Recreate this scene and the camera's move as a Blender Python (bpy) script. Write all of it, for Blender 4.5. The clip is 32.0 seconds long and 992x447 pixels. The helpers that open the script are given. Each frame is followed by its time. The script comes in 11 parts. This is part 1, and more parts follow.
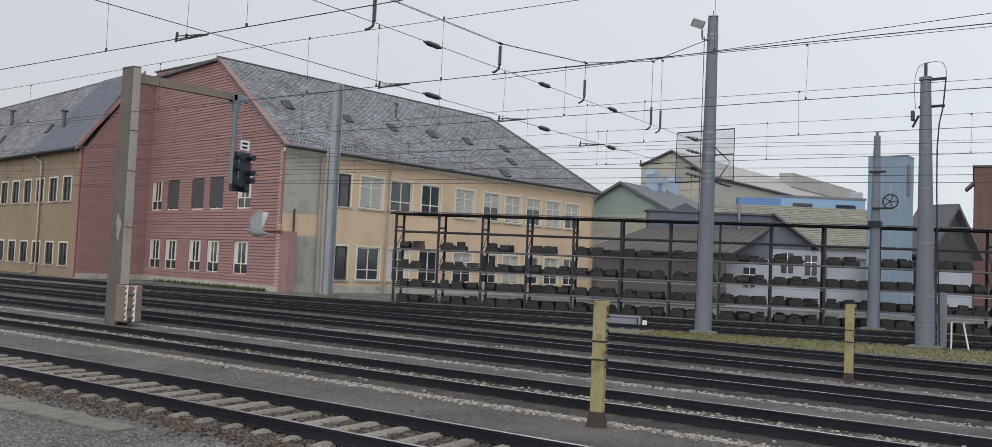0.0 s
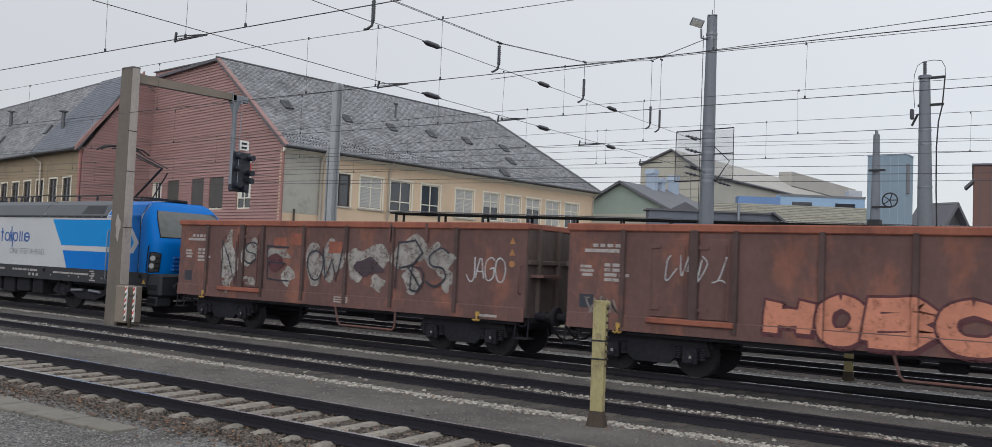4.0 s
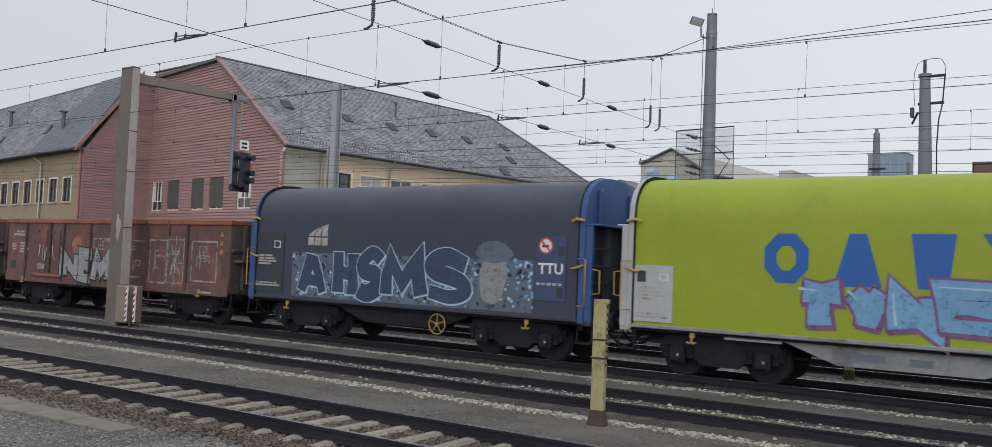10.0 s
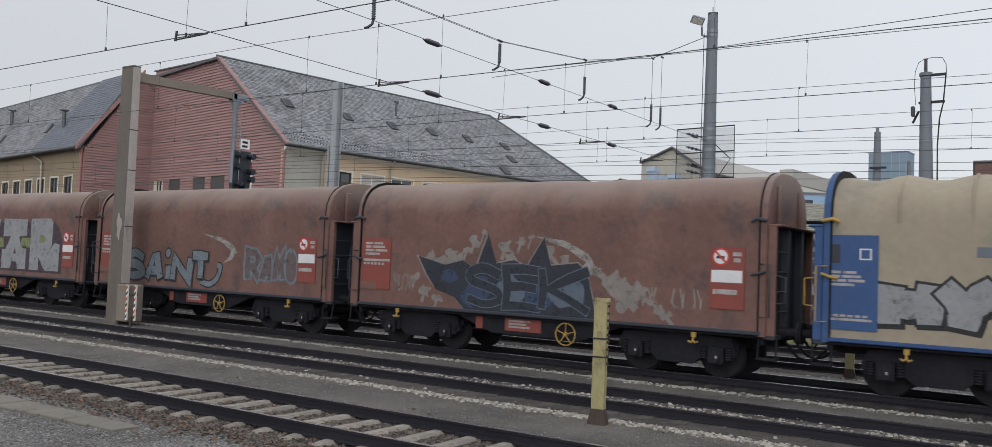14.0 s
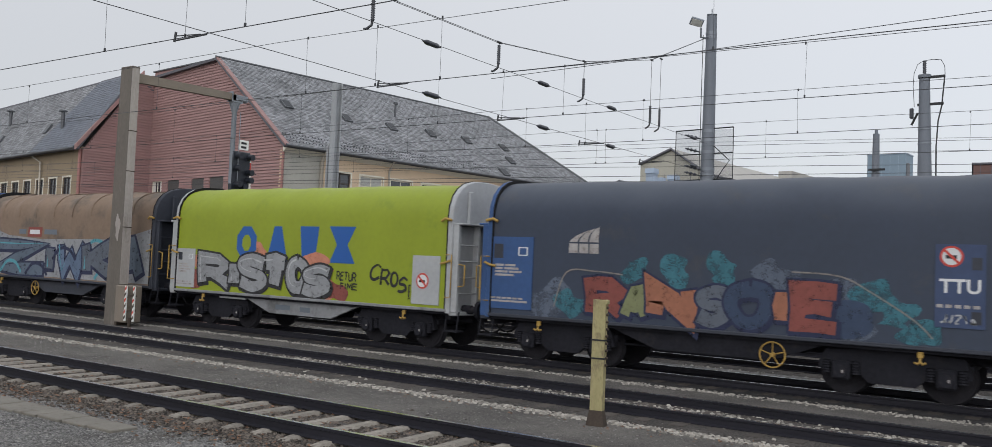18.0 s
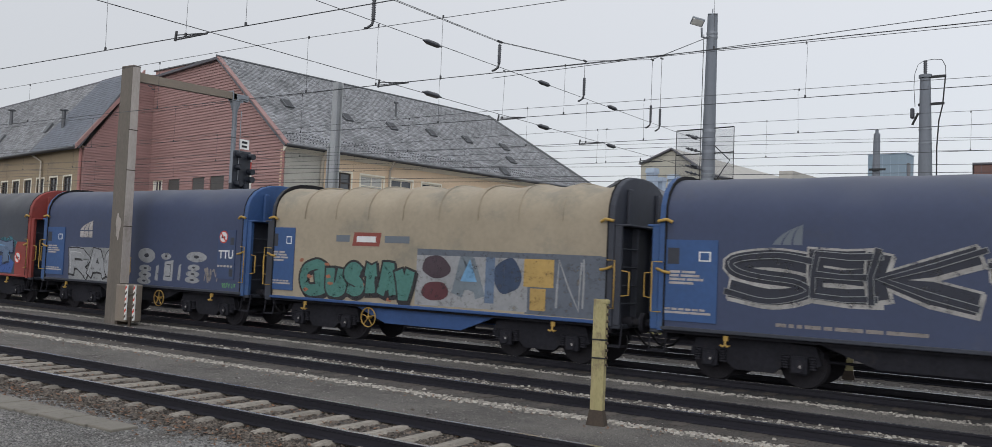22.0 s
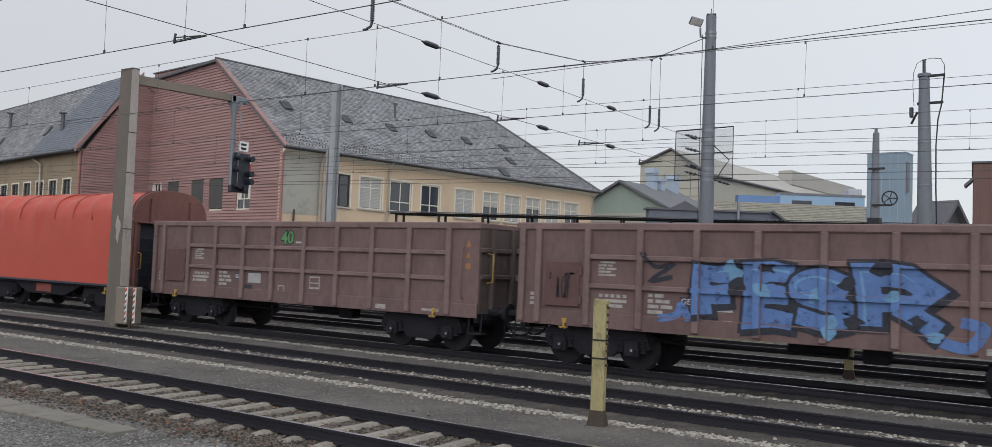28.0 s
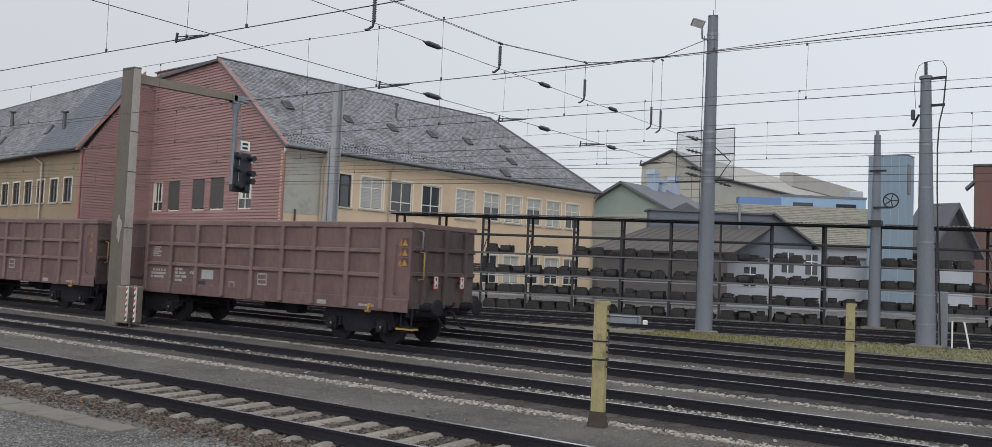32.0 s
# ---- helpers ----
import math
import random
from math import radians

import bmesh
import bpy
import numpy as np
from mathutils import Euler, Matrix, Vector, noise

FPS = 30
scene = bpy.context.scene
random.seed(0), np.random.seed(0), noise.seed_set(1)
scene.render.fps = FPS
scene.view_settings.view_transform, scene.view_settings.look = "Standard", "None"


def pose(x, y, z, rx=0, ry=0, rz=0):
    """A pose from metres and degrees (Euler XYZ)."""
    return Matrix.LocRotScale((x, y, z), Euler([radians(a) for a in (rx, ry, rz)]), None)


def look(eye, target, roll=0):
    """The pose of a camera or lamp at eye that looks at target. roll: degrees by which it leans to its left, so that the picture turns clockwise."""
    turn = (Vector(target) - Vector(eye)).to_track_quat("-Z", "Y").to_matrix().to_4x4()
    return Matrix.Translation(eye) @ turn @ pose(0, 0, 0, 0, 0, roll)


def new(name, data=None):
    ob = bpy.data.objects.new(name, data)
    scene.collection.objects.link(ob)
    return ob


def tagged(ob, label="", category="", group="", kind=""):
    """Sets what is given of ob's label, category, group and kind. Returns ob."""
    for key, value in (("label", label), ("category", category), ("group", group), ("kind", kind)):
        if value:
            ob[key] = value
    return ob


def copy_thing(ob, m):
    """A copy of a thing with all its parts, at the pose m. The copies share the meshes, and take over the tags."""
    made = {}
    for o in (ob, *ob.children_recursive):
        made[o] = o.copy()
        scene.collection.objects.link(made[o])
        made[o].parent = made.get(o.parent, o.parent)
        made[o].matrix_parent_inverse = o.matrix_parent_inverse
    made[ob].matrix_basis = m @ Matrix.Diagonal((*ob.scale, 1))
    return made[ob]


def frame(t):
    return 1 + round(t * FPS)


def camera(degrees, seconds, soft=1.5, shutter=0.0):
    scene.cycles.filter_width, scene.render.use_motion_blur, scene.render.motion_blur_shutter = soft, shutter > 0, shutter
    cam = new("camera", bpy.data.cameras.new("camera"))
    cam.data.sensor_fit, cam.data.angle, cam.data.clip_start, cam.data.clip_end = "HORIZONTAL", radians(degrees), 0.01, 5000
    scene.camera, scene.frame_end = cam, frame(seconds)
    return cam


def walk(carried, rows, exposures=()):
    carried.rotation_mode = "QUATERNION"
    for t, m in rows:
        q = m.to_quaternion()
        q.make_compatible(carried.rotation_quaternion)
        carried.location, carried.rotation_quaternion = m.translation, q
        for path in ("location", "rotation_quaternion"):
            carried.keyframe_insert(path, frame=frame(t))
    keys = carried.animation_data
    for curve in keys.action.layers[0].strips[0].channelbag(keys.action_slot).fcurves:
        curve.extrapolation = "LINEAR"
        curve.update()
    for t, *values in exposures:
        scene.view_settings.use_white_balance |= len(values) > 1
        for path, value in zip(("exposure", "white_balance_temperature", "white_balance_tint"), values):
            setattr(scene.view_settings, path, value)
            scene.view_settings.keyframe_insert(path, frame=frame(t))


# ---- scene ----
cam = camera(59.17, 32.0, soft=0.5, shutter=0.11)
EYE = Vector((0.0, 0.0, 2.184))
CAMERA_TURN = [  # seconds, turn to the left, tilt up, lean, in degrees
    (0, 34.004, 2.817, 2.575), (0.5, 33.998, 2.825, 2.566), (1, 33.998, 2.834, 2.560), (1.5, 33.993, 2.843, 2.538), (2, 33.987, 2.841, 2.515),
    (2.5, 33.979, 2.833, 2.470), (3, 33.972, 2.817, 2.436), (3.5, 33.973, 2.808, 2.416), (5.5, 33.990, 2.722, 2.485), (6, 34.002, 2.712, 2.486),
    (6.5, 34.016, 2.699, 2.481), (7, 34.027, 2.696, 2.479), (7.5, 34.023, 2.712, 2.453), (8, 34.010, 2.736, 2.413), (8.5, 33.997, 2.754, 2.360),
    (9, 33.988, 2.762, 2.329), (9.5, 33.990, 2.756, 2.303), (10, 33.989, 2.740, 2.310), (10.5, 34.007, 2.710, 2.329), (11, 34.019, 2.688, 2.356),
    (11.5, 34.028, 2.663, 2.346), (12, 34.012, 2.638, 2.337), (12.5, 34.008, 2.607, 2.309), (13, 34.010, 2.604, 2.293), (13.5, 34.022, 2.623, 2.280),
    (14, 34.025, 2.665, 2.317), (14.5, 34.028, 2.682, 2.346), (16.5, 33.996, 2.713, 2.453), (17, 33.989, 2.720, 2.435), (17.5, 33.971, 2.728, 2.406),
    (18, 33.956, 2.755, 2.389), (18.5, 33.941, 2.780, 2.407), (19, 33.932, 2.808, 2.415), (19.5, 33.932, 2.814, 2.421), (20, 33.949, 2.816, 2.409),
    (20.5, 33.965, 2.791, 2.413), (21, 33.980, 2.766, 2.404), (21.5, 33.978, 2.731, 2.428), (22, 33.985, 2.720, 2.450), (22.5, 33.993, 2.717, 2.449),
    (23, 34.004, 2.725, 2.415), (23.5, 34.008, 2.714, 2.391), (24, 34.008, 2.704, 2.395), (25, 33.988, 2.640, 2.319), (27.5, 33.972, 2.775, 2.197),
    (28, 33.967, 2.779, 2.187), (28.5, 33.970, 2.790, 2.185), (29, 33.977, 2.788, 2.209), (29.5, 33.987, 2.780, 2.260), (30, 33.990, 2.770, 2.300),
    (30.5, 33.994, 2.782, 2.354), (31, 34.008, 2.799, 2.394), (31.5, 34.022, 2.817, 2.434), (32, 34.030, 2.817, 2.440),
]


def facing(turn, tilt):
    a, p = radians(turn), radians(tilt)
    return Vector((-math.sin(a) * math.cos(p), math.cos(a) * math.cos(p), math.sin(p)))


walk(cam, [(t, look(EYE, EYE + facing(turn, tilt), lean)) for t, turn, tilt, lean in CAMERA_TURN], [(0.0, 0.0), (32.0, 0.0)])

# ---- light: a closed overcast sky, brighter towards the zenith, and a very wide weak sun ----
world = bpy.data.worlds.new("overcast")
scene.world = world
world.use_nodes = True
wn, wl = world.node_tree.nodes, world.node_tree.links
wn.clear()
w_out, w_bg = wn.new("ShaderNodeOutputWorld"), wn.new("ShaderNodeBackground")
w_sky = wn.new("ShaderNodeTexSky")
w_sky.sky_type, w_sky.sun_disc = "NISHITA", False
w_sky.sun_elevation, w_sky.sun_rotation = radians(38), radians(200)
w_co, w_sep, w_ramp, w_mix = wn.new("ShaderNodeTexCoord"), wn.new("ShaderNodeSeparateXYZ"), wn.new("ShaderNodeValToRGB"), wn.new("ShaderNodeMix")
w_mix.data_type, w_mix.blend_type = "RGBA", "MIX"
w_mix.inputs[0].default_value = 0.02
wl.new(w_co.outputs["Generated"], w_sep.inputs[0])
wl.new(w_sep.outputs["Z"], w_ramp.inputs[0])
w_ramp.color_ramp.elements[0].position, w_ramp.color_ramp.elements[0].color = 0.0, (0.615, 0.625, 0.65, 1)
w_ramp.color_ramp.elements[1].position, w_ramp.color_ramp.elements[1].color = 1.0, (1.10, 1.13, 1.17, 1)
mid = w_ramp.color_ramp.elements.new(0.30)
mid.color = (0.715, 0.725, 0.75, 1)
wl.new(w_ramp.outputs[0], w_mix.inputs[6])
wl.new(w_sky.outputs[0], w_mix.inputs[7])
wl.new(w_mix.outputs[2], w_bg.inputs[0])
wl.new(w_bg.outputs[0], w_out.inputs[0])
w_east = wn.new("ShaderNodeMath")
w_east.operation, w_east.inputs[1].default_value, w_east.inputs[2].default_value = "MULTIPLY_ADD", 0.17, 1.03
wl.new(w_sep.outputs["X"], w_east.inputs[0])
wl.new(w_east.outputs[0], w_bg.inputs[1])
sun = new("sun", bpy.data.lights.new("sun", "SUN"))
sun.data.energy, sun.data.angle, sun.data.color = 0.85, radians(50), (1.0, 0.98, 0.96)
sun.matrix_world = look((0, -26, 22), (-20, 25, 0))


# ---- materials ----
def pbr(name, col, rough=0.8, metal=0.0, var=0.25, scale=1.5, fine=18.0, bump=0.15, second=None, amount=0.5, stretch=(1, 1, 1), spec=0.5, jitter=0.0, island=0.0, upper_tint=None, worn=0.0, grain=0.5):
    """Base colour broken up by noise at two scales, a second colour in patches, fine relief."""
    m = bpy.data.materials.new(name)
    m.use_nodes = True
    n, l = m.node_tree.nodes, m.node_tree.links
    b = n["Principled BSDF"]
    b.inputs["Roughness"].default_value, b.inputs["Metallic"].default_value = rough, metal
    b.inputs["Specular IOR Level"].default_value = spec
    co, mp = n.new("ShaderNodeTexCoord"), n.new("ShaderNodeMapping")
    mp.inputs["Scale"].default_value = stretch
    l.new(co.outputs["Object"], mp.inputs[0])
    big, small = n.new("ShaderNodeTexNoise"), n.new("ShaderNodeTexNoise")
    big.inputs["Scale"].default_value, big.inputs["Detail"].default_value, big.inputs["Roughness"].default_value = scale, 6, 0.6
    small.inputs["Scale"].default_value, small.inputs["Detail"].default_value = fine, 3
    l.new(mp.outputs[0], big.inputs[0])
    l.new(mp.outputs[0], small.inputs[0])
    add = n.new("ShaderNodeMath")
    add.operation = "MULTIPLY_ADD"
    add.inputs[1].default_value = grain
    l.new(small.outputs[0], add.inputs[0])
    l.new(big.outputs[0], add.inputs[2])
    val = n.new("ShaderNodeMapRange")
    val.inputs[1].default_value, val.inputs[2].default_value = 0.2 + 0.5 * grain, 0.8 + 0.5 * grain
    val.inputs[3].default_value, val.inputs[4].default_value = 1 - var, 1 + var
    l.new(add.outputs[0], val.inputs[0])
    source = val.outputs[0]
    if jitter or island:
        info = n.new("ShaderNodeObjectInfo") if jitter else n.new("ShaderNodeNewGeometry")
        jr = n.new("ShaderNodeMapRange")
        k = jitter or island
        jr.inputs[3].default_value, jr.inputs[4].default_value = 1 - k, 1 + k
        l.new(info.outputs["Random" if jitter else "Random Per Island"], jr.inputs[0])
        mu = n.new("ShaderNodeMath")
        mu.operation = "MULTIPLY"
        l.new(jr.outputs[0], mu.inputs[0])
        l.new(source, mu.inputs[1])
        source = mu.outputs[0]
    sc = n.new("ShaderNodeVectorMath")
    sc.operation = "SCALE"
    l.new(source, sc.inputs["Scale"])
    if second:
        patch, rng, mix = n.new("ShaderNodeTexNoise"), n.new("ShaderNodeMapRange"), n.new("ShaderNodeMix")
        patch.inputs["Scale"].default_value, patch.inputs["Detail"].default_value, patch.inputs["Roughness"].default_value = scale * 1.7, 8, 0.68
        l.new(mp.outputs[0], patch.inputs[0])
        rng.inputs[1].default_value, rng.inputs[2].default_value = 0.72 - 0.4 * amount, 0.82 - 0.35 * amount
        l.new(patch.outputs[0], rng.inputs[0])
        mix.data_type = "RGBA"
        l.new(rng.outputs[0], mix.inputs[0])
        mix.inputs[6].default_value, mix.inputs[7].default_value = (*col, 1), (*second, 1)
        l.new(mix.outputs[2], sc.inputs[0])
    else:
        sc.inputs[0].default_value = col
    tint = sc.outputs[0]
    if upper_tint:
        # a paler colour towards the top by height, broken up by the noise
        shade, lo, hi = upper_tint
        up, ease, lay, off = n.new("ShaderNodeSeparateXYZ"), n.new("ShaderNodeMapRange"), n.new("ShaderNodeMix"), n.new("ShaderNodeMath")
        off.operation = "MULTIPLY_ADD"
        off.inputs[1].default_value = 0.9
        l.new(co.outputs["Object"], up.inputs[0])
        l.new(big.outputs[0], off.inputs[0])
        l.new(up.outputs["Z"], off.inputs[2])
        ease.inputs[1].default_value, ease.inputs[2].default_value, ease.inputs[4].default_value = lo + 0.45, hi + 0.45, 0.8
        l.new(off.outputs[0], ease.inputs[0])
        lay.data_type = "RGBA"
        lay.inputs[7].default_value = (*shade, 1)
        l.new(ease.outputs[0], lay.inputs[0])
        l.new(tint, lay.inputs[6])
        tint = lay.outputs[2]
    l.new(tint, b.inputs["Base Color"])
    if worn:
        # thin paint that has flaked and faded off in spots
        spot, cut, see, both = n.new("ShaderNodeTexNoise"), n.new("ShaderNodeMapRange"), n.new("ShaderNodeBsdfTransparent"), n.new("ShaderNodeMixShader")
        spot.inputs["Scale"].default_value, spot.inputs["Detail"].default_value, spot.inputs["Roughness"].default_value = 6.0, 9, 0.75
        l.new(mp.outputs[0], spot.inputs[0])
        cut.inputs[1].default_value, cut.inputs[2].default_value = 0.70 - 0.4 * worn, 0.95 - 0.4 * worn
        l.new(spot.outputs[0], cut.inputs[0])
        l.new(cut.outputs[0], both.inputs[0])
        l.new(b.outputs[0], both.inputs[1])
        l.new(see.outputs[0], both.inputs[2])
        l.new(both.outputs[0], n["Material Output"].inputs["Surface"])
    if bump:
        bp = n.new("ShaderNodeBump")
        bp.inputs["Strength"].default_value, bp.inputs["Distance"].default_value = bump, 0.02
        l.new(add.outputs[0], bp.inputs["Height"])
        l.new(bp.outputs[0], b.inputs["Normal"])
    return m


def glass(name, tint, rough=0.06):
    m = pbr(name, tint, rough, 0.0, 0.15, 0.8, 6.0, 0.03, spec=0.8)
    return m


M = {}


def mat(key, *a, **k):
    M[key] = pbr(key, *a, **k)
    return M[key]


mat("gravel_ground", (0.158, 0.153, 0.148), 0.95, var=0.75, scale=0.5, fine=48, bump=1.0, grain=2.2, second=(0.098, 0.091, 0.085), amount=0.5)
mat("path_dirt", (0.112, 0.103, 0.095), 0.95, var=0.6, scale=0.7, fine=55, bump=0.9, grain=2.0, second=(0.083, 0.075, 0.068), amount=0.5)
mat("track_soil", (0.056, 0.049, 0.044), 0.95, var=0.75, scale=0.8, fine=38, bump=1.0, grain=1.8, second=(0.070, 0.061, 0.055), amount=0.4)
# dark track soil with the shade under the train put into its colour
mat("shaded_soil", (0.026, 0.024, 0.024), 0.95, var=0.5, scale=0.8, fine=30, bump=0.8, second=(0.034, 0.030, 0.027), amount=0.4)
mat("rail_steel", (0.0195, 0.019, 0.025), 0.6, 0.1, spec=0.2, var=0.3, scale=2, fine=30, bump=0.2, stretch=(0.2, 1, 1))
mat("rail_head", (0.74, 0.75, 0.78), 0.24, 1.0, var=0.08, scale=2, fine=20, bump=0.02, stretch=(0.1, 1, 1))
mat("rail_head_dull", (0.13, 0.105, 0.09), 0.5, 0.5, var=0.15, scale=2, fine=20, bump=0.05, stretch=(0.1, 1, 1))
mat("sleeper_concrete", (0.235, 0.212, 0.182), 0.9, var=0.4, scale=3, fine=40, bump=0.5, second=(0.135, 0.118, 0.10), amount=0.5, jitter=0.22)
mat("sleeper_old", (0.06, 0.05, 0.043), 0.95, var=0.3, scale=3, fine=30, bump=0.5, island=0.25)
mat("ballast", (0.29, 0.27, 0.24), 0.92, var=0.2, scale=6, fine=60, bump=0.3, island=0.5)
mat("dark_ballast", (0.095, 0.079, 0.066), 0.95, var=0.2, scale=6, fine=60, bump=0.3, island=0.75)
mat("dry_leaf", (0.150, 0.078, 0.045), 0.9, var=0.2, scale=6, fine=60, bump=0.1, island=0.6)
mat("concrete_slab", (0.165, 0.152, 0.13), 0.9, var=0.2, scale=2, fine=30, bump=0.3, second=(0.12, 0.105, 0.085), amount=0.4)
mat("galvanised", (0.23, 0.25, 0.28), 0.55, 0.55, var=0.18, scale=1.5, fine=25, bump=0.1, stretch=(1, 1, 0.4))
mat("pole_steel", (0.175, 0.192, 0.222), 0.65, 0.15, spec=0.3, var=0.15, scale=1.0, fine=25, bump=0.1, stretch=(1, 1, 0.3))
mat("olive_beam", (0.225, 0.19, 0.155), 0.7, 0.2, var=0.15, scale=1.2, fine=20, bump=0.1)
mat("black_metal", (0.022, 0.023, 0.026), 0.55, 0.3, var=0.3, scale=3, fine=25, bump=0.1)
mat("wire", (0.055, 0.057, 0.063), 0.5, 0.4, var=0.1, scale=4, fine=25, bump=0.0)
mat("insulator", (0.035, 0.038, 0.05), 0.35, 0.0, var=0.2, scale=6, fine=25, bump=0.05)
mat("yellow_paint", (0.33, 0.29, 0.145), 0.8, var=0.28, scale=3, fine=30, bump=0.3, second=(0.17, 0.135, 0.085), amount=0.5, stretch=(1, 1, 0.5))
mat("rusty_foot", (0.06, 0.045, 0.035), 0.9, var=0.3, scale=5, fine=40, bump=0.4)
mat("white_paint", (0.78, 0.78, 0.76), 0.7, var=0.1, scale=3, fine=25, bump=0.1)
mat("red_paint", (0.50, 0.05, 0.035), 0.65, var=0.15, scale=3, fine=25, bump=0.1)
mat("pink_board", (0.312, 0.188, 0.178), 0.8, var=0.16, scale=0.6, fine=12, bump=0.15, second=(0.28, 0.172, 0.164), amount=0.4, stretch=(0.5, 0.5, 3), jitter=0.05)
mat("pink_trim", (0.36, 0.18, 0.16), 0.75, var=0.1, scale=1, fine=12, bump=0.1)
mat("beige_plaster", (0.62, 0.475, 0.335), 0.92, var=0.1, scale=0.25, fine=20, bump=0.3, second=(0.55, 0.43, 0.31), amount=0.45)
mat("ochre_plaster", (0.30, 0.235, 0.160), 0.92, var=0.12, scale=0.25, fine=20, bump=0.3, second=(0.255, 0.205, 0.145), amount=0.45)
mat("grey_plaster", (0.38, 0.37, 0.33), 0.92, var=0.15, scale=0.5, fine=15, bump=0.3, second=(0.30, 0.30, 0.27), amount=0.5)
mat("plinth", (0.44, 0.41, 0.36), 0.92, var=0.2, scale=0.8, fine=15, bump=0.3, second=(0.27, 0.25, 0.22), amount=0.4)
mat("window_frame", (0.70, 0.66, 0.56), 0.7, var=0.08, scale=1, fine=15, bump=0.1)
mat("dark_frame", (0.06, 0.05, 0.045), 0.7, var=0.15, scale=1, fine=15, bump=0.1)
M["pane"] = glass("pane", (0.035, 0.04, 0.05))
mat("blind", (0.42, 0.42, 0.40), 0.75, var=0.06, scale=0.8, fine=20, bump=0.15, stretch=(1, 1, 4))
mat("curtain", (0.62, 0.60, 0.56), 0.9, var=0.1, scale=2, fine=20, bump=0.2, stretch=(4, 4, 0.3))
mat("gutter", (0.12, 0.125, 0.135), 0.55, 0.4, var=0.15, scale=1, fine=15, bump=0.1)
mat("downpipe", (0.42, 0.38, 0.32), 0.6, 0.2, var=0.15, scale=1, fine=15, bump=0.1)
mat("dark_steel", (0.034, 0.034, 0.039), 0.75, 0.1, var=0.3, scale=2, fine=20, bump=0.2)
mat("post_dark", (0.140, 0.122, 0.105), 0.75, 0.15, var=0.25, scale=1.2, fine=20, bump=0.15, second=(0.20, 0.175, 0.155), amount=0.35, stretch=(1, 1, 0.4))
mat("post_pale", (0.36, 0.325, 0.30), 0.7, 0.1, var=0.25, scale=1.2, fine=20, bump=0.15, second=(0.22, 0.19, 0.165), amount=0.4, stretch=(1, 1, 0.4))
mat("pale_rail", (0.125, 0.125, 0.135), 0.6, 0.3, var=0.2, scale=2, fine=20, bump=0.1)
mat("green_wall", (0.28, 0.34, 0.30), 0.85, var=0.1, scale=0.4, fine=10, bump=0.1)
mat("tile_grey", (0.235, 0.225, 0.185), 0.85, var=0.3, scale=1.2, fine=5, bump=0.5, second=(0.165, 0.16, 0.135), amount=0.45, jitter=0.1)
mat("sheet_brown", (0.10, 0.092, 0.088), 0.75, var=0.15, scale=0.5, fine=8, bump=0.1)
mat("slate_wall", (0.125, 0.14, 0.175), 0.8, var=0.15, scale=0.5, fine=8, bump=0.1)
mat("timber_dark", (0.07, 0.065, 0.07), 0.85, var=0.25, scale=0.8, fine=10, bump=0.2, stretch=(3, 3, 0.4))
mat("dark_blind", (0.075, 0.072, 0.07), 0.7, var=0.12, scale=0.8, fine=10, bump=0.1)
mat("dark_glazing", (0.03, 0.033, 0.04), 0.45, var=0.2, scale=0.8, fine=10, bump=0.05, spec=0.25)
mat("chips", (0.18, 0.173, 0.163), 0.95, var=0.2, scale=6, fine=60, bump=0.3, island=0.65)
mat("cream_panel", (0.40, 0.385, 0.33), 0.75, var=0.08, scale=0.3, fine=6, bump=0.1)
mat("blue_panel", (0.27, 0.40, 0.56), 0.7, var=0.08, scale=0.3, fine=6, bump=0.1)
mat("bright_blue_panel", (0.13, 0.23, 0.44), 0.6, var=0.08, scale=0.3, fine=6, bump=0.1)
mat("stack_blue", (0.33, 0.40, 0.50), 0.6, var=0.08, scale=0.5, fine=6, bump=0.05)
mat("hall_roof", (0.37, 0.355, 0.33), 0.75, var=0.1, scale=0.2, fine=4, bump=0.1)
mat("shed_roof", (0.13, 0.135, 0.15), 0.75, var=0.12, scale=0.4, fine=8, bump=0.15)
mat("tower_blue", (0.215, 0.285, 0.35), 0.7, var=0.07, scale=0.2, fine=6, bump=0.1)
mat("white_wall", (0.40, 0.42, 0.46), 0.9, var=0.08, scale=0.5, fine=12, bump=0.15)
mat("grey_roof", (0.17, 0.175, 0.19), 0.8, var=0.15, scale=0.5, fine=10, bump=0.2)
mat("dark_roof", (0.11, 0.11, 0.125), 0.8, var=0.15, scale=0.5, fine=10, bump=0.2)
mat("brown_panel", (0.15, 0.085, 0.075), 0.85, var=0.12, scale=0.3, fine=10, bump=0.1)
mat("slate_old", (0.205, 0.21, 0.222), 0.75, var=0.28, scale=0.4, fine=9, bump=0.3, second=(0.15, 0.155, 0.165), amount=0.5, island=0.35)
mat("slate_new", (0.135, 0.15, 0.18), 0.7, var=0.15, scale=0.4, fine=9, bump=0.2, island=0.14)
mat("grass", (0.18, 0.172, 0.065), 0.95, var=0.3, scale=0.7, fine=20, bump=0.3, island=0.45)
mat("weed", (0.055, 0.075, 0.03), 0.95, var=0.3, scale=0.7, fine=20, bump=0.3, island=0.4)

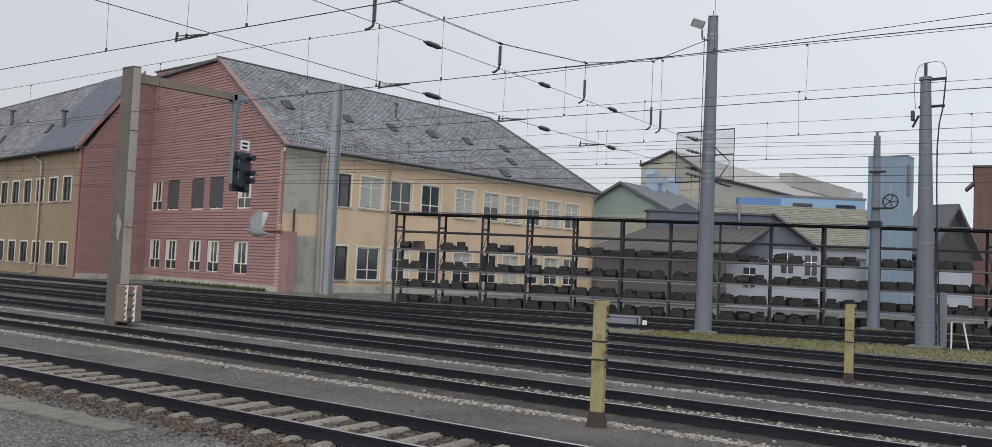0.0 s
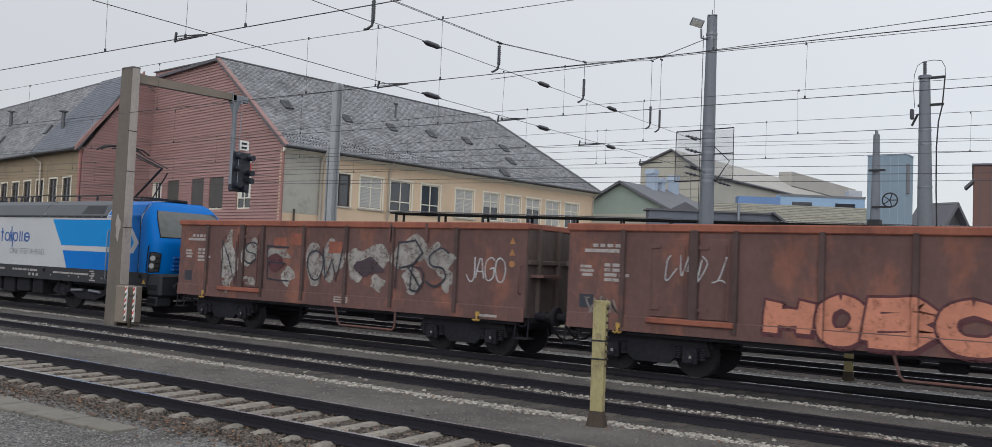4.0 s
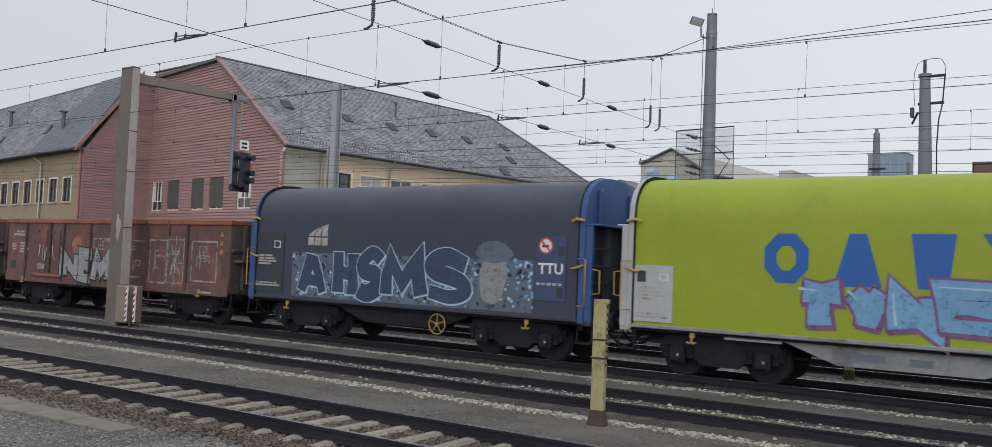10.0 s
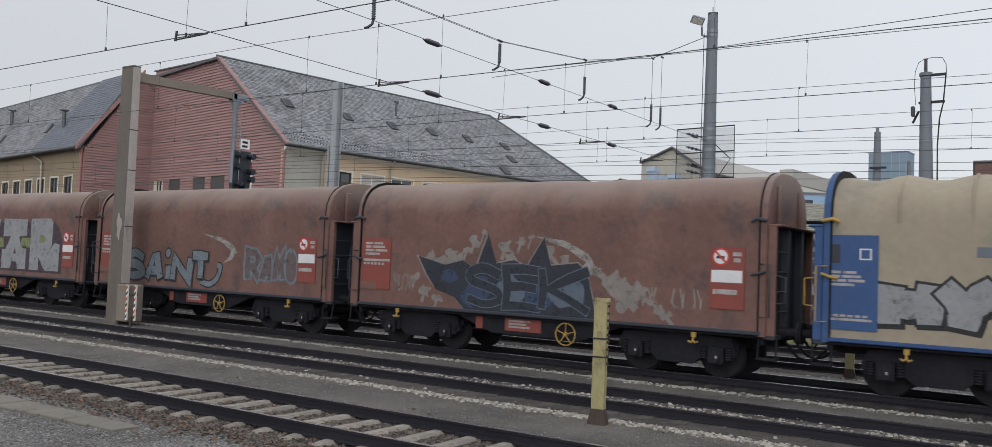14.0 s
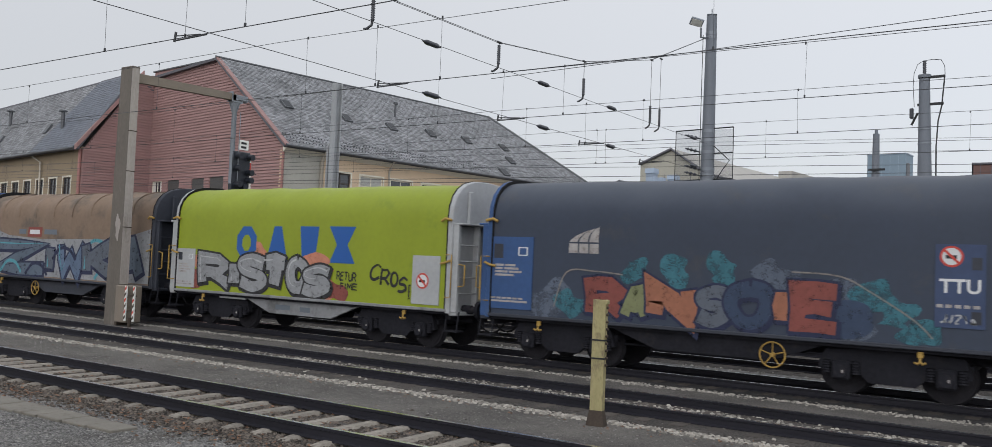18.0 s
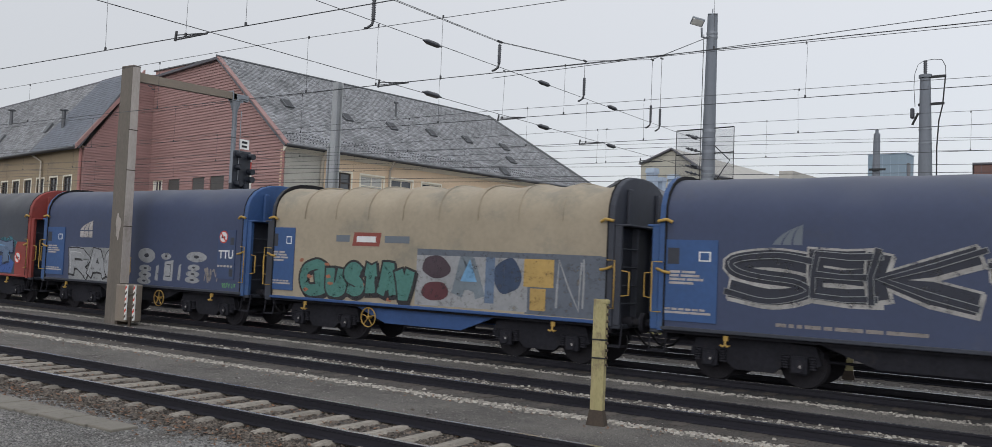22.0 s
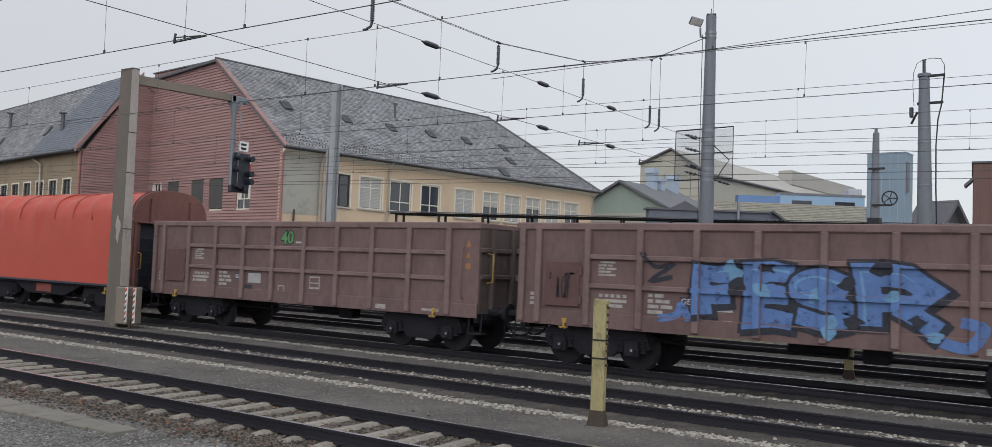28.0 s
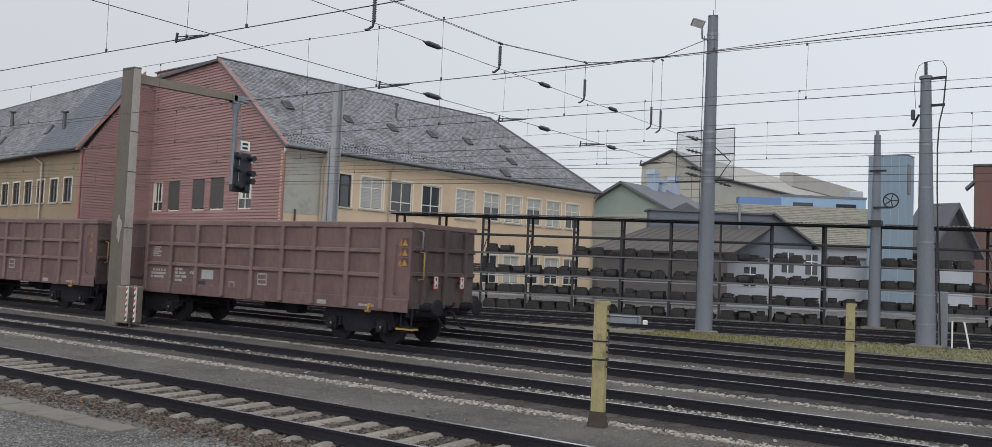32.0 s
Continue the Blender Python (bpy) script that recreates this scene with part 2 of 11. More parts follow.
# rolling stock
mat("rust_red", (0.112, 0.061, 0.056), 0.85, var=0.3, scale=0.7, fine=9, bump=0.2, second=(0.195, 0.084, 0.061), amount=0.5, stretch=(1, 1, 0.6))
# darker rust than the walls: the posts' shading is put into the colour
mat("rust_post_shaded", (0.07, 0.043, 0.041), 0.85, var=0.4, scale=1.2, fine=9, bump=0.25, second=(0.16, 0.07, 0.052), amount=0.35, stretch=(1, 1, 0.4))
mat("rust_orange", (0.25, 0.085, 0.055), 0.85, var=0.3, scale=0.6, fine=9, bump=0.25, second=(0.17, 0.058, 0.042), amount=0.5, stretch=(1, 1, 0.6))
mat("wagon_brown", (0.138, 0.087, 0.085), 0.8, var=0.28, scale=0.5, fine=9, bump=0.12, second=(0.105, 0.066, 0.066), amount=0.5, stretch=(1, 1, 0.5))
# darker brown than the side walls, for the end walls
mat("end_brown", (0.078, 0.058, 0.053), 0.85, var=0.35, scale=0.9, fine=9, bump=0.15, second=(0.115, 0.075, 0.07), amount=0.4, stretch=(1, 1, 0.5))
mat("end_rust", (0.17, 0.075, 0.064), 0.8, var=0.25, scale=0.7, fine=9, bump=0.12, second=(0.12, 0.056, 0.05), amount=0.4)
mat("frame_grey", (0.21, 0.215, 0.225), 0.75, var=0.3, scale=0.8, fine=9, bump=0.1, second=(0.12, 0.12, 0.125), amount=0.45)
# paler than wagon_brown: light on ribs, posts and rim put into the colour
mat("wagon_rib_lit", (0.172, 0.113, 0.109), 0.75, var=0.26, scale=0.8, fine=10, bump=0.12, second=(0.128, 0.083, 0.081), amount=0.45)
mat("hatch_brown", (0.105, 0.054, 0.052), 0.8, var=0.2, scale=0.8, fine=9, bump=0.12)
mat("under_black", (0.019, 0.0192, 0.0245), 0.9, spec=0.15, var=0.35, scale=2, fine=14, bump=0.25, second=(0.026, 0.0245, 0.027), amount=0.4)
mat("wheel_steel", (0.022, 0.021, 0.025), 0.8, 0.0, spec=0.15, var=0.3, scale=3, fine=20, bump=0.15)
mat("tread", (0.25, 0.24, 0.235), 0.35, 0.9, var=0.1, scale=3, fine=20, bump=0.05)
mat("yellow_fitting", (0.36, 0.225, 0.05), 0.6, var=0.2, scale=6, fine=30, bump=0.1)
mat("stencil_white", (0.34, 0.32, 0.31), 0.85, var=0.25, scale=6, fine=40, bump=0.05, second=(0.22, 0.19, 0.18), amount=0.5)
mat("stencil_orange", (0.32, 0.15, 0.06), 0.85, var=0.2, scale=6, fine=40, bump=0.05)


# ---- mesh building ----
class Build:
    """Collects vertices and faces of one part."""

    def __init__(self):
        self.v, self.f, self.s = [], [], []

    def add(self, verts, faces, smooth=False):
        o = len(self.v)
        self.v += [tuple(p) for p in verts]
        self.f += [tuple(i + o for i in q) for q in faces]
        self.s += [smooth] * len(faces)
        return self

    def box(self, x0, x1, y0, y1, z0, z1, c=0.0):
        if c <= 0:
            p = [(x, y, z) for z in (z0, z1) for y in (y0, y1) for x in (x0, x1)]
            return self.add(p, [(0, 2, 3, 1), (4, 5, 7, 6), (0, 1, 5, 4), (2, 6, 7, 3), (0, 4, 6, 2), (1, 3, 7, 5)])
        c = min(c, 0.45 * min(abs(x1 - x0), abs(y1 - y0), abs(z1 - z0)))
        o, idx = [], {}
        for sx in (0, 1):
            for sy in (0, 1):
                for sz in (0, 1):
                    x, y, z = (x0, x1)[sx], (y0, y1)[sy], (z0, z1)[sz]
                    ix, iy, iz = x + (c if sx == 0 else -c), y + (c if sy == 0 else -c), z + (c if sz == 0 else -c)
                    for a, p in enumerate(((x, iy, iz), (ix, y, iz), (ix, iy, z))):
                        idx[sx, sy, sz, a] = len(o)
                        o.append(p)
        g = lambda a, b, d, k: idx[a, b, d, k]
        fs = []
        for s in (0, 1):
            fs.append([g(s, 0, 0, 0), g(s, 1, 0, 0), g(s, 1, 1, 0), g(s, 0, 1, 0)])
            fs.append([g(0, s, 0, 1), g(1, s, 0, 1), g(1, s, 1, 1), g(0, s, 1, 1)])
            fs.append([g(0, 0, s, 2), g(1, 0, s, 2), g(1, 1, s, 2), g(0, 1, s, 2)])
        for a in (0, 1):
            for b in (0, 1):
                fs.append([g(0, a, b, 1), g(1, a, b, 1), g(1, a, b, 2), g(0, a, b, 2)])
                fs.append([g(a, 0, b, 0), g(a, 1, b, 0), g(a, 1, b, 2), g(a, 0, b, 2)])
                fs.append([g(a, b, 0, 0), g(a, b, 1, 0), g(a, b, 1, 1), g(a, b, 0, 1)])
        for a in (0, 1):
            for b in (0, 1):
                for d in (0, 1):
                    fs.append([g(a, b, d, 0), g(a, b, d, 1), g(a, b, d, 2)])
        cx, cy, cz = (x0 + x1) / 2, (y0 + y1) / 2, (z0 + z1) / 2
        good = []
        for q in fs:
            p = [Vector(o[i]) for i in q]
            nrm = (p[1] - p[0]).cross(p[2] - p[0])
            mid_p = sum(p, Vector()) / len(p) - Vector((cx, cy, cz))
            good.append(q if nrm.dot(mid_p) > 0 else q[::-1])
        return self.add(o, good)

    def tube(self, pts, r, n=8, caps=True, radii=None):
        """A round bar along a line of points."""
        pts = [Vector(p) for p in pts]
        rings, side = [], None
        for i, p in enumerate(pts):
            d = (pts[min(i + 1, len(pts) - 1)] - pts[max(i - 1, 0)]).normalized()
            if side is None:
                side = d.orthogonal().normalized()
            side = (side - d * side.dot(d)).normalized()
            up = d.cross(side)
            q = radii[i] if radii else r
            rings.append([p + (side * math.cos(2 * math.pi * k / n) + up * math.sin(2 * math.pi * k / n)) * q for k in range(n)])
        faces = [(i * n + k, i * n + (k + 1) % n, (i + 1) * n + (k + 1) % n, (i + 1) * n + k) for i in range(len(pts) - 1) for k in range(n)]
        self.add([p for ring in rings for p in ring], faces, True)
        if caps:
            self.add(rings[0], [tuple(range(n))[::-1]])
            self.add(rings[-1], [tuple(range(n))])
        return self

    def prism(self, poly, axis, a, b):
        """An outline drawn out along an axis: poly holds (u, v) in the order of the other two axes."""
        def place(u, v, w):
            return (w, u, v) if axis == 0 else (u, w, v) if axis == 1 else (u, v, w)
        n = len(poly)
        area = sum(poly[i][0] * poly[(i + 1) % n][1] - poly[(i + 1) % n][0] * poly[i][1] for i in range(n))
        turn = (area > 0) != (axis == 1)
        if (b < a):
            a, b = b, a
        lo, hi = [place(u, v, a) for u, v in poly], [place(u, v, b) for u, v in poly]
        fs = [tuple(range(n))[::-1], tuple(range(n, 2 * n))] + [(i, (i + 1) % n, n + (i + 1) % n, n + i) for i in range(n)]
        if not turn:
            fs = [q[::-1] for q in fs]
        return self.add(lo + hi, fs)

    def sweep(self, sections, smooth=False, caps=True):
        """Joins closed sections of equal length."""
        n = len(sections[0])
        self.add([p for s in sections for p in s], [(i * n + k, i * n + (k + 1) % n, (i + 1) * n + (k + 1) % n, (i + 1) * n + k) for i in range(len(sections) - 1) for k in range(n)], smooth)
        if caps:
            self.add(sections[0], [tuple(range(n))[::-1]])
            self.add(sections[-1], [tuple(range(n))])
        return self

    def quad(self, a, b, c, d):
        return self.add([a, b, c, d], [(0, 1, 2, 3)])

    def slab(self, a, b, c, d, thick):
        """A plate with corners a, b, c, d and its thickness behind them."""
        a, b, c, d = map(Vector, (a, b, c, d))
        nrm = (b - a).cross(d - a).normalized() * thick
        lo = [p - nrm for p in (a, b, c, d)]
        return self.add([a, b, c, d] + lo, [(0, 1, 2, 3), (7, 6, 5, 4), (0, 4, 5, 1), (1, 5, 6, 2), (2, 6, 7, 3), (3, 7, 4, 0)])

    def mesh(self, name):
        me = bpy.data.meshes.new(name)
        me.from_pydata(self.v, [], self.f)
        me.polygons.foreach_set("use_smooth", self.s)
        me.update()
        return me


def part(name, b, material, parent, label="", kind=""):
    """Links one mesh under a thing or a part."""
    me = b.mesh(name) if isinstance(b, Build) else b
    if not me.materials:
        me.materials.append(M[material] if isinstance(material, str) else material)
    ob = new(name, me)
    ob.parent = parent
    return tagged(ob, label, kind=kind)


def thing(name, label, category, group="", kind="", at=None):
    ob = new(name)
    ob.empty_display_size = 0.3
    if at is not None:
        ob.matrix_basis = at
    return tagged(ob, label, category, group, kind)


def solid(name, b, material, label="", category="", group="", kind="", at=None):
    me = b.mesh(name)
    me.materials.append(M[material])
    ob = new(name, me)
    if at is not None:
        ob.matrix_basis = at
    return tagged(ob, label, category, group, kind)


GLYPHS = {}


def lettering(words, size, bold=0.0, shear=0.0, spacing=1.0):
    """The built-in font as a flat list of vertices and faces, from its lower left corner."""
    key = words, size, round(bold, 4), shear, spacing
    if key not in GLYPHS:
        cu = bpy.data.curves.new("letters", "FONT")
        cu.body, cu.size, cu.offset, cu.shear, cu.space_character = words, size, bold, shear, spacing
        cu.resolution_u = 3
        ob = bpy.data.objects.new("letters", cu)
        me = bpy.data.meshes.new_from_object(ob)
        GLYPHS[key] = [(v.co.x, v.co.y) for v in me.vertices], [tuple(p.vertices) for p in me.polygons]
        bpy.data.objects.remove(ob)
        bpy.data.meshes.remove(me)
    return GLYPHS[key]


# ---- ground ----
RAIL_TOP, GROUND = 0.0, -0.20
TRACK_Y = [9.07, 14.05, 18.79, 23.38, 27.95]
g = Build()
xs = [-1500, -300, -120, -60, -30, -10, 10, 40, 120, 400, 1500]
ys = [-600, -60, -10, 5, 20, 40, 70, 120, 300, 1500]
g.add([(x, y, GROUND) for y in ys for x in xs], [(j * len(xs) + i, j * len(xs) + i + 1, (j + 1) * len(xs) + i + 1, (j + 1) * len(xs) + i) for j in range(len(ys) - 1) for i in range(len(xs) - 1)])
solid("ground", g, "gravel_ground", "grey gravel ground of a railway yard", "ground", kind="structure")


def rail_section(y, x, ang=0.0):
    """The outline of a rail, foot down, at one station."""
    prof = [(-0.065, -0.160), (0.065, -0.160), (0.065, -0.150), (0.012, -0.128), (0.012, -0.045), (0.034, -0.036), (0.034, -0.006), (0.026, -0.001),
            (-0.026, -0.001), (-0.034, -0.006), (-0.034, -0.036), (-0.012, -0.045), (-0.012, -0.128), (-0.065, -0.150)]
    c, s = math.cos(ang), math.sin(ang)
    return [(x - s * u, y + c * u, z) for u, z in prof]


def head_strip(line, ang):
    b = Build()
    secs = []
    for (x, y), a in zip(line, ang):
        c, s = math.cos(a), math.sin(a)
        secs.append([(x - s * u, y + c * u, z) for u, z in ((-0.033, -0.0008), (0.033, -0.0008), (0.033, 0.0012), (-0.033, 0.0012))])
    return b.sweep(secs)


def rail_pair(owner, line, ang, dull=False):
    for side in (-0.7525, 0.7525):
        pts = [(x - math.sin(a) * side, y + math.cos(a) * side) for (x, y), a in zip(line, ang)]
        b = Build().sweep([rail_section(y, x, a) for (x, y), a in zip(pts, ang)])
        rail = part("rail", b, "rail_steel", owner, "dark brown steel rail")
        part("running_surface", head_strip(pts, ang), "rail_head_dull" if dull else "rail_head", rail, "worn shiny rail head")


def stones(n, xr, yr, z, size, rng, along=None, clear=None):
    """Loose broken stones as small uneven lumps."""
    b = Build()
    base = [(-1, -1, 0), (1, -1, 0), (1, 1, 0), (-1, 1, 0), (-0.5, -0.6, 1), (0.6, -0.4, 0.9), (0.4, 0.6, 1), (-0.6, 0.5, 0.8)]
    fcs = [(4, 5, 6, 7), (0, 1, 5, 4), (1, 2, 6, 5), (2, 3, 7, 6), (3, 0, 4, 7)]
    for _ in range(n):
        x, y = rng.uniform(*xr), (rng.gauss(*yr) if along is None else along(rng))
        if clear and abs((x + 33.43 + 0.289) % 0.578 - 0.289) < clear and rng.random() < 0.96:
            continue
        s, a = size * rng.uniform(0.5, 1.3), rng.uniform(0, 6.3)
        c, d = math.cos(a) * s, math.sin(a) * s
        k, hgt = rng.uniform(0.6, 1.2), s * rng.uniform(0.5, 1.0)
        b.add([(x + c * px - d * py * k + rng.uniform(-.2, .2) * s, y + d * px + c * py * k, z + hgt * pz) for px, py, pz in base], fcs)
    return b


for y0, y1 in ((10.6, 12.5), (15.6, 17.2)):
    solid("trodden_path", Build().add([(-120, y0, GROUND + 0.005), (60, y0, GROUND + 0.005), (60, y1, GROUND + 0.005), (-120, y1, GROUND + 0.005)], [(0, 1, 2, 3)]), "path_dirt", "trodden dark gravel path between the tracks", "path", kind="structure")
# darker strips of ground that end raggedly on the right
for y0, y1, x1 in ((20.3, 21.9, -21.0), (24.9, 26.5, -25.0), (29.4, 31.3, -29.0)):
    edge_ = [(x1 + 0.9 * math.sin(k * 2.3) - 2.2 * abs(k - 4) / 4, y0 + (y1 - y0) * k / 8) for k in range(9)]
    solid("oily_ground", Build().add([(-140, y0, GROUND + 0.005)] + [(x, y, GROUND + 0.005) for x, y in edge_] + [(-140, y1, GROUND + 0.005)], [tuple(range(11))]), "track_soil", "dark brown ground between the far tracks", "ground", kind="structure")
rng = random.Random(4)
for i, y in enumerate(TRACK_Y):
    tr = thing("railway_track", ["rusty rails on pale concrete sleepers in gravel", "rails with bright running surfaces sunk in dark soil and pale ballast", "dark rails under the freight train on soil darkened for its shade",
                                 "rails on blackened soil behind the train", "rusty disused rails beside a grass verge"][i], "railway track", "tracks of the yard", "structure")
    line = [(x, y) for x in (-420, -120, -60, -30, -10, 10, 40, 340)]
    rail_pair(tr, line, [0.0] * len(line), dull=(i == 4))
    # the trampled bed between the rails
    bed = Build()
    w = 1.35
    bed.prism([(y - w - 0.25, GROUND - 0.02), (y + w + 0.25, GROUND - 0.02), (y + w, GROUND + (0.035 if i else 0.006)), (y - w, GROUND + (0.035 if i else 0.006))], 0, -420, 340)
    part("track_bed", bed, "shaded_soil" if i == 2 else "track_soil", tr, "dark track bed")
    if i == 0:
        sl = Build().sweep([[(u, -1.1, -0.215), (u, 1.1, -0.215), (u, 1.06, z - 0.028), (u, 0.86, z), (u, 0.3, z - 0.004), (u, -0.3, z - 0.004), (u, -0.86, z), (u, -1.06, z - 0.028)] for u, z in ((-0.105, -0.188), (-0.06, -0.148), (0.06, -0.148), (0.105, -0.188))]).mesh("sleeper")
        for k in range(80):
            o = part("sleeper", sl, "sleeper_concrete", tr)
            o.location = (-33.43 + 0.578 * k, y + rng.uniform(-0.03, 0.03), rng.uniform(-0.006, 0.004))
            o.rotation_euler = (0, 0, rng.uniform(-0.015, 0.015))
        far = Build()
        for k in range(400):
            x = -34.01 - 0.578 * k
            far.box(x - 0.12, x + 0.12, y - 1.1, y + 1.1, -0.2, -0.146)
        part("far_sleepers", far, "sleeper_concrete", tr, kind="stuff")
    else:
        far = Build()
        for k in range(420):
            x = -220 + 0.6 * k
            far.box(x - 0.12, x + 0.12, y - 1.18, y + 1.18, -0.2, -0.158 + rng.uniform(-0.006, 0.003))
        part("sleepers", far, "sleeper_old", tr, "dark old sleepers", kind="stuff")
for i, (y, n, x0, x1, sig) in enumerate([(14.05 - 1.42, 15000, -40, 3, 0.13), (14.05, 7000, -40, 3, 0.34), (18.79 - 1.45, 7000, -45, 3, 0.14), (14.05 + 1.35, 1200, -40, 3, 0.2), (23.38 - 1.3, 1800, -45, 3, 0.2)]):
    solid("ballast_stones", stones(n, (x0, x1), (y, sig), GROUND + (0.03 if i == 1 else 0.0), 0.03, rng), "ballast", "loose pale broken ballast stones beside the rails", "ballast", kind="stuff")
solid("ballast_stones", stones(22000, (-30, 2), (9.07, 0.62), GROUND + 0.004, 0.026, rng, None, 0.11), "dark_ballast", "dirty ballast stones between the sleepers", "ballast", kind="stuff")
solid("ballast_stones", stones(12000, (-30, 2), (9.07 - 1.2, 0.24), GROUND + 0.01, 0.019, rng), "dark_ballast", "brown stones and dry leaves at the sleeper ends", "ballast", kind="stuff")
solid("gravel_chips", stones(20000, (-26, 2), None, GROUND, 0.0135, rng, lambda q: q.uniform(4.5, 7.6) if q.random() < 0.72 else q.uniform(10.4, 12.6)), "chips", "small gravel chips on the yard ground", "gravel", kind="stuff")

lv = Build()
for _ in range(3600):
    x, y = rng.uniform(-28, 1), rng.choice([rng.gauss(7.55, 0.22), rng.gauss(7.55, 0.3), rng.gauss(9.07, 0.6), rng.gauss(12.6, 0.4)])
    a, r = rng.uniform(0, 6.3), rng.uniform(0.018, 0.04)
    c, s = math.cos(a) * r, math.sin(a) * r
    z = GROUND + (0.03 if abs(y - 9.07) < 1.6 else 0.012)
    lv.add([(x - c, y - s, z), (x + s * 0.6, y - c * 0.6, z + rng.uniform(0.0, 0.02)), (x + c, y + s, z + rng.uniform(0.0, 0.025)), (x - s * 0.6, y + c * 0.6, z + 0.004)], [(0, 1, 2, 3)])
solid("dry_leaves", lv, "dry_leaf", "dry brown leaves blown against the sleepers", "leaves", kind="stuff")

# branch track that leaves towards the scrap rack
BRANCH = radians(18.5)
bx, by = -52.0, 28.2
line, ang = [], []
for k in range(60):
    s = k * 3.0
    a = min(BRANCH, s / 28.0 * BRANCH)
    line.append((bx, by))
    ang.append(a)
    bx, by = bx + 3.0 * math.cos(a), by + 3.0 * math.sin(a)
for off, lab in ((0.0, "rusty siding curving away towards the steel rack"), (5.3, "rusty siding along the foot of the steel rack")):
    tr = thing("railway_track", lab, "railway track", "tracks of the yard", "structure")
    ln = [(x - math.sin(a) * off, y + math.cos(a) * off) for (x, y), a in zip(line, ang)]
    if off:
        ln = [(x - 60.0 + 60.0 * min(1, k / 1), y) for k, (x, y) in enumerate(ln)]
    rail_pair(tr, ln, ang, True)
    far = Build()
    for (x, y), a in zip(ln, ang):
        for q in range(5):
            px, py = x + 0.6 * q * math.cos(a), y + 0.6 * q * math.sin(a)
            c, s = math.cos(a), math.sin(a)
            far.add([(px + c * u - s * v, py + s * u + c * v, z) for z in (-0.2, -0.158) for v in (-1.2, 1.2) for u in (-0.12, 0.12)], [(4, 5, 7, 6), (0, 1, 5, 4), (2, 6, 7, 3), (0, 4, 6, 2), (1, 3, 7, 5)])
    part("sleepers", far, "sleeper_old", tr, "dark old sleepers", kind="stuff")


# ---- the works building: a clad gable front, a plastered long side, slate roofs ----
HALL = pose(-44.88, 40.64, GROUND, 0, 0, -9.0)
FOLD, RIDGE_U, RIDGE_Z, EAVE = -19.67, -9.09, 17.1, 9.9
building = thing("works_building", "two-storey works building, pink boarded front, beige side, slate roof", "building", at=HALL)


def holed_wall(b, a0, a1, z0, z1, holes, put):
    """Fills a rectangle but for its holes (a0, a1, z0, z1); put(a0, a1, z0, z1) lays one piece."""
    cuts = sorted({a0, a1, *[h[0] for h in holes], *[h[1] for h in holes]})
    for p, q in zip(cuts, cuts[1:]):
        zs = sorted((h[2], h[3]) for h in holes if h[0] < q - 1e-6 and h[1] > p + 1e-6)
        z = z0
        for lo, hi in zs:
            if lo > z:
                put(p, q, z, lo)
            z = max(z, hi)
        if z < z1:
            put(p, q, z, z1)


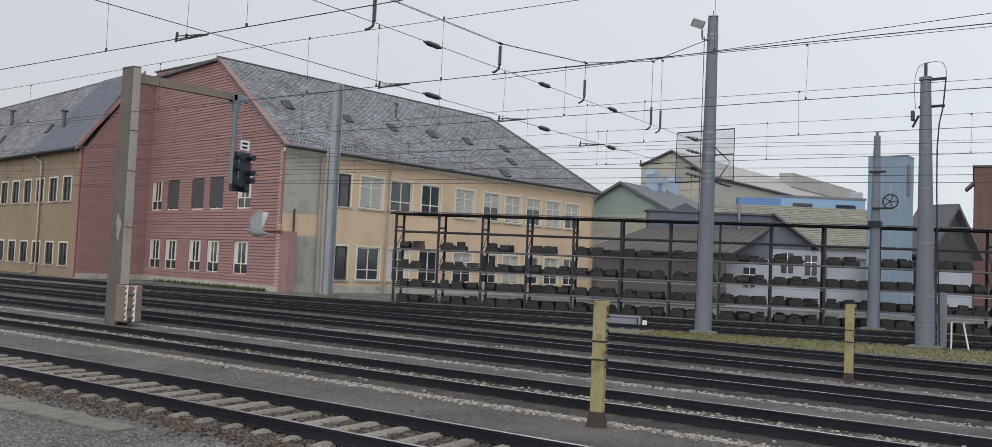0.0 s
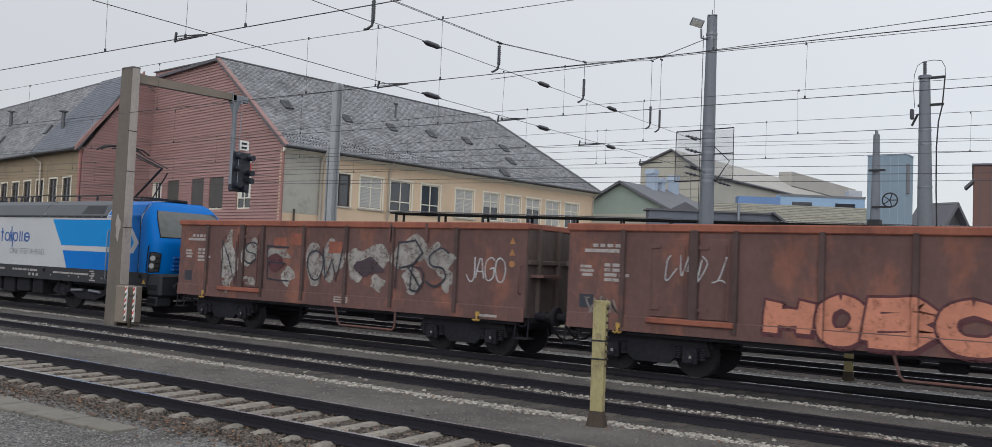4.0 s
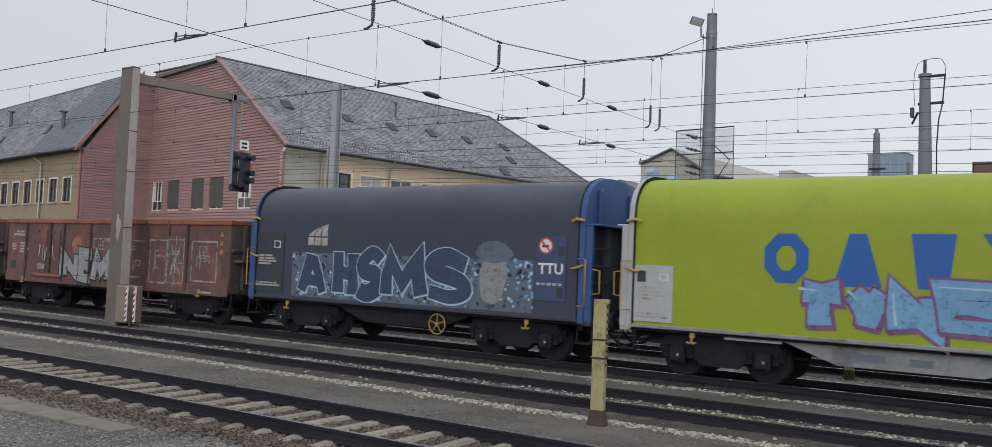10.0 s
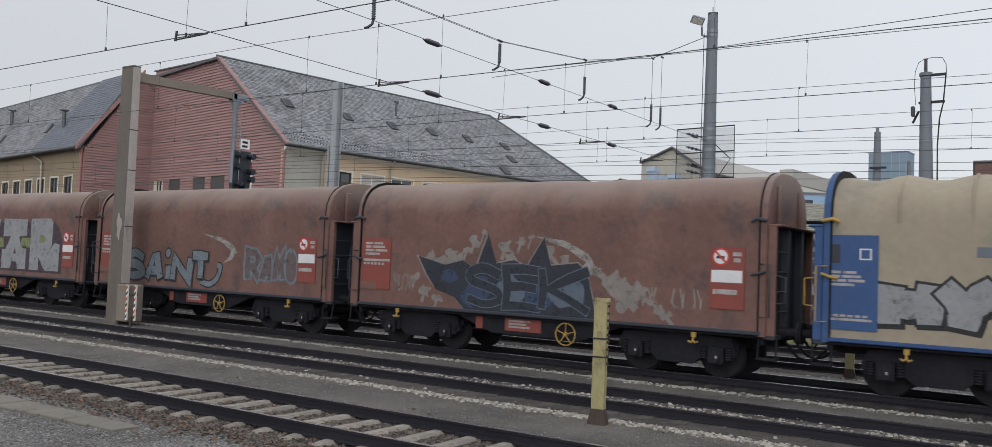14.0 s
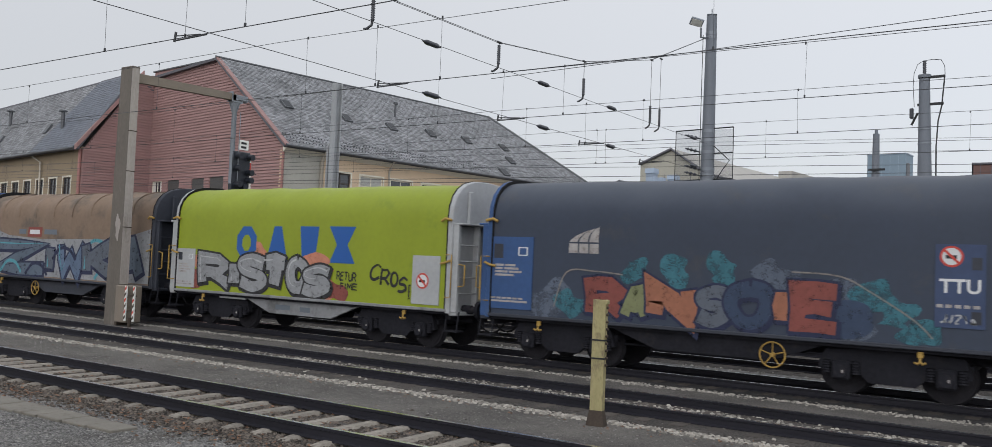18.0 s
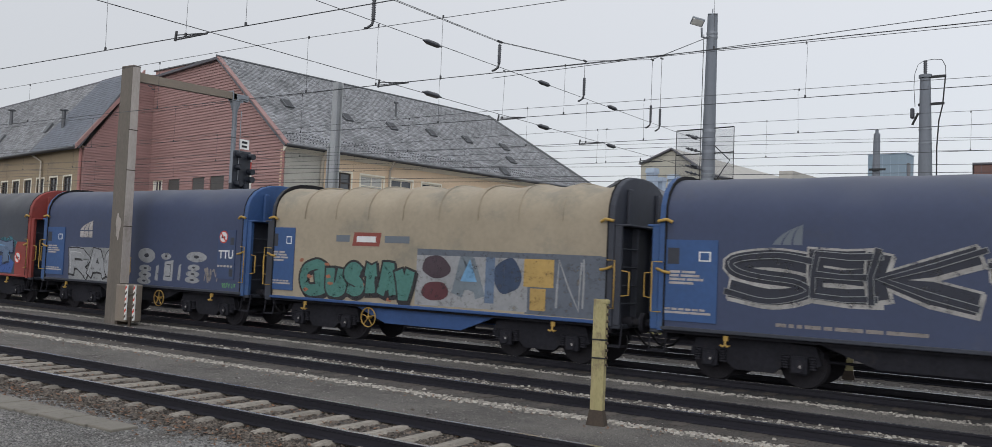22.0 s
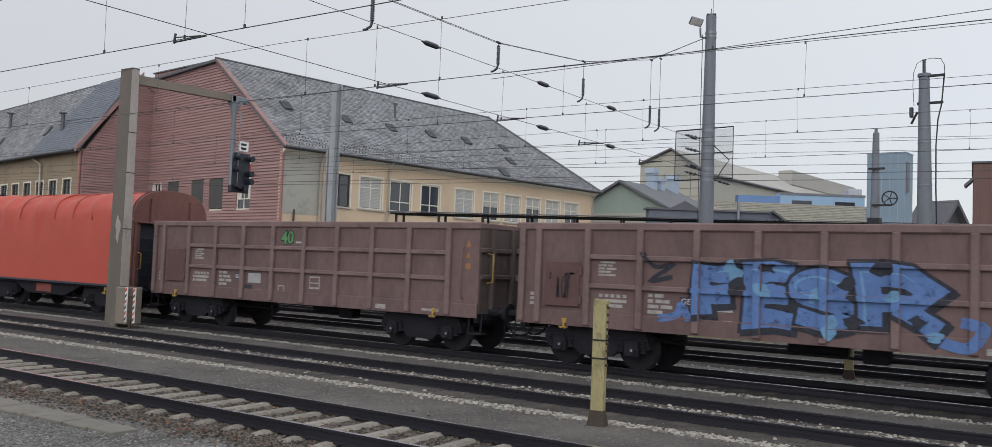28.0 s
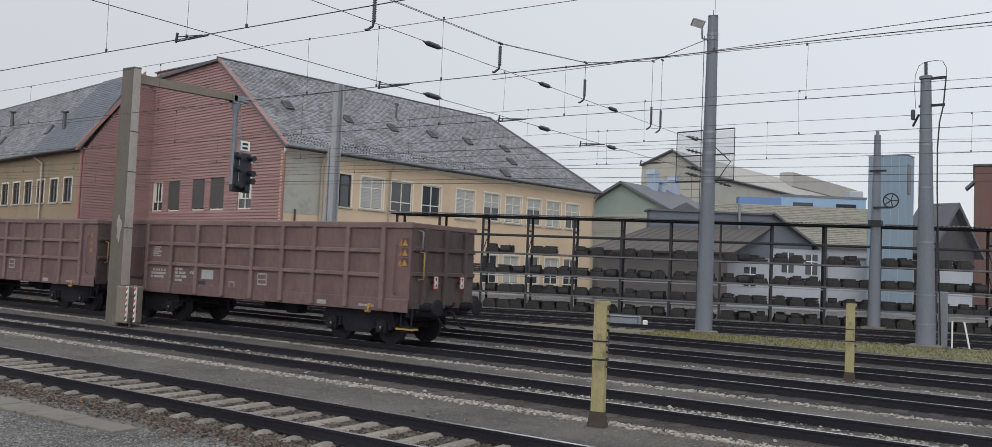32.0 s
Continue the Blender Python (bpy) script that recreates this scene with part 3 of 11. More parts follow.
def window(owner, a0, a1, z0, z1, put, style, rng):
    """A window set back in its hole; put maps (along, out, up) to the building."""
    def bar(b, p0, p1, q0, q1, d0, d1):
        c = [put(a, o, z) for z in (q0, q1) for o in (d0, d1) for a in (p0, p1)]
        return b.add(c, [(0, 2, 3, 1), (4, 5, 7, 6), (0, 1, 5, 4), (2, 6, 7, 3), (0, 4, 6, 2), (1, 3, 7, 5)])
    t = 0.09
    fr = Build()
    for r in ((a0, a1, z0, z0 + t), (a0, a1, z1 - t, z1), (a0, a0 + t, z0 + t, z1 - t), (a1 - t, a1, z0 + t, z1 - t)):
        bar(fr, *r, -0.17, -0.08)
    win = part("window", fr, "window_frame" if style != "dark" else "dark_frame", owner, "cream painted window frame")
    mid_a = (a0 + a1) / 2
    ms = Build()
    bar(ms, mid_a - 0.04, mid_a + 0.04, z0 + t, z1 - t, -0.165, -0.085)
    zt = z0 + (z1 - z0) * (0.32 if style in ("low", "clad_low", "clad_half") else 0.68)
    bar(ms, a0 + t, mid_a - 0.04, zt - 0.035, zt + 0.035, -0.165, -0.085)
    bar(ms, mid_a + 0.04, a1 - t, zt - 0.035, zt + 0.035, -0.165, -0.085)
    part("mullion", ms, "window_frame" if style != "dark" else "dark_frame", win)
    part("pane", bar(Build(), a0 + t, a1 - t, z0 + t, z1 - t, -0.15, -0.135), "pane", win, "dark reflecting glass pane")
    if style in ("clad_low", "clad_half", "clad_shut"):
        if style != "clad_low":
            drop = z0 + (z1 - z0) * (0.24 if style == "clad_half" else 0.06)
            part("roller_blind", bar(Build(), a0 + 0.02, a1 - 0.02, drop, z1 - 0.02, -0.07, -0.05), "dark_blind", win, "dark grey roller blind, let down")
        else:
            for e0, e1 in ((a0 + 0.1, a0 + 0.5), (a1 - 0.5, a1 - 0.1)):
                part("curtain", bar(Build(), e0, e1, zt, z1 - 0.1, -0.134, -0.128), "curtain", win, "white net curtain")
        return win
    sr = Build()
    s = 0.13
    for r in ((a0 - s, a1 + s, z1, z1 + s), (a0 - s, a0, z0, z1), (a1, a1 + s, z0, z1)):
        bar(sr, *r, 0.0, 0.025)
    part("surround", sr, "window_frame", win, "pale plaster window surround")
    part("sill", bar(Build(), a0 - s - 0.05, a1 + s + 0.05, z0 - 0.12, z0, -0.08, 0.12), "plinth", win, "stone window sill")
    if style in ("blind", "half"):
        drop = z0 + (0.12 if style == "blind" else (z1 - z0) * rng.uniform(0.35, 0.6))
        bl = Build()
        nn = 2 * max(4, int((z1 - drop) / 0.11))
        rib = [(-0.132 + 0.016 * (k % 2), drop + (z1 - t - drop) * k / nn) for k in range(nn + 1)]
        bl.add([put(a, o, z) for o, z in rib for a in (a0 + t, a1 - t)], [(2 * k, 2 * k + 1, 2 * k + 3, 2 * k + 2) for k in range(nn)])
        part("roller_blind", bl, "blind", win, "pale slatted roller blind, let down")
    elif style == "curtain":
        for e0, e1 in ((a0 + t, a0 + 0.55), (a1 - 0.55, a1 - t)):
            part("curtain", bar(Build(), e0, e1, z0 + t, z1 - t, -0.134, -0.128), "curtain", win, "white net curtain")
    return win


wr = random.Random(11)
# the long plastered side, along +y of the building
UP = [(3.95, 5.7), (6.59, 8.7), (9.48, 11.59), (12.63, 14.61), (16.35, 18.47), (19.63, 21.57), (22.31, 24.36), (25.15, 27.04), (27.86, 29.86), (30.63, 32.66)]
side_holes = [(a, c, 6.2, 8.53) for a, c in UP] + [(a, c, 0.95, 3.35) for a, c in UP]
sw = Build()
holed_wall(sw, 0.0, 34.9, 0.55, EAVE - 0.15, side_holes, lambda a, c, z0, z1: sw.box(-0.45, 0.0, a, c, z0, z1))
wall_side = part("wall", sw, "beige_plaster", building, "weathered beige plaster wall")
part("plaster_patch", Build().box(0.0, 0.012, 1.15, 3.62, 0.55, 3.9), "grey_plaster", wall_side, "bare grey plaster patch")
part("plaster_patch", Build().box(0.0, 0.012, 0.02, 3.2, 5.4, 9.5), "grey_plaster", wall_side, "pale grey plaster patch")
part("dark_pipe", Build().tube([(0.12, 0.95, 0.3), (0.12, 0.95, 5.7)], 0.07, 8), "dark_frame", building, "dark standing pipe at the corner")
part("plinth", Build().box(-0.5, 0.05, 0.0, 34.95, 0.0, 0.55), "plinth", building, "pale stained plinth")
styles_up = ["dark", "blind", "low", "low", "blind", "half", "blind", "half", "blind", "half"]
styles_lo = ["dark", "low", "curtain", "low", "half", "low", "blind", "low", "half", "low"]
for (a, c), st, sl in zip(UP, styles_up, styles_lo):
    window(building, a, c, 6.2, 8.53, lambda p, o, z: (o, p, z), st, wr)
    window(building, a, c, 0.95, 3.35, lambda p, o, z: (o, p, z), sl, wr)
part("cornice", Build().prism([(0.0, 9.45), (0.28, 9.62), (0.55, 9.8), (0.55, 9.87), (0.0, 9.87)], 1, -0.1, 35.0), "window_frame", building, "pale boxed eaves")
part("wall", Build().box(-9.2, -0.45, 34.45, 34.9, 0.0, EAVE - 0.1), "beige_plaster", building, "plaster end wall")
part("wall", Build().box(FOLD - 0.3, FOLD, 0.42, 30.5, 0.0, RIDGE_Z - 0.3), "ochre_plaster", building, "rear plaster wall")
gu = Build().tube([(0.72, -0.3, 9.86), (0.72, 35.4, 9.86)], 0.1, 8)
part("gutter", gu, "gutter", building, "dark sheet-metal gutter")
for a, r in ((3.04, 0.13), (9.16, 0.08), (34.7, 0.07)):
    part("downpipe", Build().tube([(0.68, a, 9.8), (0.5, a, 9.5), (0.16, a, 9.1), (0.16, a, 0.1)], r, 8), "downpipe", building, "grey rain downpipe")


def slates(b, origin, along, up, nrm, course, width, outline, rng):
    """Lapped slates over a plane; outline(height) gives the span of a course."""
    rows = int(outline[1] / course)
    for r in range(rows):
        (x0, x1), (xa, xb) = outline[0](r * course), outline[0]((r + 1) * course)
        x0, x1 = max(x0, xa), min(x1, xb)
        x = x0 + (width / 2 if r % 2 else 0) - width
        while x < x1:
            p, q = max(x, x0), min(x + width * 0.97, x1)
            if q - p > 0.04:
                lift = rng.uniform(0.018, 0.034)
                y0, y1 = r * course - 0.02, (r + 1) * course
                c = [origin + along * p + up * y0 + nrm * lift, origin + along * q + up * y0 + nrm * lift, origin + along * q + up * y1 + nrm * 0.006, origin + along * p + up * y1 + nrm * 0.006,
                     origin + along * p + up * y0, origin + along * q + up * y0]
                b.add(c, [(0, 1, 2, 3), (4, 5, 1, 0)])
            x += width
    return b


def roof_plane(owner, name, eave_a, eave_b, ridge_a, ridge_b, material, course=0.24, width=0.30, label="", rng=wr):
    ea, eb, ra, rb = map(Vector, (eave_a, eave_b, ridge_a, ridge_b))
    along = (eb - ea).normalized()
    rise = (ra - ea) - along * (ra - ea).dot(along)
    L, up = rise.length, rise.normalized()
    nrm = along.cross(up)
    sa, sb, wd = (ra - ea).dot(along) / L, ((rb - ea).dot(along) - (eb - ea).dot(along)) / L, (eb - ea).dot(along)
    base = part(name, Build().slab(ea, eb, rb, ra, 0.22), "dark_roof", owner, label)
    span = lambda h: (sa * h, wd + sb * h)
    part("slate_cover", slates(Build(), ea, along, up, nrm, course, width, (span, L), rng), material, base, "lapped weathered grey slates", kind="stuff")
    return base, along, up, nrm, ea


r_eave0, r_eave1 = (0.62, -0.35, 9.9), (0.62, 35.25, 9.9)
roof_r, ra_, ru_, rn_, re_ = roof_plane(building, "roof", r_eave0, r_eave1, (RIDGE_U, -0.35, RIDGE_Z), (RIDGE_U, 29.2, RIDGE_Z), "slate_old", label="long slate roof slope with small skylights")
roof_plane(building, "roof", (0.62, 35.25, 9.9), (-20.0, 35.25, 9.9), (RIDGE_U, 29.2, RIDGE_Z), (RIDGE_U - 2, 29.2, RIDGE_Z), "slate_old", 0.5, 0.6, "hipped end of the slate roof")
part("roof", Build().slab((RIDGE_U, -0.3, RIDGE_Z), (RIDGE_U, 29.2, RIDGE_Z), (-20.0, 29.2, RIDGE_Z - 0.3), (-20.0, -0.3, RIDGE_Z - 0.3), 0.2), "dark_roof", building, "flat roof behind the ridge")
part("ridge_cap", Build().tube([(RIDGE_U, -0.4, RIDGE_Z + 0.02), (RIDGE_U, 29.2, RIDGE_Z + 0.02)], 0.1, 6), "gutter", building, "sheet-metal ridge")
part("ridge_cap", Build().tube([(RIDGE_U, 29.2, RIDGE_Z + 0.02), (0.62, 35.25, 9.92)], 0.16, 6), "gutter", building, "sheet-metal hip")
for s, h in ((2.7, 5.5), (7.9, 5.1), (12.4, 5.0), (16.9, 5.2), (21.2, 5.2), (26.0, 5.1), (24.9, 2.7), (22.0, 0.25)):
    o = re_ + ra_ * s + ru_ * h
    sk = Build().slab(o + rn_ * 0.16, o + ra_ * 0.75 + rn_ * 0.16, o + ra_ * 0.75 + ru_ * 0.95 + rn_ * 0.22, o + ru_ * 0.95 + rn_ * 0.22, 0.2)
    sky_w = part("skylight", sk, "gutter", building, "small sheet-metal roof skylight")
    o2 = o + ra_ * 0.09 + ru_ * 0.1 + rn_ * 0.18
    part("pane", Build().slab(o2, o2 + ra_ * 0.57, o2 + ra_ * 0.57 + ru_ * 0.75 + rn_ * 0.05, o2 + ru_ * 0.75 + rn_ * 0.05, 0.01), "dark_glazing", sky_w)
for s, h in ((14.64, 7.7),):
    o = re_ + ra_ * s + ru_ * h
    part("vent_pipe", Build().tube([o, o + Vector((0, 0, 1.1))], 0.09, 8).tube([o + Vector((0, 0, 1.1)), o + Vector((0, 0, 1.25))], 0.2, 8), "gutter", building, "roof vent pipe with a cap")
# snow guards: short hooks in two rows above the eave
sg = Build()
for k in range(130):
    for h in (0.5, 0.95, 1.4):
        o = re_ + ra_ * (0.3 + 0.27 * k + 0.13 * (h > 1)) + ru_ * h
        sg.add([o, o + ra_ * 0.05, o + ra_ * 0.05 + rn_ * 0.12, o + rn_ * 0.12], [(0, 1, 2, 3)])
        sg.add([o + ru_ * 0.02, o + ru_ * 0.02 + rn_ * 0.12, o + ru_ * 0.02 + ra_ * 0.05 + rn_ * 0.12, o + ru_ * 0.02 + ra_ * 0.05], [(0, 1, 2, 3)])
part("snow_guard", sg, "gutter", building, "rows of snow guard hooks", kind="stuff")

# the clad front: lapped boards cut round the windows, following the gable
front_holes = [(a, c, 5.7, 8.12) for a, c in ((-19.05, -17.28), (-16.3, -14.42), (-12.4, -10.55), (-9.7, -7.7), (-5.8, -3.94))] + \
              [(a, c, 1.02, 3.36) for a, c in ((-18.93, -17.06), (-16.2, -14.32), (-12.4, -10.57), (-9.63, -7.88), (-5.87, -3.93))]
fw = Build()
holed_wall(fw, FOLD, -0.46, 0.3, EAVE, front_holes, lambda a, c, z0, z1: fw.box(a, c, 0.05, 0.4, z0, z1))
fw.prism([(FOLD, EAVE), (-0.46, EAVE), (RIDGE_U, RIDGE_Z - 0.05), (FOLD, RIDGE_Z + 0.17)], 1, 0.04, 0.4)
wall_front = part("wall", fw, "pink_board", building, "front wall behind the boards")


BOARD = 0.22
for k in range(int((RIDGE_Z - 0.35) / BOARD)):
    z0 = 0.4 + k * BOARD
    if z0 + BOARD > RIDGE_Z:
        break
    lo, hi = FOLD, (0.05 if z0 < EAVE else (z0 + BOARD - EAVE) / (RIDGE_Z - EAVE) * RIDGE_U)
    spans = [(lo, hi)]
    for h in front_holes:
        if h[2] < z0 + BOARD * 0.6 and h[3] > z0 + BOARD * 0.4:
            spans = [q for a, c in spans for q in ((a, min(c, h[0])), (max(a, h[1]), c)) if q[1] - q[0] > 0.02]
    for a, c in spans:
        part("board", Build().prism([(0.05, z0 + BOARD), (0.045, z0), (-0.024, z0), (-0.024, z0 + 0.03), (0.035, z0 + BOARD)], 0, a, c), "pink_board", wall_front)
for h in front_holes:
    window(building, *h[:2], *h[2:], lambda p, o, z: (p, -o, z), wr.choice(["clad_half", "clad_shut", "clad_half"]) if h[2] > 4 and h[0] > -17 and h[0] < -6 else "clad_low", wr)
part("plinth", Build().box(FOLD, 0.04, -0.03, 0.4, 0.0, 0.4), "plinth", building, "pale concrete plinth")
vb = Build()
for dz in (0.0,):
    vb.add([(0.7, -0.38, 9.82), (0.7, -0.38, 9.93), (RIDGE_U, -0.38, RIDGE_Z + 0.02), (RIDGE_U, -0.38, RIDGE_Z - 0.09), (0.7, -0.02, 9.82), (0.7, -0.02, 9.93), (RIDGE_U, -0.02, RIDGE_Z + 0.02), (RIDGE_U, -0.02, RIDGE_Z - 0.09)],
           [(0, 3, 2, 1), (4, 5, 6, 7), (0, 1, 5, 4), (1, 2, 6, 5), (3, 0, 4, 7), (2, 3, 7, 6)])
part("corner_board", Build().box(-0.12, 0.07, -0.07, -0.035, 4.7, 9.8), "pink_trim", building, "pale red corner board")
part("soffit", Build().box(-2.0, 0.3, -0.35, -0.03, 4.12, 4.26), "pink_trim", building, "narrow overhang above the corner")
part("corner_board", Build().box(0.05, 1.05, -0.02, 0.6, 0.0, 4.1), "pink_board", building, "low clad porch block at the corner")
part("bargeboard", vb, "pink_board", building, "pale red bargeboard along the gable")
part("roof_edge", Build().prism([(FOLD - 0.2, RIDGE_Z + 0.17), (RIDGE_U, RIDGE_Z - 0.06), (RIDGE_U, RIDGE_Z + 0.03), (FOLD - 0.2, RIDGE_Z + 0.26)], 1, -0.07, 0.2), "gutter", building, "dark metal roof edge")

# the wing that stands forward, its side wall clad too
WING_Y = -5.38
aw = Build()
aw.prism([(WING_Y, 0.3), (0.05, 0.3), (0.05, RIDGE_Z - 0.1), (-0.9, RIDGE_Z - 0.3), (WING_Y, 10.1)], 0, FOLD - 0.4, FOLD - 0.05)
wall_wing = part("wall", aw, "pink_board", building, "clad side wall of the forward wing")
for k in range(int((RIDGE_Z - 0.4) / BOARD)):
    z0 = 0.4 + k * BOARD
    if z0 + BOARD > RIDGE_Z - 0.4:
        break
    lo = WING_Y if z0 < 10.2 else WING_Y + (z0 + BOARD - 10.2) / (RIDGE_Z - 0.3 - 10.2) * (-0.9 - WING_Y)
    part("board", Build().prism([(FOLD - 0.05, z0 + BOARD), (FOLD - 0.045, z0), (FOLD + 0.024, z0), (FOLD + 0.024, z0 + 0.03), (FOLD - 0.035, z0 + BOARD)], 1, lo, 0.0), "pink_board", wall_wing)
part("plinth", Build().box(FOLD - 0.4, FOLD + 0.03, WING_Y, -0.03, 0.0, 0.4), "plinth", building, "pale concrete plinth")
wing_holes = []
for k in range(20):
    a = -23.35 - 2.9 * k
    wing_holes += [(a, a + 1.6, 6.12, 8.05), (a, a + 1.6, 0.95, 2.72)]
lw = Build()
holed_wall(lw, -95.0, FOLD - 0.4, 0.0, 10.4, wing_holes, lambda a, c, z0, z1: lw.box(a, c, WING_Y, WING_Y + 0.45, z0, z1))
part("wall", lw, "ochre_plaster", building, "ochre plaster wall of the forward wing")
for h in wing_holes[:24]:
    window(building, *h, lambda p, o, z: (p, WING_Y - o, z), "dark", wr)
part("corner_pipe", Build().tube([(FOLD - 0.3, WING_Y - 0.12, 10.2), (FOLD - 0.3, WING_Y - 0.12, 0.1)], 0.13, 8), "pink_trim", building, "pale red corner downpipe")
part("downpipe", Build().tube([(-29.9, WING_Y - 0.35, 10.2), (-27.9, WING_Y - 0.2, 9.5), (-27.9, WING_Y - 0.12, 0.3), (-28.4, WING_Y - 0.5, 0.1)], 0.09, 8), "downpipe", building, "grey rain downpipe")
part("gutter", Build().tube([(-95, WING_Y - 0.75, 10.2), (FOLD, WING_Y - 0.75, 10.2)], 0.1, 8), "gutter", building, "dark sheet-metal gutter")
roof_l, la_, lu_, ln_, le_ = roof_plane(building, "roof", (-95, WING_Y - 0.65, 10.2), (-29.9, WING_Y - 0.65, 10.2), (-95, -1.5, RIDGE_Z - 0.15), (-26.6, -1.5, RIDGE_Z - 0.15), "slate_old", 0.26, 0.34, "slate roof of the forward wing")
roof_plane(building, "roof", (-29.85, WING_Y - 0.65, 10.2), (FOLD + 0.25, WING_Y - 0.65, 10.2), (-26.55, -1.5, RIDGE_Z - 0.05), (FOLD + 0.25, -1.5, RIDGE_Z - 0.05), "slate_new", 0.26, 0.34, "newer blue-grey slate roof part")
part("roof", Build().slab((-95, -1.5, RIDGE_Z - 0.1), (FOLD, -1.5, RIDGE_Z - 0.1), (FOLD, 6, 11), (-95, 6, 11), 0.2), "dark_roof", building, "rear slope of the wing roof")
part("bargeboard", Build().add([(FOLD + 0.3, WING_Y - 0.7, 10.05), (FOLD + 0.3, WING_Y - 0.7, 10.45), (FOLD + 0.3, -1.0, RIDGE_Z + 0.1), (FOLD + 0.3, -1.0, RIDGE_Z - 0.4), (FOLD, WING_Y - 0.7, 10.05), (FOLD, WING_Y - 0.7, 10.45), (FOLD, -1.0, RIDGE_Z + 0.1), (FOLD, -1.0, RIDGE_Z - 0.4)],
     [(0, 3, 2, 1), (4, 5, 6, 7), (0, 1, 5, 4), (1, 2, 6, 5), (3, 0, 4, 7), (2, 3, 7, 6)]), "pink_board", building, "red bargeboard of the wing")
for s, h, kind in ((68.6, 2.65, 0), (52.5, 4.6, 0), (64.8, 2.4, 1), (53.5, 2.1, 1)):
    o = le_ + la_ * s + lu_ * h
    if kind == 0:
        part("vent_pipe", Build().tube([o, o + Vector((0, 0, 1.45))], 0.16, 8).tube([o + Vector((0, 0, 1.45)), o + Vector((0, 0, 1.55))], 0.36, 8), "gutter", building, "roof vent pipe with a cap")
    else:
        part("skylight", Build().slab(o + ln_ * 0.16, o + la_ * 0.75 + ln_ * 0.16, o + la_ * 0.75 + lu_ * 0.95 + ln_ * 0.22, o + lu_ * 0.95 + ln_ * 0.22, 0.2), "gutter", building, "small sheet-metal roof skylight")


# ---- buildings far behind the yard ----
def box_house(name, label, x, y, turn, wide, deep, eave, ridge, wall_m, roof_m, over=0.4):
    """A gabled house: its gable end faces -y of its own frame."""
    t = thing(name, label, "building", at=pose(x, y, GROUND, 0, 0, turn))
    w = wide / 2
    part("wall", Build().prism([(-w, 0), (w, 0), (w, eave), (0, ridge - 0.25), (-w, eave)], 1, 0, deep), wall_m, t)
    k = (ridge - eave) / w
    part("roof", Build().slab((0, -over, ridge), (0, deep + over, ridge), (-w - over, deep + over, eave - k * over), (-w - over, -over, eave - k * over), 0.25), roof_m, t)
    part("roof", Build().slab((0, deep + over, ridge), (0, -over, ridge), (w + over, -over, eave - k * over), (w + over, deep + over, eave - k * over), 0.25), roof_m, t)
    return t


green = box_house("shed", "grey-green gabled workshop with a dark grey sheet roof", -41.38, 85.52, -6, 13.0, 11.2, 8.9, 12.14, "green_wall", "shed_roof", 0.7)
for k in range(34):
    part("siding_board", Build().box(-6.45, 6.45, -0.05, -0.01, 0.1 + k * 0.25, 0.32 + k * 0.25), "cream_panel", green)
part("corner_panel", Build().box(4.1, 6.4, -0.04, -0.01, 8.62, 9.0), "cream_panel", green, "pale gable panel")
for y, z, w in ((4.6, 13.9, 1.0), (6.8, 13.1, 0.85), (9.6, 13.7, 1.0)):
    st = part("vent_stack", Build().box(0.15, 0.15 + w, y, y + w, 10.5, z, 0.05), "stack_blue", green, "pale blue sheet-metal ventilation stack")
    part("stack_cowl", Build().prism([(y - 0.15, z - 0.5), (y + w + 0.15, z - 0.5), (y + w, z + 0.05), (y, z + 0.05)], 0, 0.1, 0.2 + w), "stack_blue", st)
HX = [(-6.45, 0.0), (-6.45, 22.19), (0.0, 24.57 - 0.15), (7.35, 19.85), (7.35, 0.0)]
hall = thing("factory_hall", "large cream clad factory hall with a shallow gable", "building", at=pose(-61.73, 147.61, GROUND, 0, 0, -6.20))
part("wall", Build().prism(HX, 1, 0.0, 79.72), "cream_panel", hall, "cream sheet wall panels")
part("roof", Build().slab((0, -0.4, 24.57), (7.35 + 0.5, -0.4, 19.85 - 0.1), (7.35 + 0.5, 79.72, 19.85 - 0.1), (0, 79.72, 24.57), -0.2), "hall_roof", hall, "pale brown-grey sheet roof")
part("roof", Build().slab((-6.45 - 0.3, -0.4, 22.19 - 0.1), (0, -0.4, 24.57), (0, 79.72, 24.57), (-6.45 - 0.3, 79.72, 22.19 - 0.1), -0.2), "hall_roof", hall, "pale brown-grey sheet roof")
for sx, za in ((-6.45, 22.19), (7.35, 19.85)):
    part("verge", Build().tube([(sx, -0.45, za), (0, -0.45, 24.57 + 0.1)], 0.22, 6), "dark_roof", hall, "dark verge trim")
part("gutter", Build().tube([(7.35 + 0.55, -0.4, 19.85 - 0.15), (7.35 + 0.55, 79.72, 19.85 - 0.15)], 0.22, 6), "dark_roof", hall, "dark eaves gutter")
for k in range(13):
    part("panel_joint", Build().box(-6.45 - 0.02, 7.35 + 0.03, -0.05, 0.0, 1.5 + 1.45 * k, 1.58 + 1.45 * k), "grey_roof", hall)
for k in range(5):
    part("panel_joint", Build().box(-6.45 + 2.5 + 2.6 * k - 0.04, -6.45 + 2.5 + 2.6 * k + 0.04, -0.06, 0.0, 0, 19.85 + 0.3), "grey_roof", hall)
part("roof_house", Build().box(1.0, 4.0, 46, 88, 24.57 - 2.0, 24.57 + 1.1), "hall_roof", hall, "low rooftop plant house")
blue = thing("factory_hall", "long pale blue flat-roofed factory hall with a bright blue end", "building", at=pose(-83.23, 124.79, GROUND, 0, 0, 33.7))
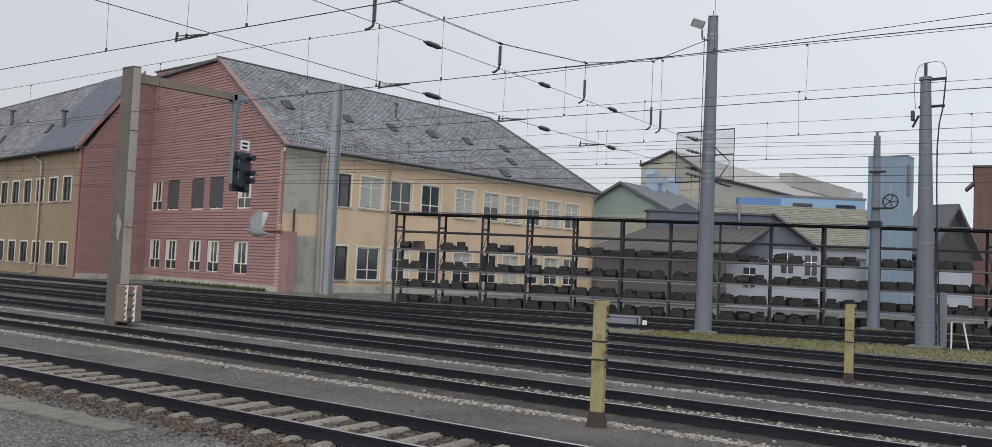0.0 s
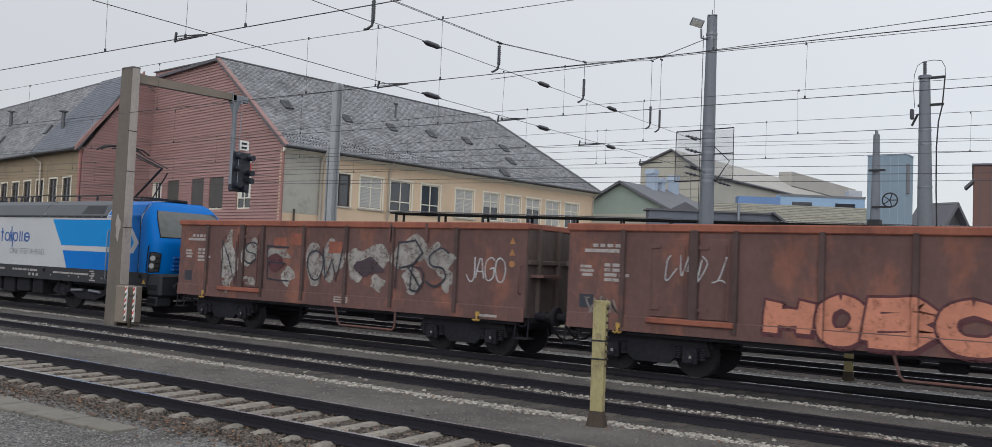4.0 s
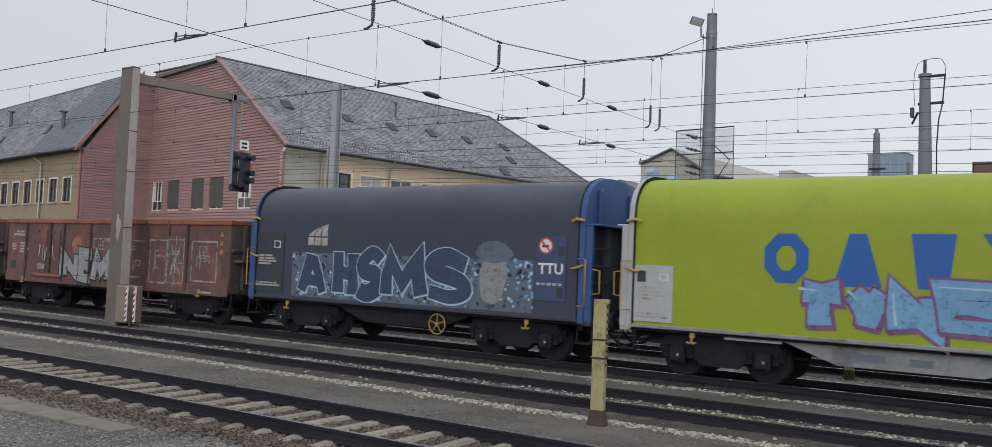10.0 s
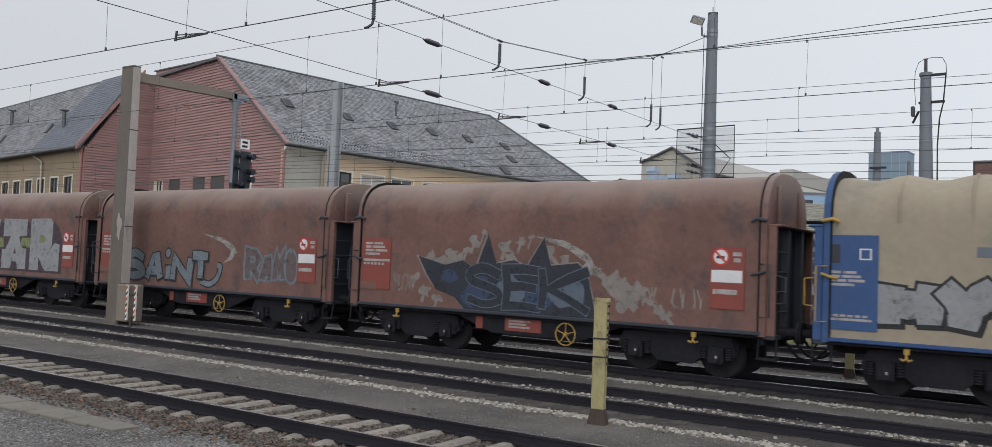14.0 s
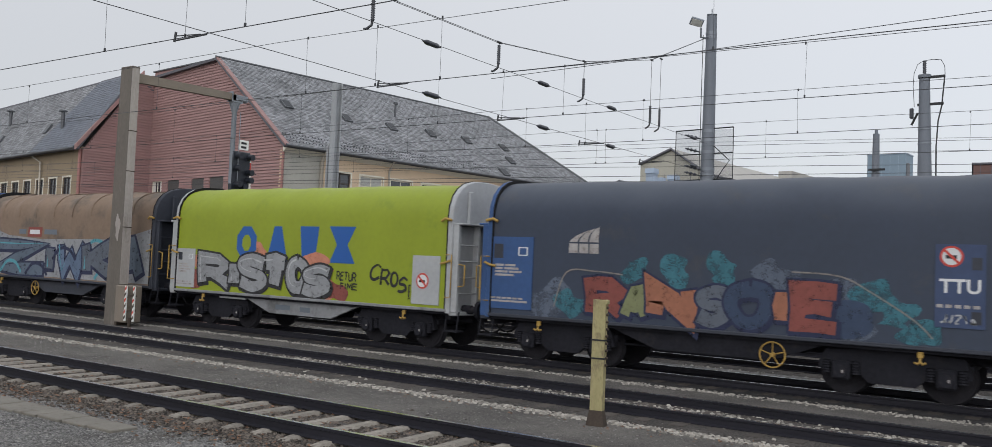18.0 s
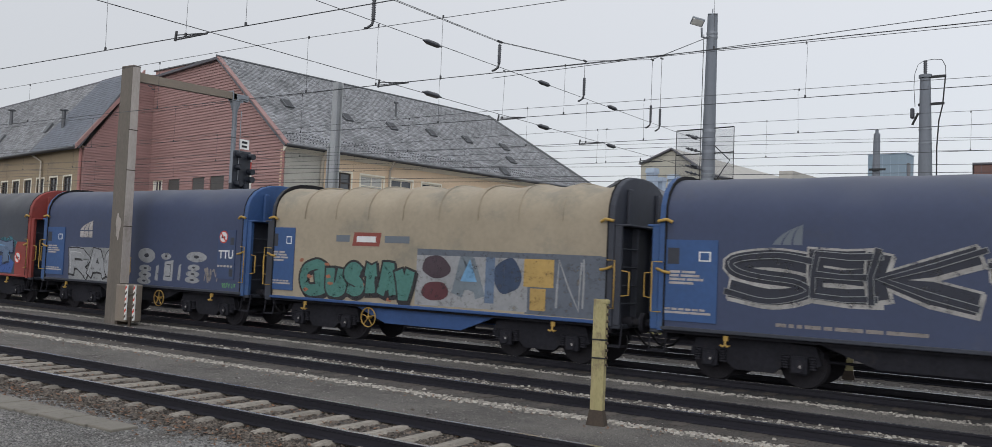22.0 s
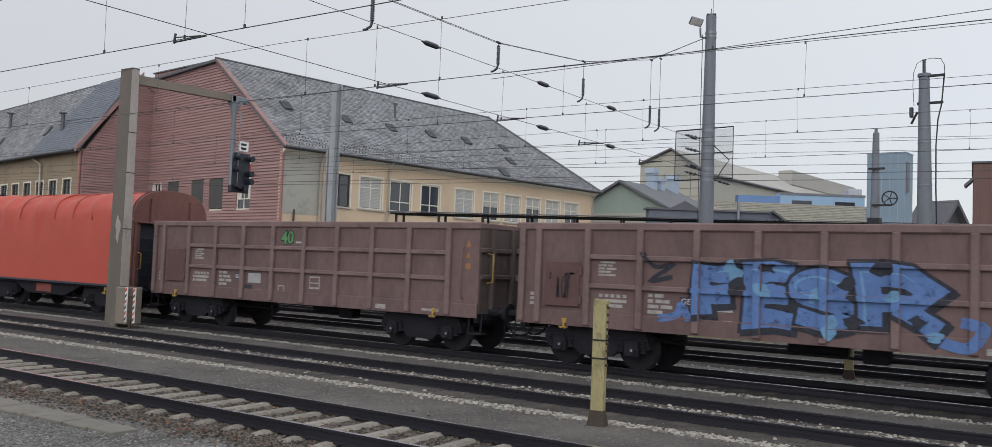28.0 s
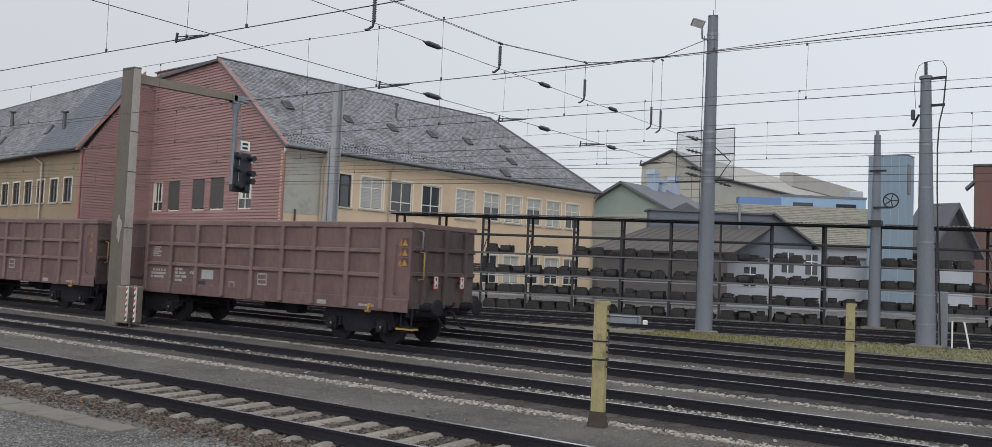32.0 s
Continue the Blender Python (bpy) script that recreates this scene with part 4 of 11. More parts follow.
part("wall", Build().box(48.0, 62.5, 0, 2.5, 0, 16.8), "blue_panel", blue, "pale blue wall panels")
part("end_wall", Build().box(40.8, 48.0, 0.05, 2.0, 0, 16.2), "bright_blue_panel", blue, "bright blue wall panels")
part("roof_edge", Build().box(47.9, 62.6, -0.1, 0.0, 16.5, 16.9), "grey_roof", blue)
for a in (50.0, 57.4):
    part("window_band", Build().box(a, a + 3.4, -0.05, 0.0, 14.9, 15.6), "pane", blue, "dark window band")
part("roof_unit", Build().box(59.8, 62.2, 0.4, 2.2, 16.8, 18.0, 0.1), "white_wall", blue, "rooftop unit")
low = thing("tiled_hall", "low hall with a weathered olive-grey tiled roof", "building", at=pose(-55.48, 83.2, GROUND, 0, 0, 33.7))
part("wall", Build().box(25.0, 49, 1, 20, 0, 6.6), "white_wall", low, "dull white plaster wall")
slope = part("roof", Build().slab((24, 0, 6.4), (49, 0, 6.4), (51, 9, 11.5), (25, 9, 11.5), 0.25), "tile_grey", low, "olive-grey tiled roof slope")
for k in range(22):
    y0, z0 = 9 * k / 22, 6.42 + 5.1 * k / 22
    part("tile_course", Build().slab((24, y0, z0 + 0.07), (49 + 2 * k / 22, y0, z0 + 0.07), (49 + 2 * k / 22, y0 + 0.41, z0 + 0.25), (24, y0 + 0.41, z0 + 0.25), 0.05), "tile_grey", slope)
dark = thing("workshop", "low workshop with a brown-grey sheet roof behind the rack", "building", at=pose(-38.84, 58.24, GROUND, 0, 0, 33.7))
part("wall", Build().box(7.6, 17.6, -2.4, 1.0, 0, 4.4), "sheet_brown", dark, "dark boarded wall")
part("roof", Build().slab((6.6, -3.2, 4.0), (17.9, -3.2, 4.25), (21.7, 0.0, 6.45), (12.1, 0.0, 6.15), 0.18), "sheet_brown", dark, "brown-grey sheet roof")
for k in range(15):
    u = k / 14
    part("roof_seam", Build().tube([(6.6 + 11.3 * u, -3.2, 4.02 + 0.25 * u), (12.1 + 9.6 * u, 0.0, 6.17 + 0.3 * u)], 0.025, 6), "sheet_brown", dark)
part("upper_wall", Build().box(11.9, 21.75, 0.0, 1.5, 4.0, 7.4), "slate_wall", dark, "dark blue-grey clad upper wall")
part("roof_edge", Build().box(11.7, 21.95, -0.2, 1.7, 7.4, 7.55), "dark_roof", dark)
part("dormer", Build().prism([(13.5, 7.5), (16.1, 7.5), (14.83, 8.2)], 1, 0.2, 1.4), "dark_roof", dark)
part("flue", Build().tube([(19.0, -0.25, 6.2), (19.0, -0.25, 8.2)], 0.13, 8), "galvanised", dark, "sheet-metal flue")
white = thing("house", "white plastered gabled house with a grey roof", "building", at=pose(-38.84, 58.24, GROUND, 0, 0, 33.7))
part("wall", Build().prism([(17.7, 0), (26.3, 0), (26.3, 4.6), (25.0, 4.8), (21.76, 4.8), (21.76, 6.2), (18.7, 4.3), (17.7, 4.2)], 1, 0.15, 8), "white_wall", white, "white plaster wall")
part("annex_wall", Build().box(26.32, 37, 0.3, 7, 0, 4.2), "white_wall", white, "white plaster annex")
part("annex_roof", Build().box(26.3, 37.2, 0.1, 7.2, 4.2, 4.34), "grey_roof", white)
part("gable", Build().prism([(21.77, 4.8), (25.0, 4.8), (25.0, 5.2), (21.77, 7.4)], 1, 0.1, 8), "slate_wall", white, "blue-grey boarded gable")
part("roof", Build().slab((21.7, -0.6, 7.65), (25.5, -0.6, 4.95), (25.5, 8.5, 4.95), (21.7, 8.5, 7.65), 0.16), "dark_roof", white)
for a, z in ((24.5, 2.8), (22.6, 2.9), (19.6, 1.6)):
    win = part("window", Build().box(a, a + 0.95, 0.1, 0.2, z, z + 1.6), "pane", white, "small dark window")
    part("window_bar", Build().box(a + 0.44, a + 0.51, 0.07, 0.1, z, z + 1.6).box(a, a + 0.95, 0.07, 0.1, z + 1.0, z + 1.07), "white_paint", win)
part("downpipe", Build().tube([(26.2, 0.05, 0), (26.2, 0.05, 4.6)], 0.06, 6), "galvanised", white)
tower = thing("lift_tower", "pale blue windowless tower with a service ladder", "building", at=pose(-14.09, 72.57, GROUND, 0, 0, -6.9))
part("wall", Build().box(0, 2.84, 0, 1.95, 0, 12.2, 0.04), "tower_blue", tower)
part("roof_edge", Build().box(-0.03, 2.87, -0.03, 1.98, 12.2, 12.28), "stack_blue", tower)
part("ladder_cage", Build().box(2.84, 3.02, 0.15, 0.5, 9.2, 11.5, 0.03), "grey_roof", tower, "dark caged service ladder")
for k in range(4):
    part("panel_joint", Build().box(0.5 + 0.6 * k, 0.52 + 0.6 * k, -0.012, 0.0, 0, 12.1), "stack_blue", tower)
brown = thing("works_building", "dark brown clad industrial building", "building", at=pose(-11.61, 124.47, GROUND, 0, 0, 5.3))
part("wall", Build().box(0, 26, 0, 20, 0, 17.6, 0.1), "brown_panel", brown)
part("roof_edge", Build().box(-0.15, 26.1, -0.15, 20.1, 17.6, 17.85), "dark_roof", brown)
part("canopy", Build().slab((-1.0, -0.2, 14.9), (0.0, -0.2, 15.9), (0.0, 3, 15.9), (-1.0, 3, 14.9), 0.3), "dark_roof", brown, "small side canopy")
for k in range(12):
    part("panel_joint", Build().box(0.8 + 1.2 * k, 0.86 + 1.2 * k, -0.03, 0.0, 0, 17.5), "dark_roof", brown)
jh = box_house("house", "gabled house with dark timber gable and grey tiled roof", -8.95, 79.5, 66, 6.6, 2.2, 5.5, 9.14, "timber_dark", "dark_roof", 0.6)
part("porch_wall", Build().box(-3.0, 3.0, -0.06, 0.0, 0, 4.3), "white_wall", jh, "white plaster lower wall")


# ---- steel rack with stored parts ----
mat("beam_pale", (0.30, 0.30, 0.31), 0.6, 0.2, var=0.2, scale=2, fine=20, bump=0.1)
RACK = pose(-34.65, 40.54, GROUND, 0, 0, 19.3)
rack = thing("storage_rack", "long dark steel storage rack with corrugated roof, full of parts", "rack", at=RACK)
BAY, BAYS, DEEP = 2.725, 14, 1.3
SHELVES = [0.9, 2.02, 3.2]
for k in range(BAYS + 1):
    for y in (0.0, DEEP):
        b = Build().box(-0.06 + BAY * k, 0.06 + BAY * k, y - 0.02, y + 0.0, 0, 5.3).box(-0.06 + BAY * k, 0.06 + BAY * k, y + 0.1, y + 0.12, 0, 5.3).box(-0.015 + BAY * k, 0.015 + BAY * k, y, y + 0.1, 0, 5.3)
        part("post", b, "dark_steel", rack, "dark steel I-section post")
    part("frame_tie", Build().box(-0.03 + BAY * k, 0.03 + BAY * k, 0.12, DEEP - 0.02, 4.5, 4.6).tube([(BAY * k, 0.1, 3.2), (BAY * k, DEEP, 4.3)], 0.025, 6).tube([(BAY * k, 0.1, 2.0), (BAY * k, DEEP, 3.1)], 0.025, 6), "dark_steel", rack)
for z in SHELVES + [4.28]:
    for y in (-0.03, DEEP + 0.13):
        part("shelf_beam", Build().box(-0.1, BAY * BAYS + 0.1, y - 0.03, y + 0.0, z - 0.045, z + 0.045, 0.01), "pale_rail" if y < 0 and z < 4 else "dark_steel", rack, "steel shelf beam")
    if z < 4:
        for k in range(BAYS):
            part("shelf_plate", Build().box(BAY * k + 0.07, BAY * (k + 1) - 0.07, 0.02, DEEP, z - 0.03, z), "dark_steel", rack)
            if z < 3:
                part("pale_beam", Build().box(BAY * k + 0.07, BAY * (k + 1) - 0.07, -0.03, 0.0, z - 0.16, z - 0.11, 0.008), "beam_pale", rack, "pale steel beam under the shelf")
for y in (0.05, DEEP + 0.05):
    part("roof_beam", Build().box(-0.4, BAY * BAYS + 0.4, y - 0.05, y + 0.05, 5.3, 5.4), "dark_steel", rack)
rb = Build()
nw = int((BAY * BAYS + 0.8) / 0.11)
pts = [(-0.4 + 0.11 * i, 5.41 + (0.05 if i % 2 else 0.0)) for i in range(nw + 1)]
for (xa, za), (xb, zb) in zip(pts, pts[1:]):
    rb.add([(xa, -0.5, za), (xb, -0.5, zb), (xb, DEEP + 0.6, zb + 0.12), (xa, DEEP + 0.6, za + 0.12), (xa, -0.5, za - 0.02), (xb, -0.5, zb - 0.02)], [(0, 1, 2, 3), (4, 5, 1, 0)])
part("corrugated_roof", rb, "dark_roof", rack, "corrugated metal sheet roof")


mat("oily_iron", (0.046, 0.043, 0.044), 0.8, spec=0.25, var=0.45, scale=2.5, fine=14, bump=0.3, second=(0.068, 0.058, 0.052), amount=0.4)


def stored_part(kind):
    """A dark cast machine part of three makes, as one thing on its shelf."""
    t = thing("machine_part", ["dark oily gearbox casing stored on the rack", "dark cast coupling block with bolts on the rack", "dark stack of brake blocks on the rack", "dark flanged motor housing on the rack"][kind], "machine part", "machine parts on the rack")
    if kind == 0:
        part("casing", Build().prism([(-0.38, 0), (0.38, 0), (0.40, 0.24), (0.24, 0.5), (-0.22, 0.5), (-0.40, 0.28)], 1, 0.0, 0.5), "oily_iron", t)
        part("flange", Build().tube([(-0.12, -0.06, 0.2), (-0.12, 0.0, 0.2)], 0.14, 10), "oily_iron", t)
        part("shaft", Build().tube([(0.34, 0.25, 0.2), (0.52, 0.25, 0.2)], 0.05, 8), "dark_steel", t)
    elif kind == 1:
        part("block", Build().box(-0.38, 0.38, 0, 0.45, 0, 0.3, 0.03).box(-0.22, 0.22, 0.05, 0.4, 0.3, 0.56, 0.03), "oily_iron", t)
        for a in (-0.3, 0.3):
            part("bolt", Build().tube([(a, 0.1, 0.3), (a, 0.1, 0.37)], 0.035, 6), "dark_steel", t)
        part("lug", Build().box(-0.44, -0.3, 0.1, 0.3, 0.05, 0.14, 0.01).box(0.3, 0.44, 0.1, 0.3, 0.05, 0.14, 0.01), "oily_iron", t)
    elif kind == 2:
        for k in range(4):
            part("brake_block", Build().prism([(-0.4 + 0.03 * k, 0.13 * k), (0.4 - 0.04 * k, 0.13 * k), (0.38, 0.13 * k + 0.11), (0.0, 0.13 * k + 0.125), (-0.38, 0.13 * k + 0.11)], 1, 0.02 * k, 0.42), "oily_iron", t)
    else:
        part("housing", Build().tube([(-0.3, 0.25, 0.24), (0.22, 0.25, 0.24)], 0.24, 12), "oily_iron", t)
        part("end_flange", Build().tube([(0.22, 0.25, 0.24), (0.28, 0.25, 0.24)], 0.27, 12), "oily_iron", t)
        part("foot", Build().box(-0.28, 0.18, 0.08, 0.42, 0.0, 0.06), "oily_iron", t)
    return t


kr = random.Random(21)
made = []
mk = [stored_part(i) for i in range(4)]
first = [True] * 4
for k in range(BAYS):
    for z in [0.08] + SHELVES:
        top = z if z > 0.2 else 0.0
        n = 3 if z < 2.9 else 2
        for q in range(n if (k < 2) else 2 * n):
            if kr.random() < 0.05 or (k < 1 and q == 2):
                continue
            back, q = (0.55 if q >= n else 0.0), q % n
            kind = kr.choice([0, 0, 1, 2, 3])
            m = RACK @ pose(BAY * k + 0.5 + q * 0.83 + kr.uniform(-0.08, 0.08), kr.uniform(0.1, 0.25) + back, top + (0.001 if z > 0.2 else 0.0), 0, 0, kr.uniform(-6, 6))
            if first[kind]:
                mk[kind].matrix_basis, first[kind] = m, False
            else:
                copy_thing(mk[kind], m)


def bar_bundle():
    """A bundle of long dark bars and sleepers laid along a shelf."""
    t = thing("bar_bundle", "bundle of long dark steel bars stored along the rack", "steel bars", "bar bundles on the rack")
    for k, (z, y, a, c) in enumerate(((0.0, 0.0, -1.2, 1.15), (0.0, 0.16, -1.15, 1.2), (0.11, 0.02, -1.0, 1.22), (0.11, 0.17, -1.22, 0.9), (0.22, 0.08, -0.9, 1.05), (0.33, 0.1, -0.5, 0.75))):
        part("bar", Build().box(a, c, y, y + 0.13, z, z + 0.1, 0.01), "oily_iron", t)
    for x in (-0.75, 0.7):
        part("band", Build().box(x - 0.03, x + 0.03, -0.01, 0.31, 0.21, 0.225), "beam_pale", t)
    return t


bb = bar_bundle()
placed = False
for k in range(BAYS):
    for z in [0.0] + SHELVES[:2] + ([SHELVES[2]] if k % 3 == 1 else []):
        if k < 2 and z > 1:
            continue
        m = RACK @ pose(BAY * (k + 0.5), 0.86, z + 0.001, 0, 0, kr.uniform(-1, 1))
        if placed:
            copy_thing(bb, m)
        else:
            bb.matrix_basis, placed = m, True

# ---- masts and posts ----
def blob_outline(cx, cz, rx, rz, n=22):
    return [(cx + rx * math.cos(a) * (1 + 0.25 * math.sin(3 * a + 1) + 0.15 * math.sin(5 * a)), cz + rz * math.sin(a) * (1 + 0.2 * math.sin(4 * a))) for a in [2 * math.pi * i / n for i in range(n)]]


def tapered_mast(name, label, x, y, height, w0, w1, sides, material, turn=0.0):
    t = thing(name, label, "mast", at=pose(x, y, GROUND, 0, 0, turn))
    part("shaft", Build().tube([(0, 0, 0.0), (0, 0, height)], 1, sides, radii=[w0, w1]), material, t)
    part("footing", Build().box(-w0 * 1.6, w0 * 1.6, -w0 * 1.6, w0 * 1.6, -0.1, 0.12, 0.02), "concrete_slab", t, "concrete footing")
    return t


mat("wire_mesh", (0.16, 0.17, 0.18), 0.7, 0.3, var=0.1, scale=3, fine=40, bump=0.0)
_n, _l = M["wire_mesh"].node_tree.nodes, M["wire_mesh"].node_tree.links
_see, _both = _n.new("ShaderNodeBsdfTransparent"), _n.new("ShaderNodeMixShader")
_both.inputs[0].default_value = 0.16
_l.new(_see.outputs[0], _both.inputs[1])
_l.new(_n["Principled BSDF"].outputs[0], _both.inputs[2])
_l.new(_both.outputs[0], _n["Material Output"].inputs["Surface"])
mast_m = tapered_mast("catenary_mast", "tall grey steel catenary mast with floodlight, wire guard frame and insulators", -13.05, 35.0, 13.25, 0.35, 0.21, 8, "pole_steel", 22)
part("top_plate", Build().box(-0.2, 0.2, -0.2, 0.2, 13.25, 13.3, 0.02).tube([(0, 0, 13.3), (0, 0, 13.55)], 0.02, 6), "pole_steel", mast_m)
lampm = part("floodlight", Build().box(-0.27, 0.27, -0.2, 0.2, -0.05, 0.05, 0.025), "galvanised", mast_m, "grey floodlight head")
lampm.location, lampm.rotation_euler = (-0.62, -0.2, 12.95), (radians(-34), radians(14), radians(12))
part("diffuser", Build().box(-0.23, 0.23, -0.16, 0.16, -0.058, -0.05), "white_paint", lampm)
part("bracket", Build().tube([(-0.2, 0, 12.3), (-0.42, -0.05, 12.34), (-0.44, -0.1, 12.72)], 0.045, 6), "galvanised", mast_m)
cab = [(-0.34, -0.2, 12.4 - 0.5 * k) for k in range(24)]
part("cable", Build().tube(cab, 0.014, 6), "black_metal", mast_m, "black cable down the mast")
for z, w in ((8.36, 0.275), (7.98, 0.28), (7.48, 0.285), (6.76, 0.29), (6.5, 0.295), (6.29, 0.295), (12.5, 0.235), (12.32, 0.235)):
    part("clamp", Build().tube([(0, 0, z - 0.06), (0, 0, z + 0.06)], w, 8), "galvanised", mast_m, "bolted clamp band")
gf = Build()
for a, c in (((-1.43, 0, 8.43), (1.07, 0, 8.49)), ((-1.44, 0, 6.31), (1.08, 0, 6.35)), ((-1.44, 0, 6.31), (-1.43, 0, 8.43)), ((1.08, 0, 6.35), (1.07, 0, 8.49)), ((-1.43, 0, 7.39), (1.07, 0, 7.44))):
    gf.tube([a, c], 0.026 if a[2] == c[2] or abs(a[2] - c[2]) < 0.1 else 0.017, 6)
fr_ob = part("guard_frame", gf, "black_metal", mast_m, "thin square guard frame")
fr_ob.rotation_euler = (0, 0, radians(-22))
part("mesh_panel", Build().box(-1.42, 1.06, -0.003, 0.003, 6.33, 8.42), "wire_mesh", fr_ob, "fine wire mesh")
for z in (8.03, 7.47, 6.75, 6.48):
    part("insulator", Build().tube([(-0.3 - 0.04 * i, -0.05, z + 0.01 * i) for i in range(17)], 1, 8, radii=[0.075 if i % 4 in (1, 2) and 3 < i < 14 else 0.03 for i in range(17)]), "insulator", mast_m, "dark ribbed wire insulator")
part("stay_rod", Build().tube([(0.23, -0.1, 7.74), (0.87, -0.15, 7.13), (0.64, -0.1, 6.8), (0.38, -0.1, 6.36)], 0.022, 6), "black_metal", mast_m, "bent dark stay rod")
part("insulator", Build().tube([(0.3 + 0.04 * i, -0.1, 6.3 - 0.012 * i) for i in range(17)], 1, 8, radii=[0.07 if i % 4 in (1, 2) and 3 < i < 14 else 0.03 for i in range(17)]), "insulator", mast_m)
mat('pale_galvanised', (0.36, 0.375, 0.39), 0.6, 0.3, var=0.2, scale=1.5, fine=25, bump=0.1, stretch=(1, 1, 0.4))
mat('signal_black', (0.02, 0.024, 0.034), 0.5, var=0.2, scale=3, fine=20, bump=0.05)
mast_l = thing("catenary_mast", "slim galvanised H-section steel mast before the building", "mast", at=pose(-38.1, 38.55, GROUND, 0, 0, -10))
part("shaft", Build().box(-0.24, 0.24, -0.22, -0.17, 0.2, 13.15).box(-0.24, 0.24, 0.17, 0.22, 0.2, 13.15).box(-0.03, 0.03, -0.17, 0.17, 0.2, 13.15), "pale_galvanised", mast_l)
part("footing", Build().box(-0.6, 0.6, -0.5, 0.5, -0.1, 0.25, 0.03), "concrete_slab", mast_l, "concrete footing")
part("conduit", Build().tube([(-0.55, -0.1, 0.2), (-0.52, -0.1, 9.2), (-0.25, -0.1, 9.5)], 0.10, 8), "pale_galvanised", mast_l, "grey cable conduit beside the mast")
mast_r = tapered_mast("catenary_mast", "grey steel mast with switch insulator and looped cable", -4.97, 36.8, 10.28, 0.36, 0.19, 8, "pole_steel", 0)
mast_r.matrix_basis = pose(-4.97, 36.8, GROUND, 0, -0.9, 0)
part("collar", Build().tube([(0, 0, 10.3), (0, 0, 10.42)], 0.235, 8), "pole_steel", mast_r)
ins_top = Build().tube([(0, 0, 10.42 + 0.04 * k) for k in range(15)], 1, 8, radii=[0.08 if k % 2 else 0.045 for k in range(15)])
part("insulator", ins_top, "insulator", mast_r, "ribbed dark insulator")
lp = [(0.70, 0, 10.35), (0.68, 0, 10.1), (0.60, 0, 9.2), (0.47, 0, 8.6), (0.40, 0, 7.6), (0.39, 0, 6), (0.42, 0, 4), (0.47, 0, 2), (0.5, 0, 0.1)]
part("cable", Build().tube([(0.03, 0, 10.98), (0.3, 0, 11.0), (0.58, 0, 10.95), (0.70, 0, 10.7), (0.71, 0, 10.35)], 0.012, 6), "black_metal", mast_r)
part("cable", Build().tube(lp, 0.028, 6), "black_metal", mast_r, "thick black looped cable")
part("cable", Build().tube([(-0.03, 0, 10.98), (-0.25, 0, 10.85), (-0.37, 0, 10.5), (-0.40, 0, 10.0), (-0.36, 0, 9.2)], 0.010, 6), "black_metal", mast_r)
part("cross_arm", Build().box(0.15, 0.72, -0.05, 0.05, 10.27, 10.36), "black_metal", mast_r)
part("cross_arm", Build().box(-0.25, 0.66, -0.05, 0.05, 9.22, 9.31), "black_metal", mast_r)
part("strut", Build().tube([(-0.24, 0, 8.95), (-0.46, 0, 8.5)], 0.05, 6), "black_metal", mast_r)
part("switch_box", Build().box(-0.52, -0.38, -0.1, 0.1, 8.75, 9.15, 0.03), "insulator", mast_r)
for z in (8.3, 7.75, 6.1, 4.0, 2.0, 0.9):
    part("clamp", Build().tube([(0, 0, z - 0.025), (0, 0, z + 0.025)], 0.375 - 0.0165 * z, 8), "galvanised", mast_r)
mast_s = tapered_mast("catenary_mast", "grey steel mast with a spoked tensioning wheel", -8.98, 48.4, 10.05, 0.33, 0.16, 8, "pole_steel")
part("cap", Build().tube([(0, 0, 10.0), (0, 0, 10.25)], 0.09, 6), "pole_steel", mast_s)
whl = Build()
ring = [(0.75 + 0.36 * math.cos(a), -0.3, 6.6 + 0.36 * math.sin(a)) for a in [2 * math.pi * i / 24 for i in range(25)]]
whl.tube(ring, 0.035, 6, caps=False)
for i in range(5):
    a = 2 * math.pi * i / 5
    whl.tube([(0.75, -0.3, 6.6), (0.75 + 0.36 * math.cos(a), -0.3, 6.6 + 0.36 * math.sin(a))], 0.025, 6)
part("tension_wheel", whl, "black_metal", mast_s, "spoked tensioning wheel")
part("bracket", Build().box(-0.1, 0.8, -0.32, -0.25, 6.2, 6.3).box(-0.3, 0.5, -0.32, -0.2, 8.1, 8.2).box(-0.3, 0.3, -0.36, 0.3, 5.3, 5.6), "black_metal", mast_s)

sig = thing("signal_gantry", "brown-grey steel post with an arm that carries a dark colour-light signal", "signal gantry", at=pose(-25.68, 16.57, GROUND))
part("post", Build().sweep([[(x * k, y * k, z) for x, y in ((-0.33, -0.14), (0.31, -0.14), (0.31, 0.14), (-0.33, 0.14))] for z, k in ((0, 1.12), (8.26, 0.93))]), "post_dark", sig, "weathered brown-grey steel post")
# thin sheet over the +x face, paler than the rest of the post
part("face_plate", Build().sweep([[(x, y * k, z) for x, y in ((0.31 * k, -0.135), (0.31 * k + 0.02, -0.135), (0.31 * k + 0.02, 0.135), (0.31 * k, 0.135))] for z, k in ((1.3, 1.1), (8.28, 0.94))]), "post_pale", sig, "pale right-hand face of the post")
part("cap", Build().box(-0.32, 0.32, -0.14, 0.14, 8.26, 8.31, 0.015), "post_dark", sig)
for z in (6.2, 4.9, 3.1):
    part("joint", Build().box(0.338 - 0.0068 * z, 0.375 - 0.0068 * z, -0.155, 0.155, z, z + 0.03), "rusty_foot", sig)
part("old_paint", Build().prism(blob_outline(0.05, 3.1, 0.12, 0.4), 1, -0.156, -0.149), "post_pale", sig, "patch of flaked pale paint")
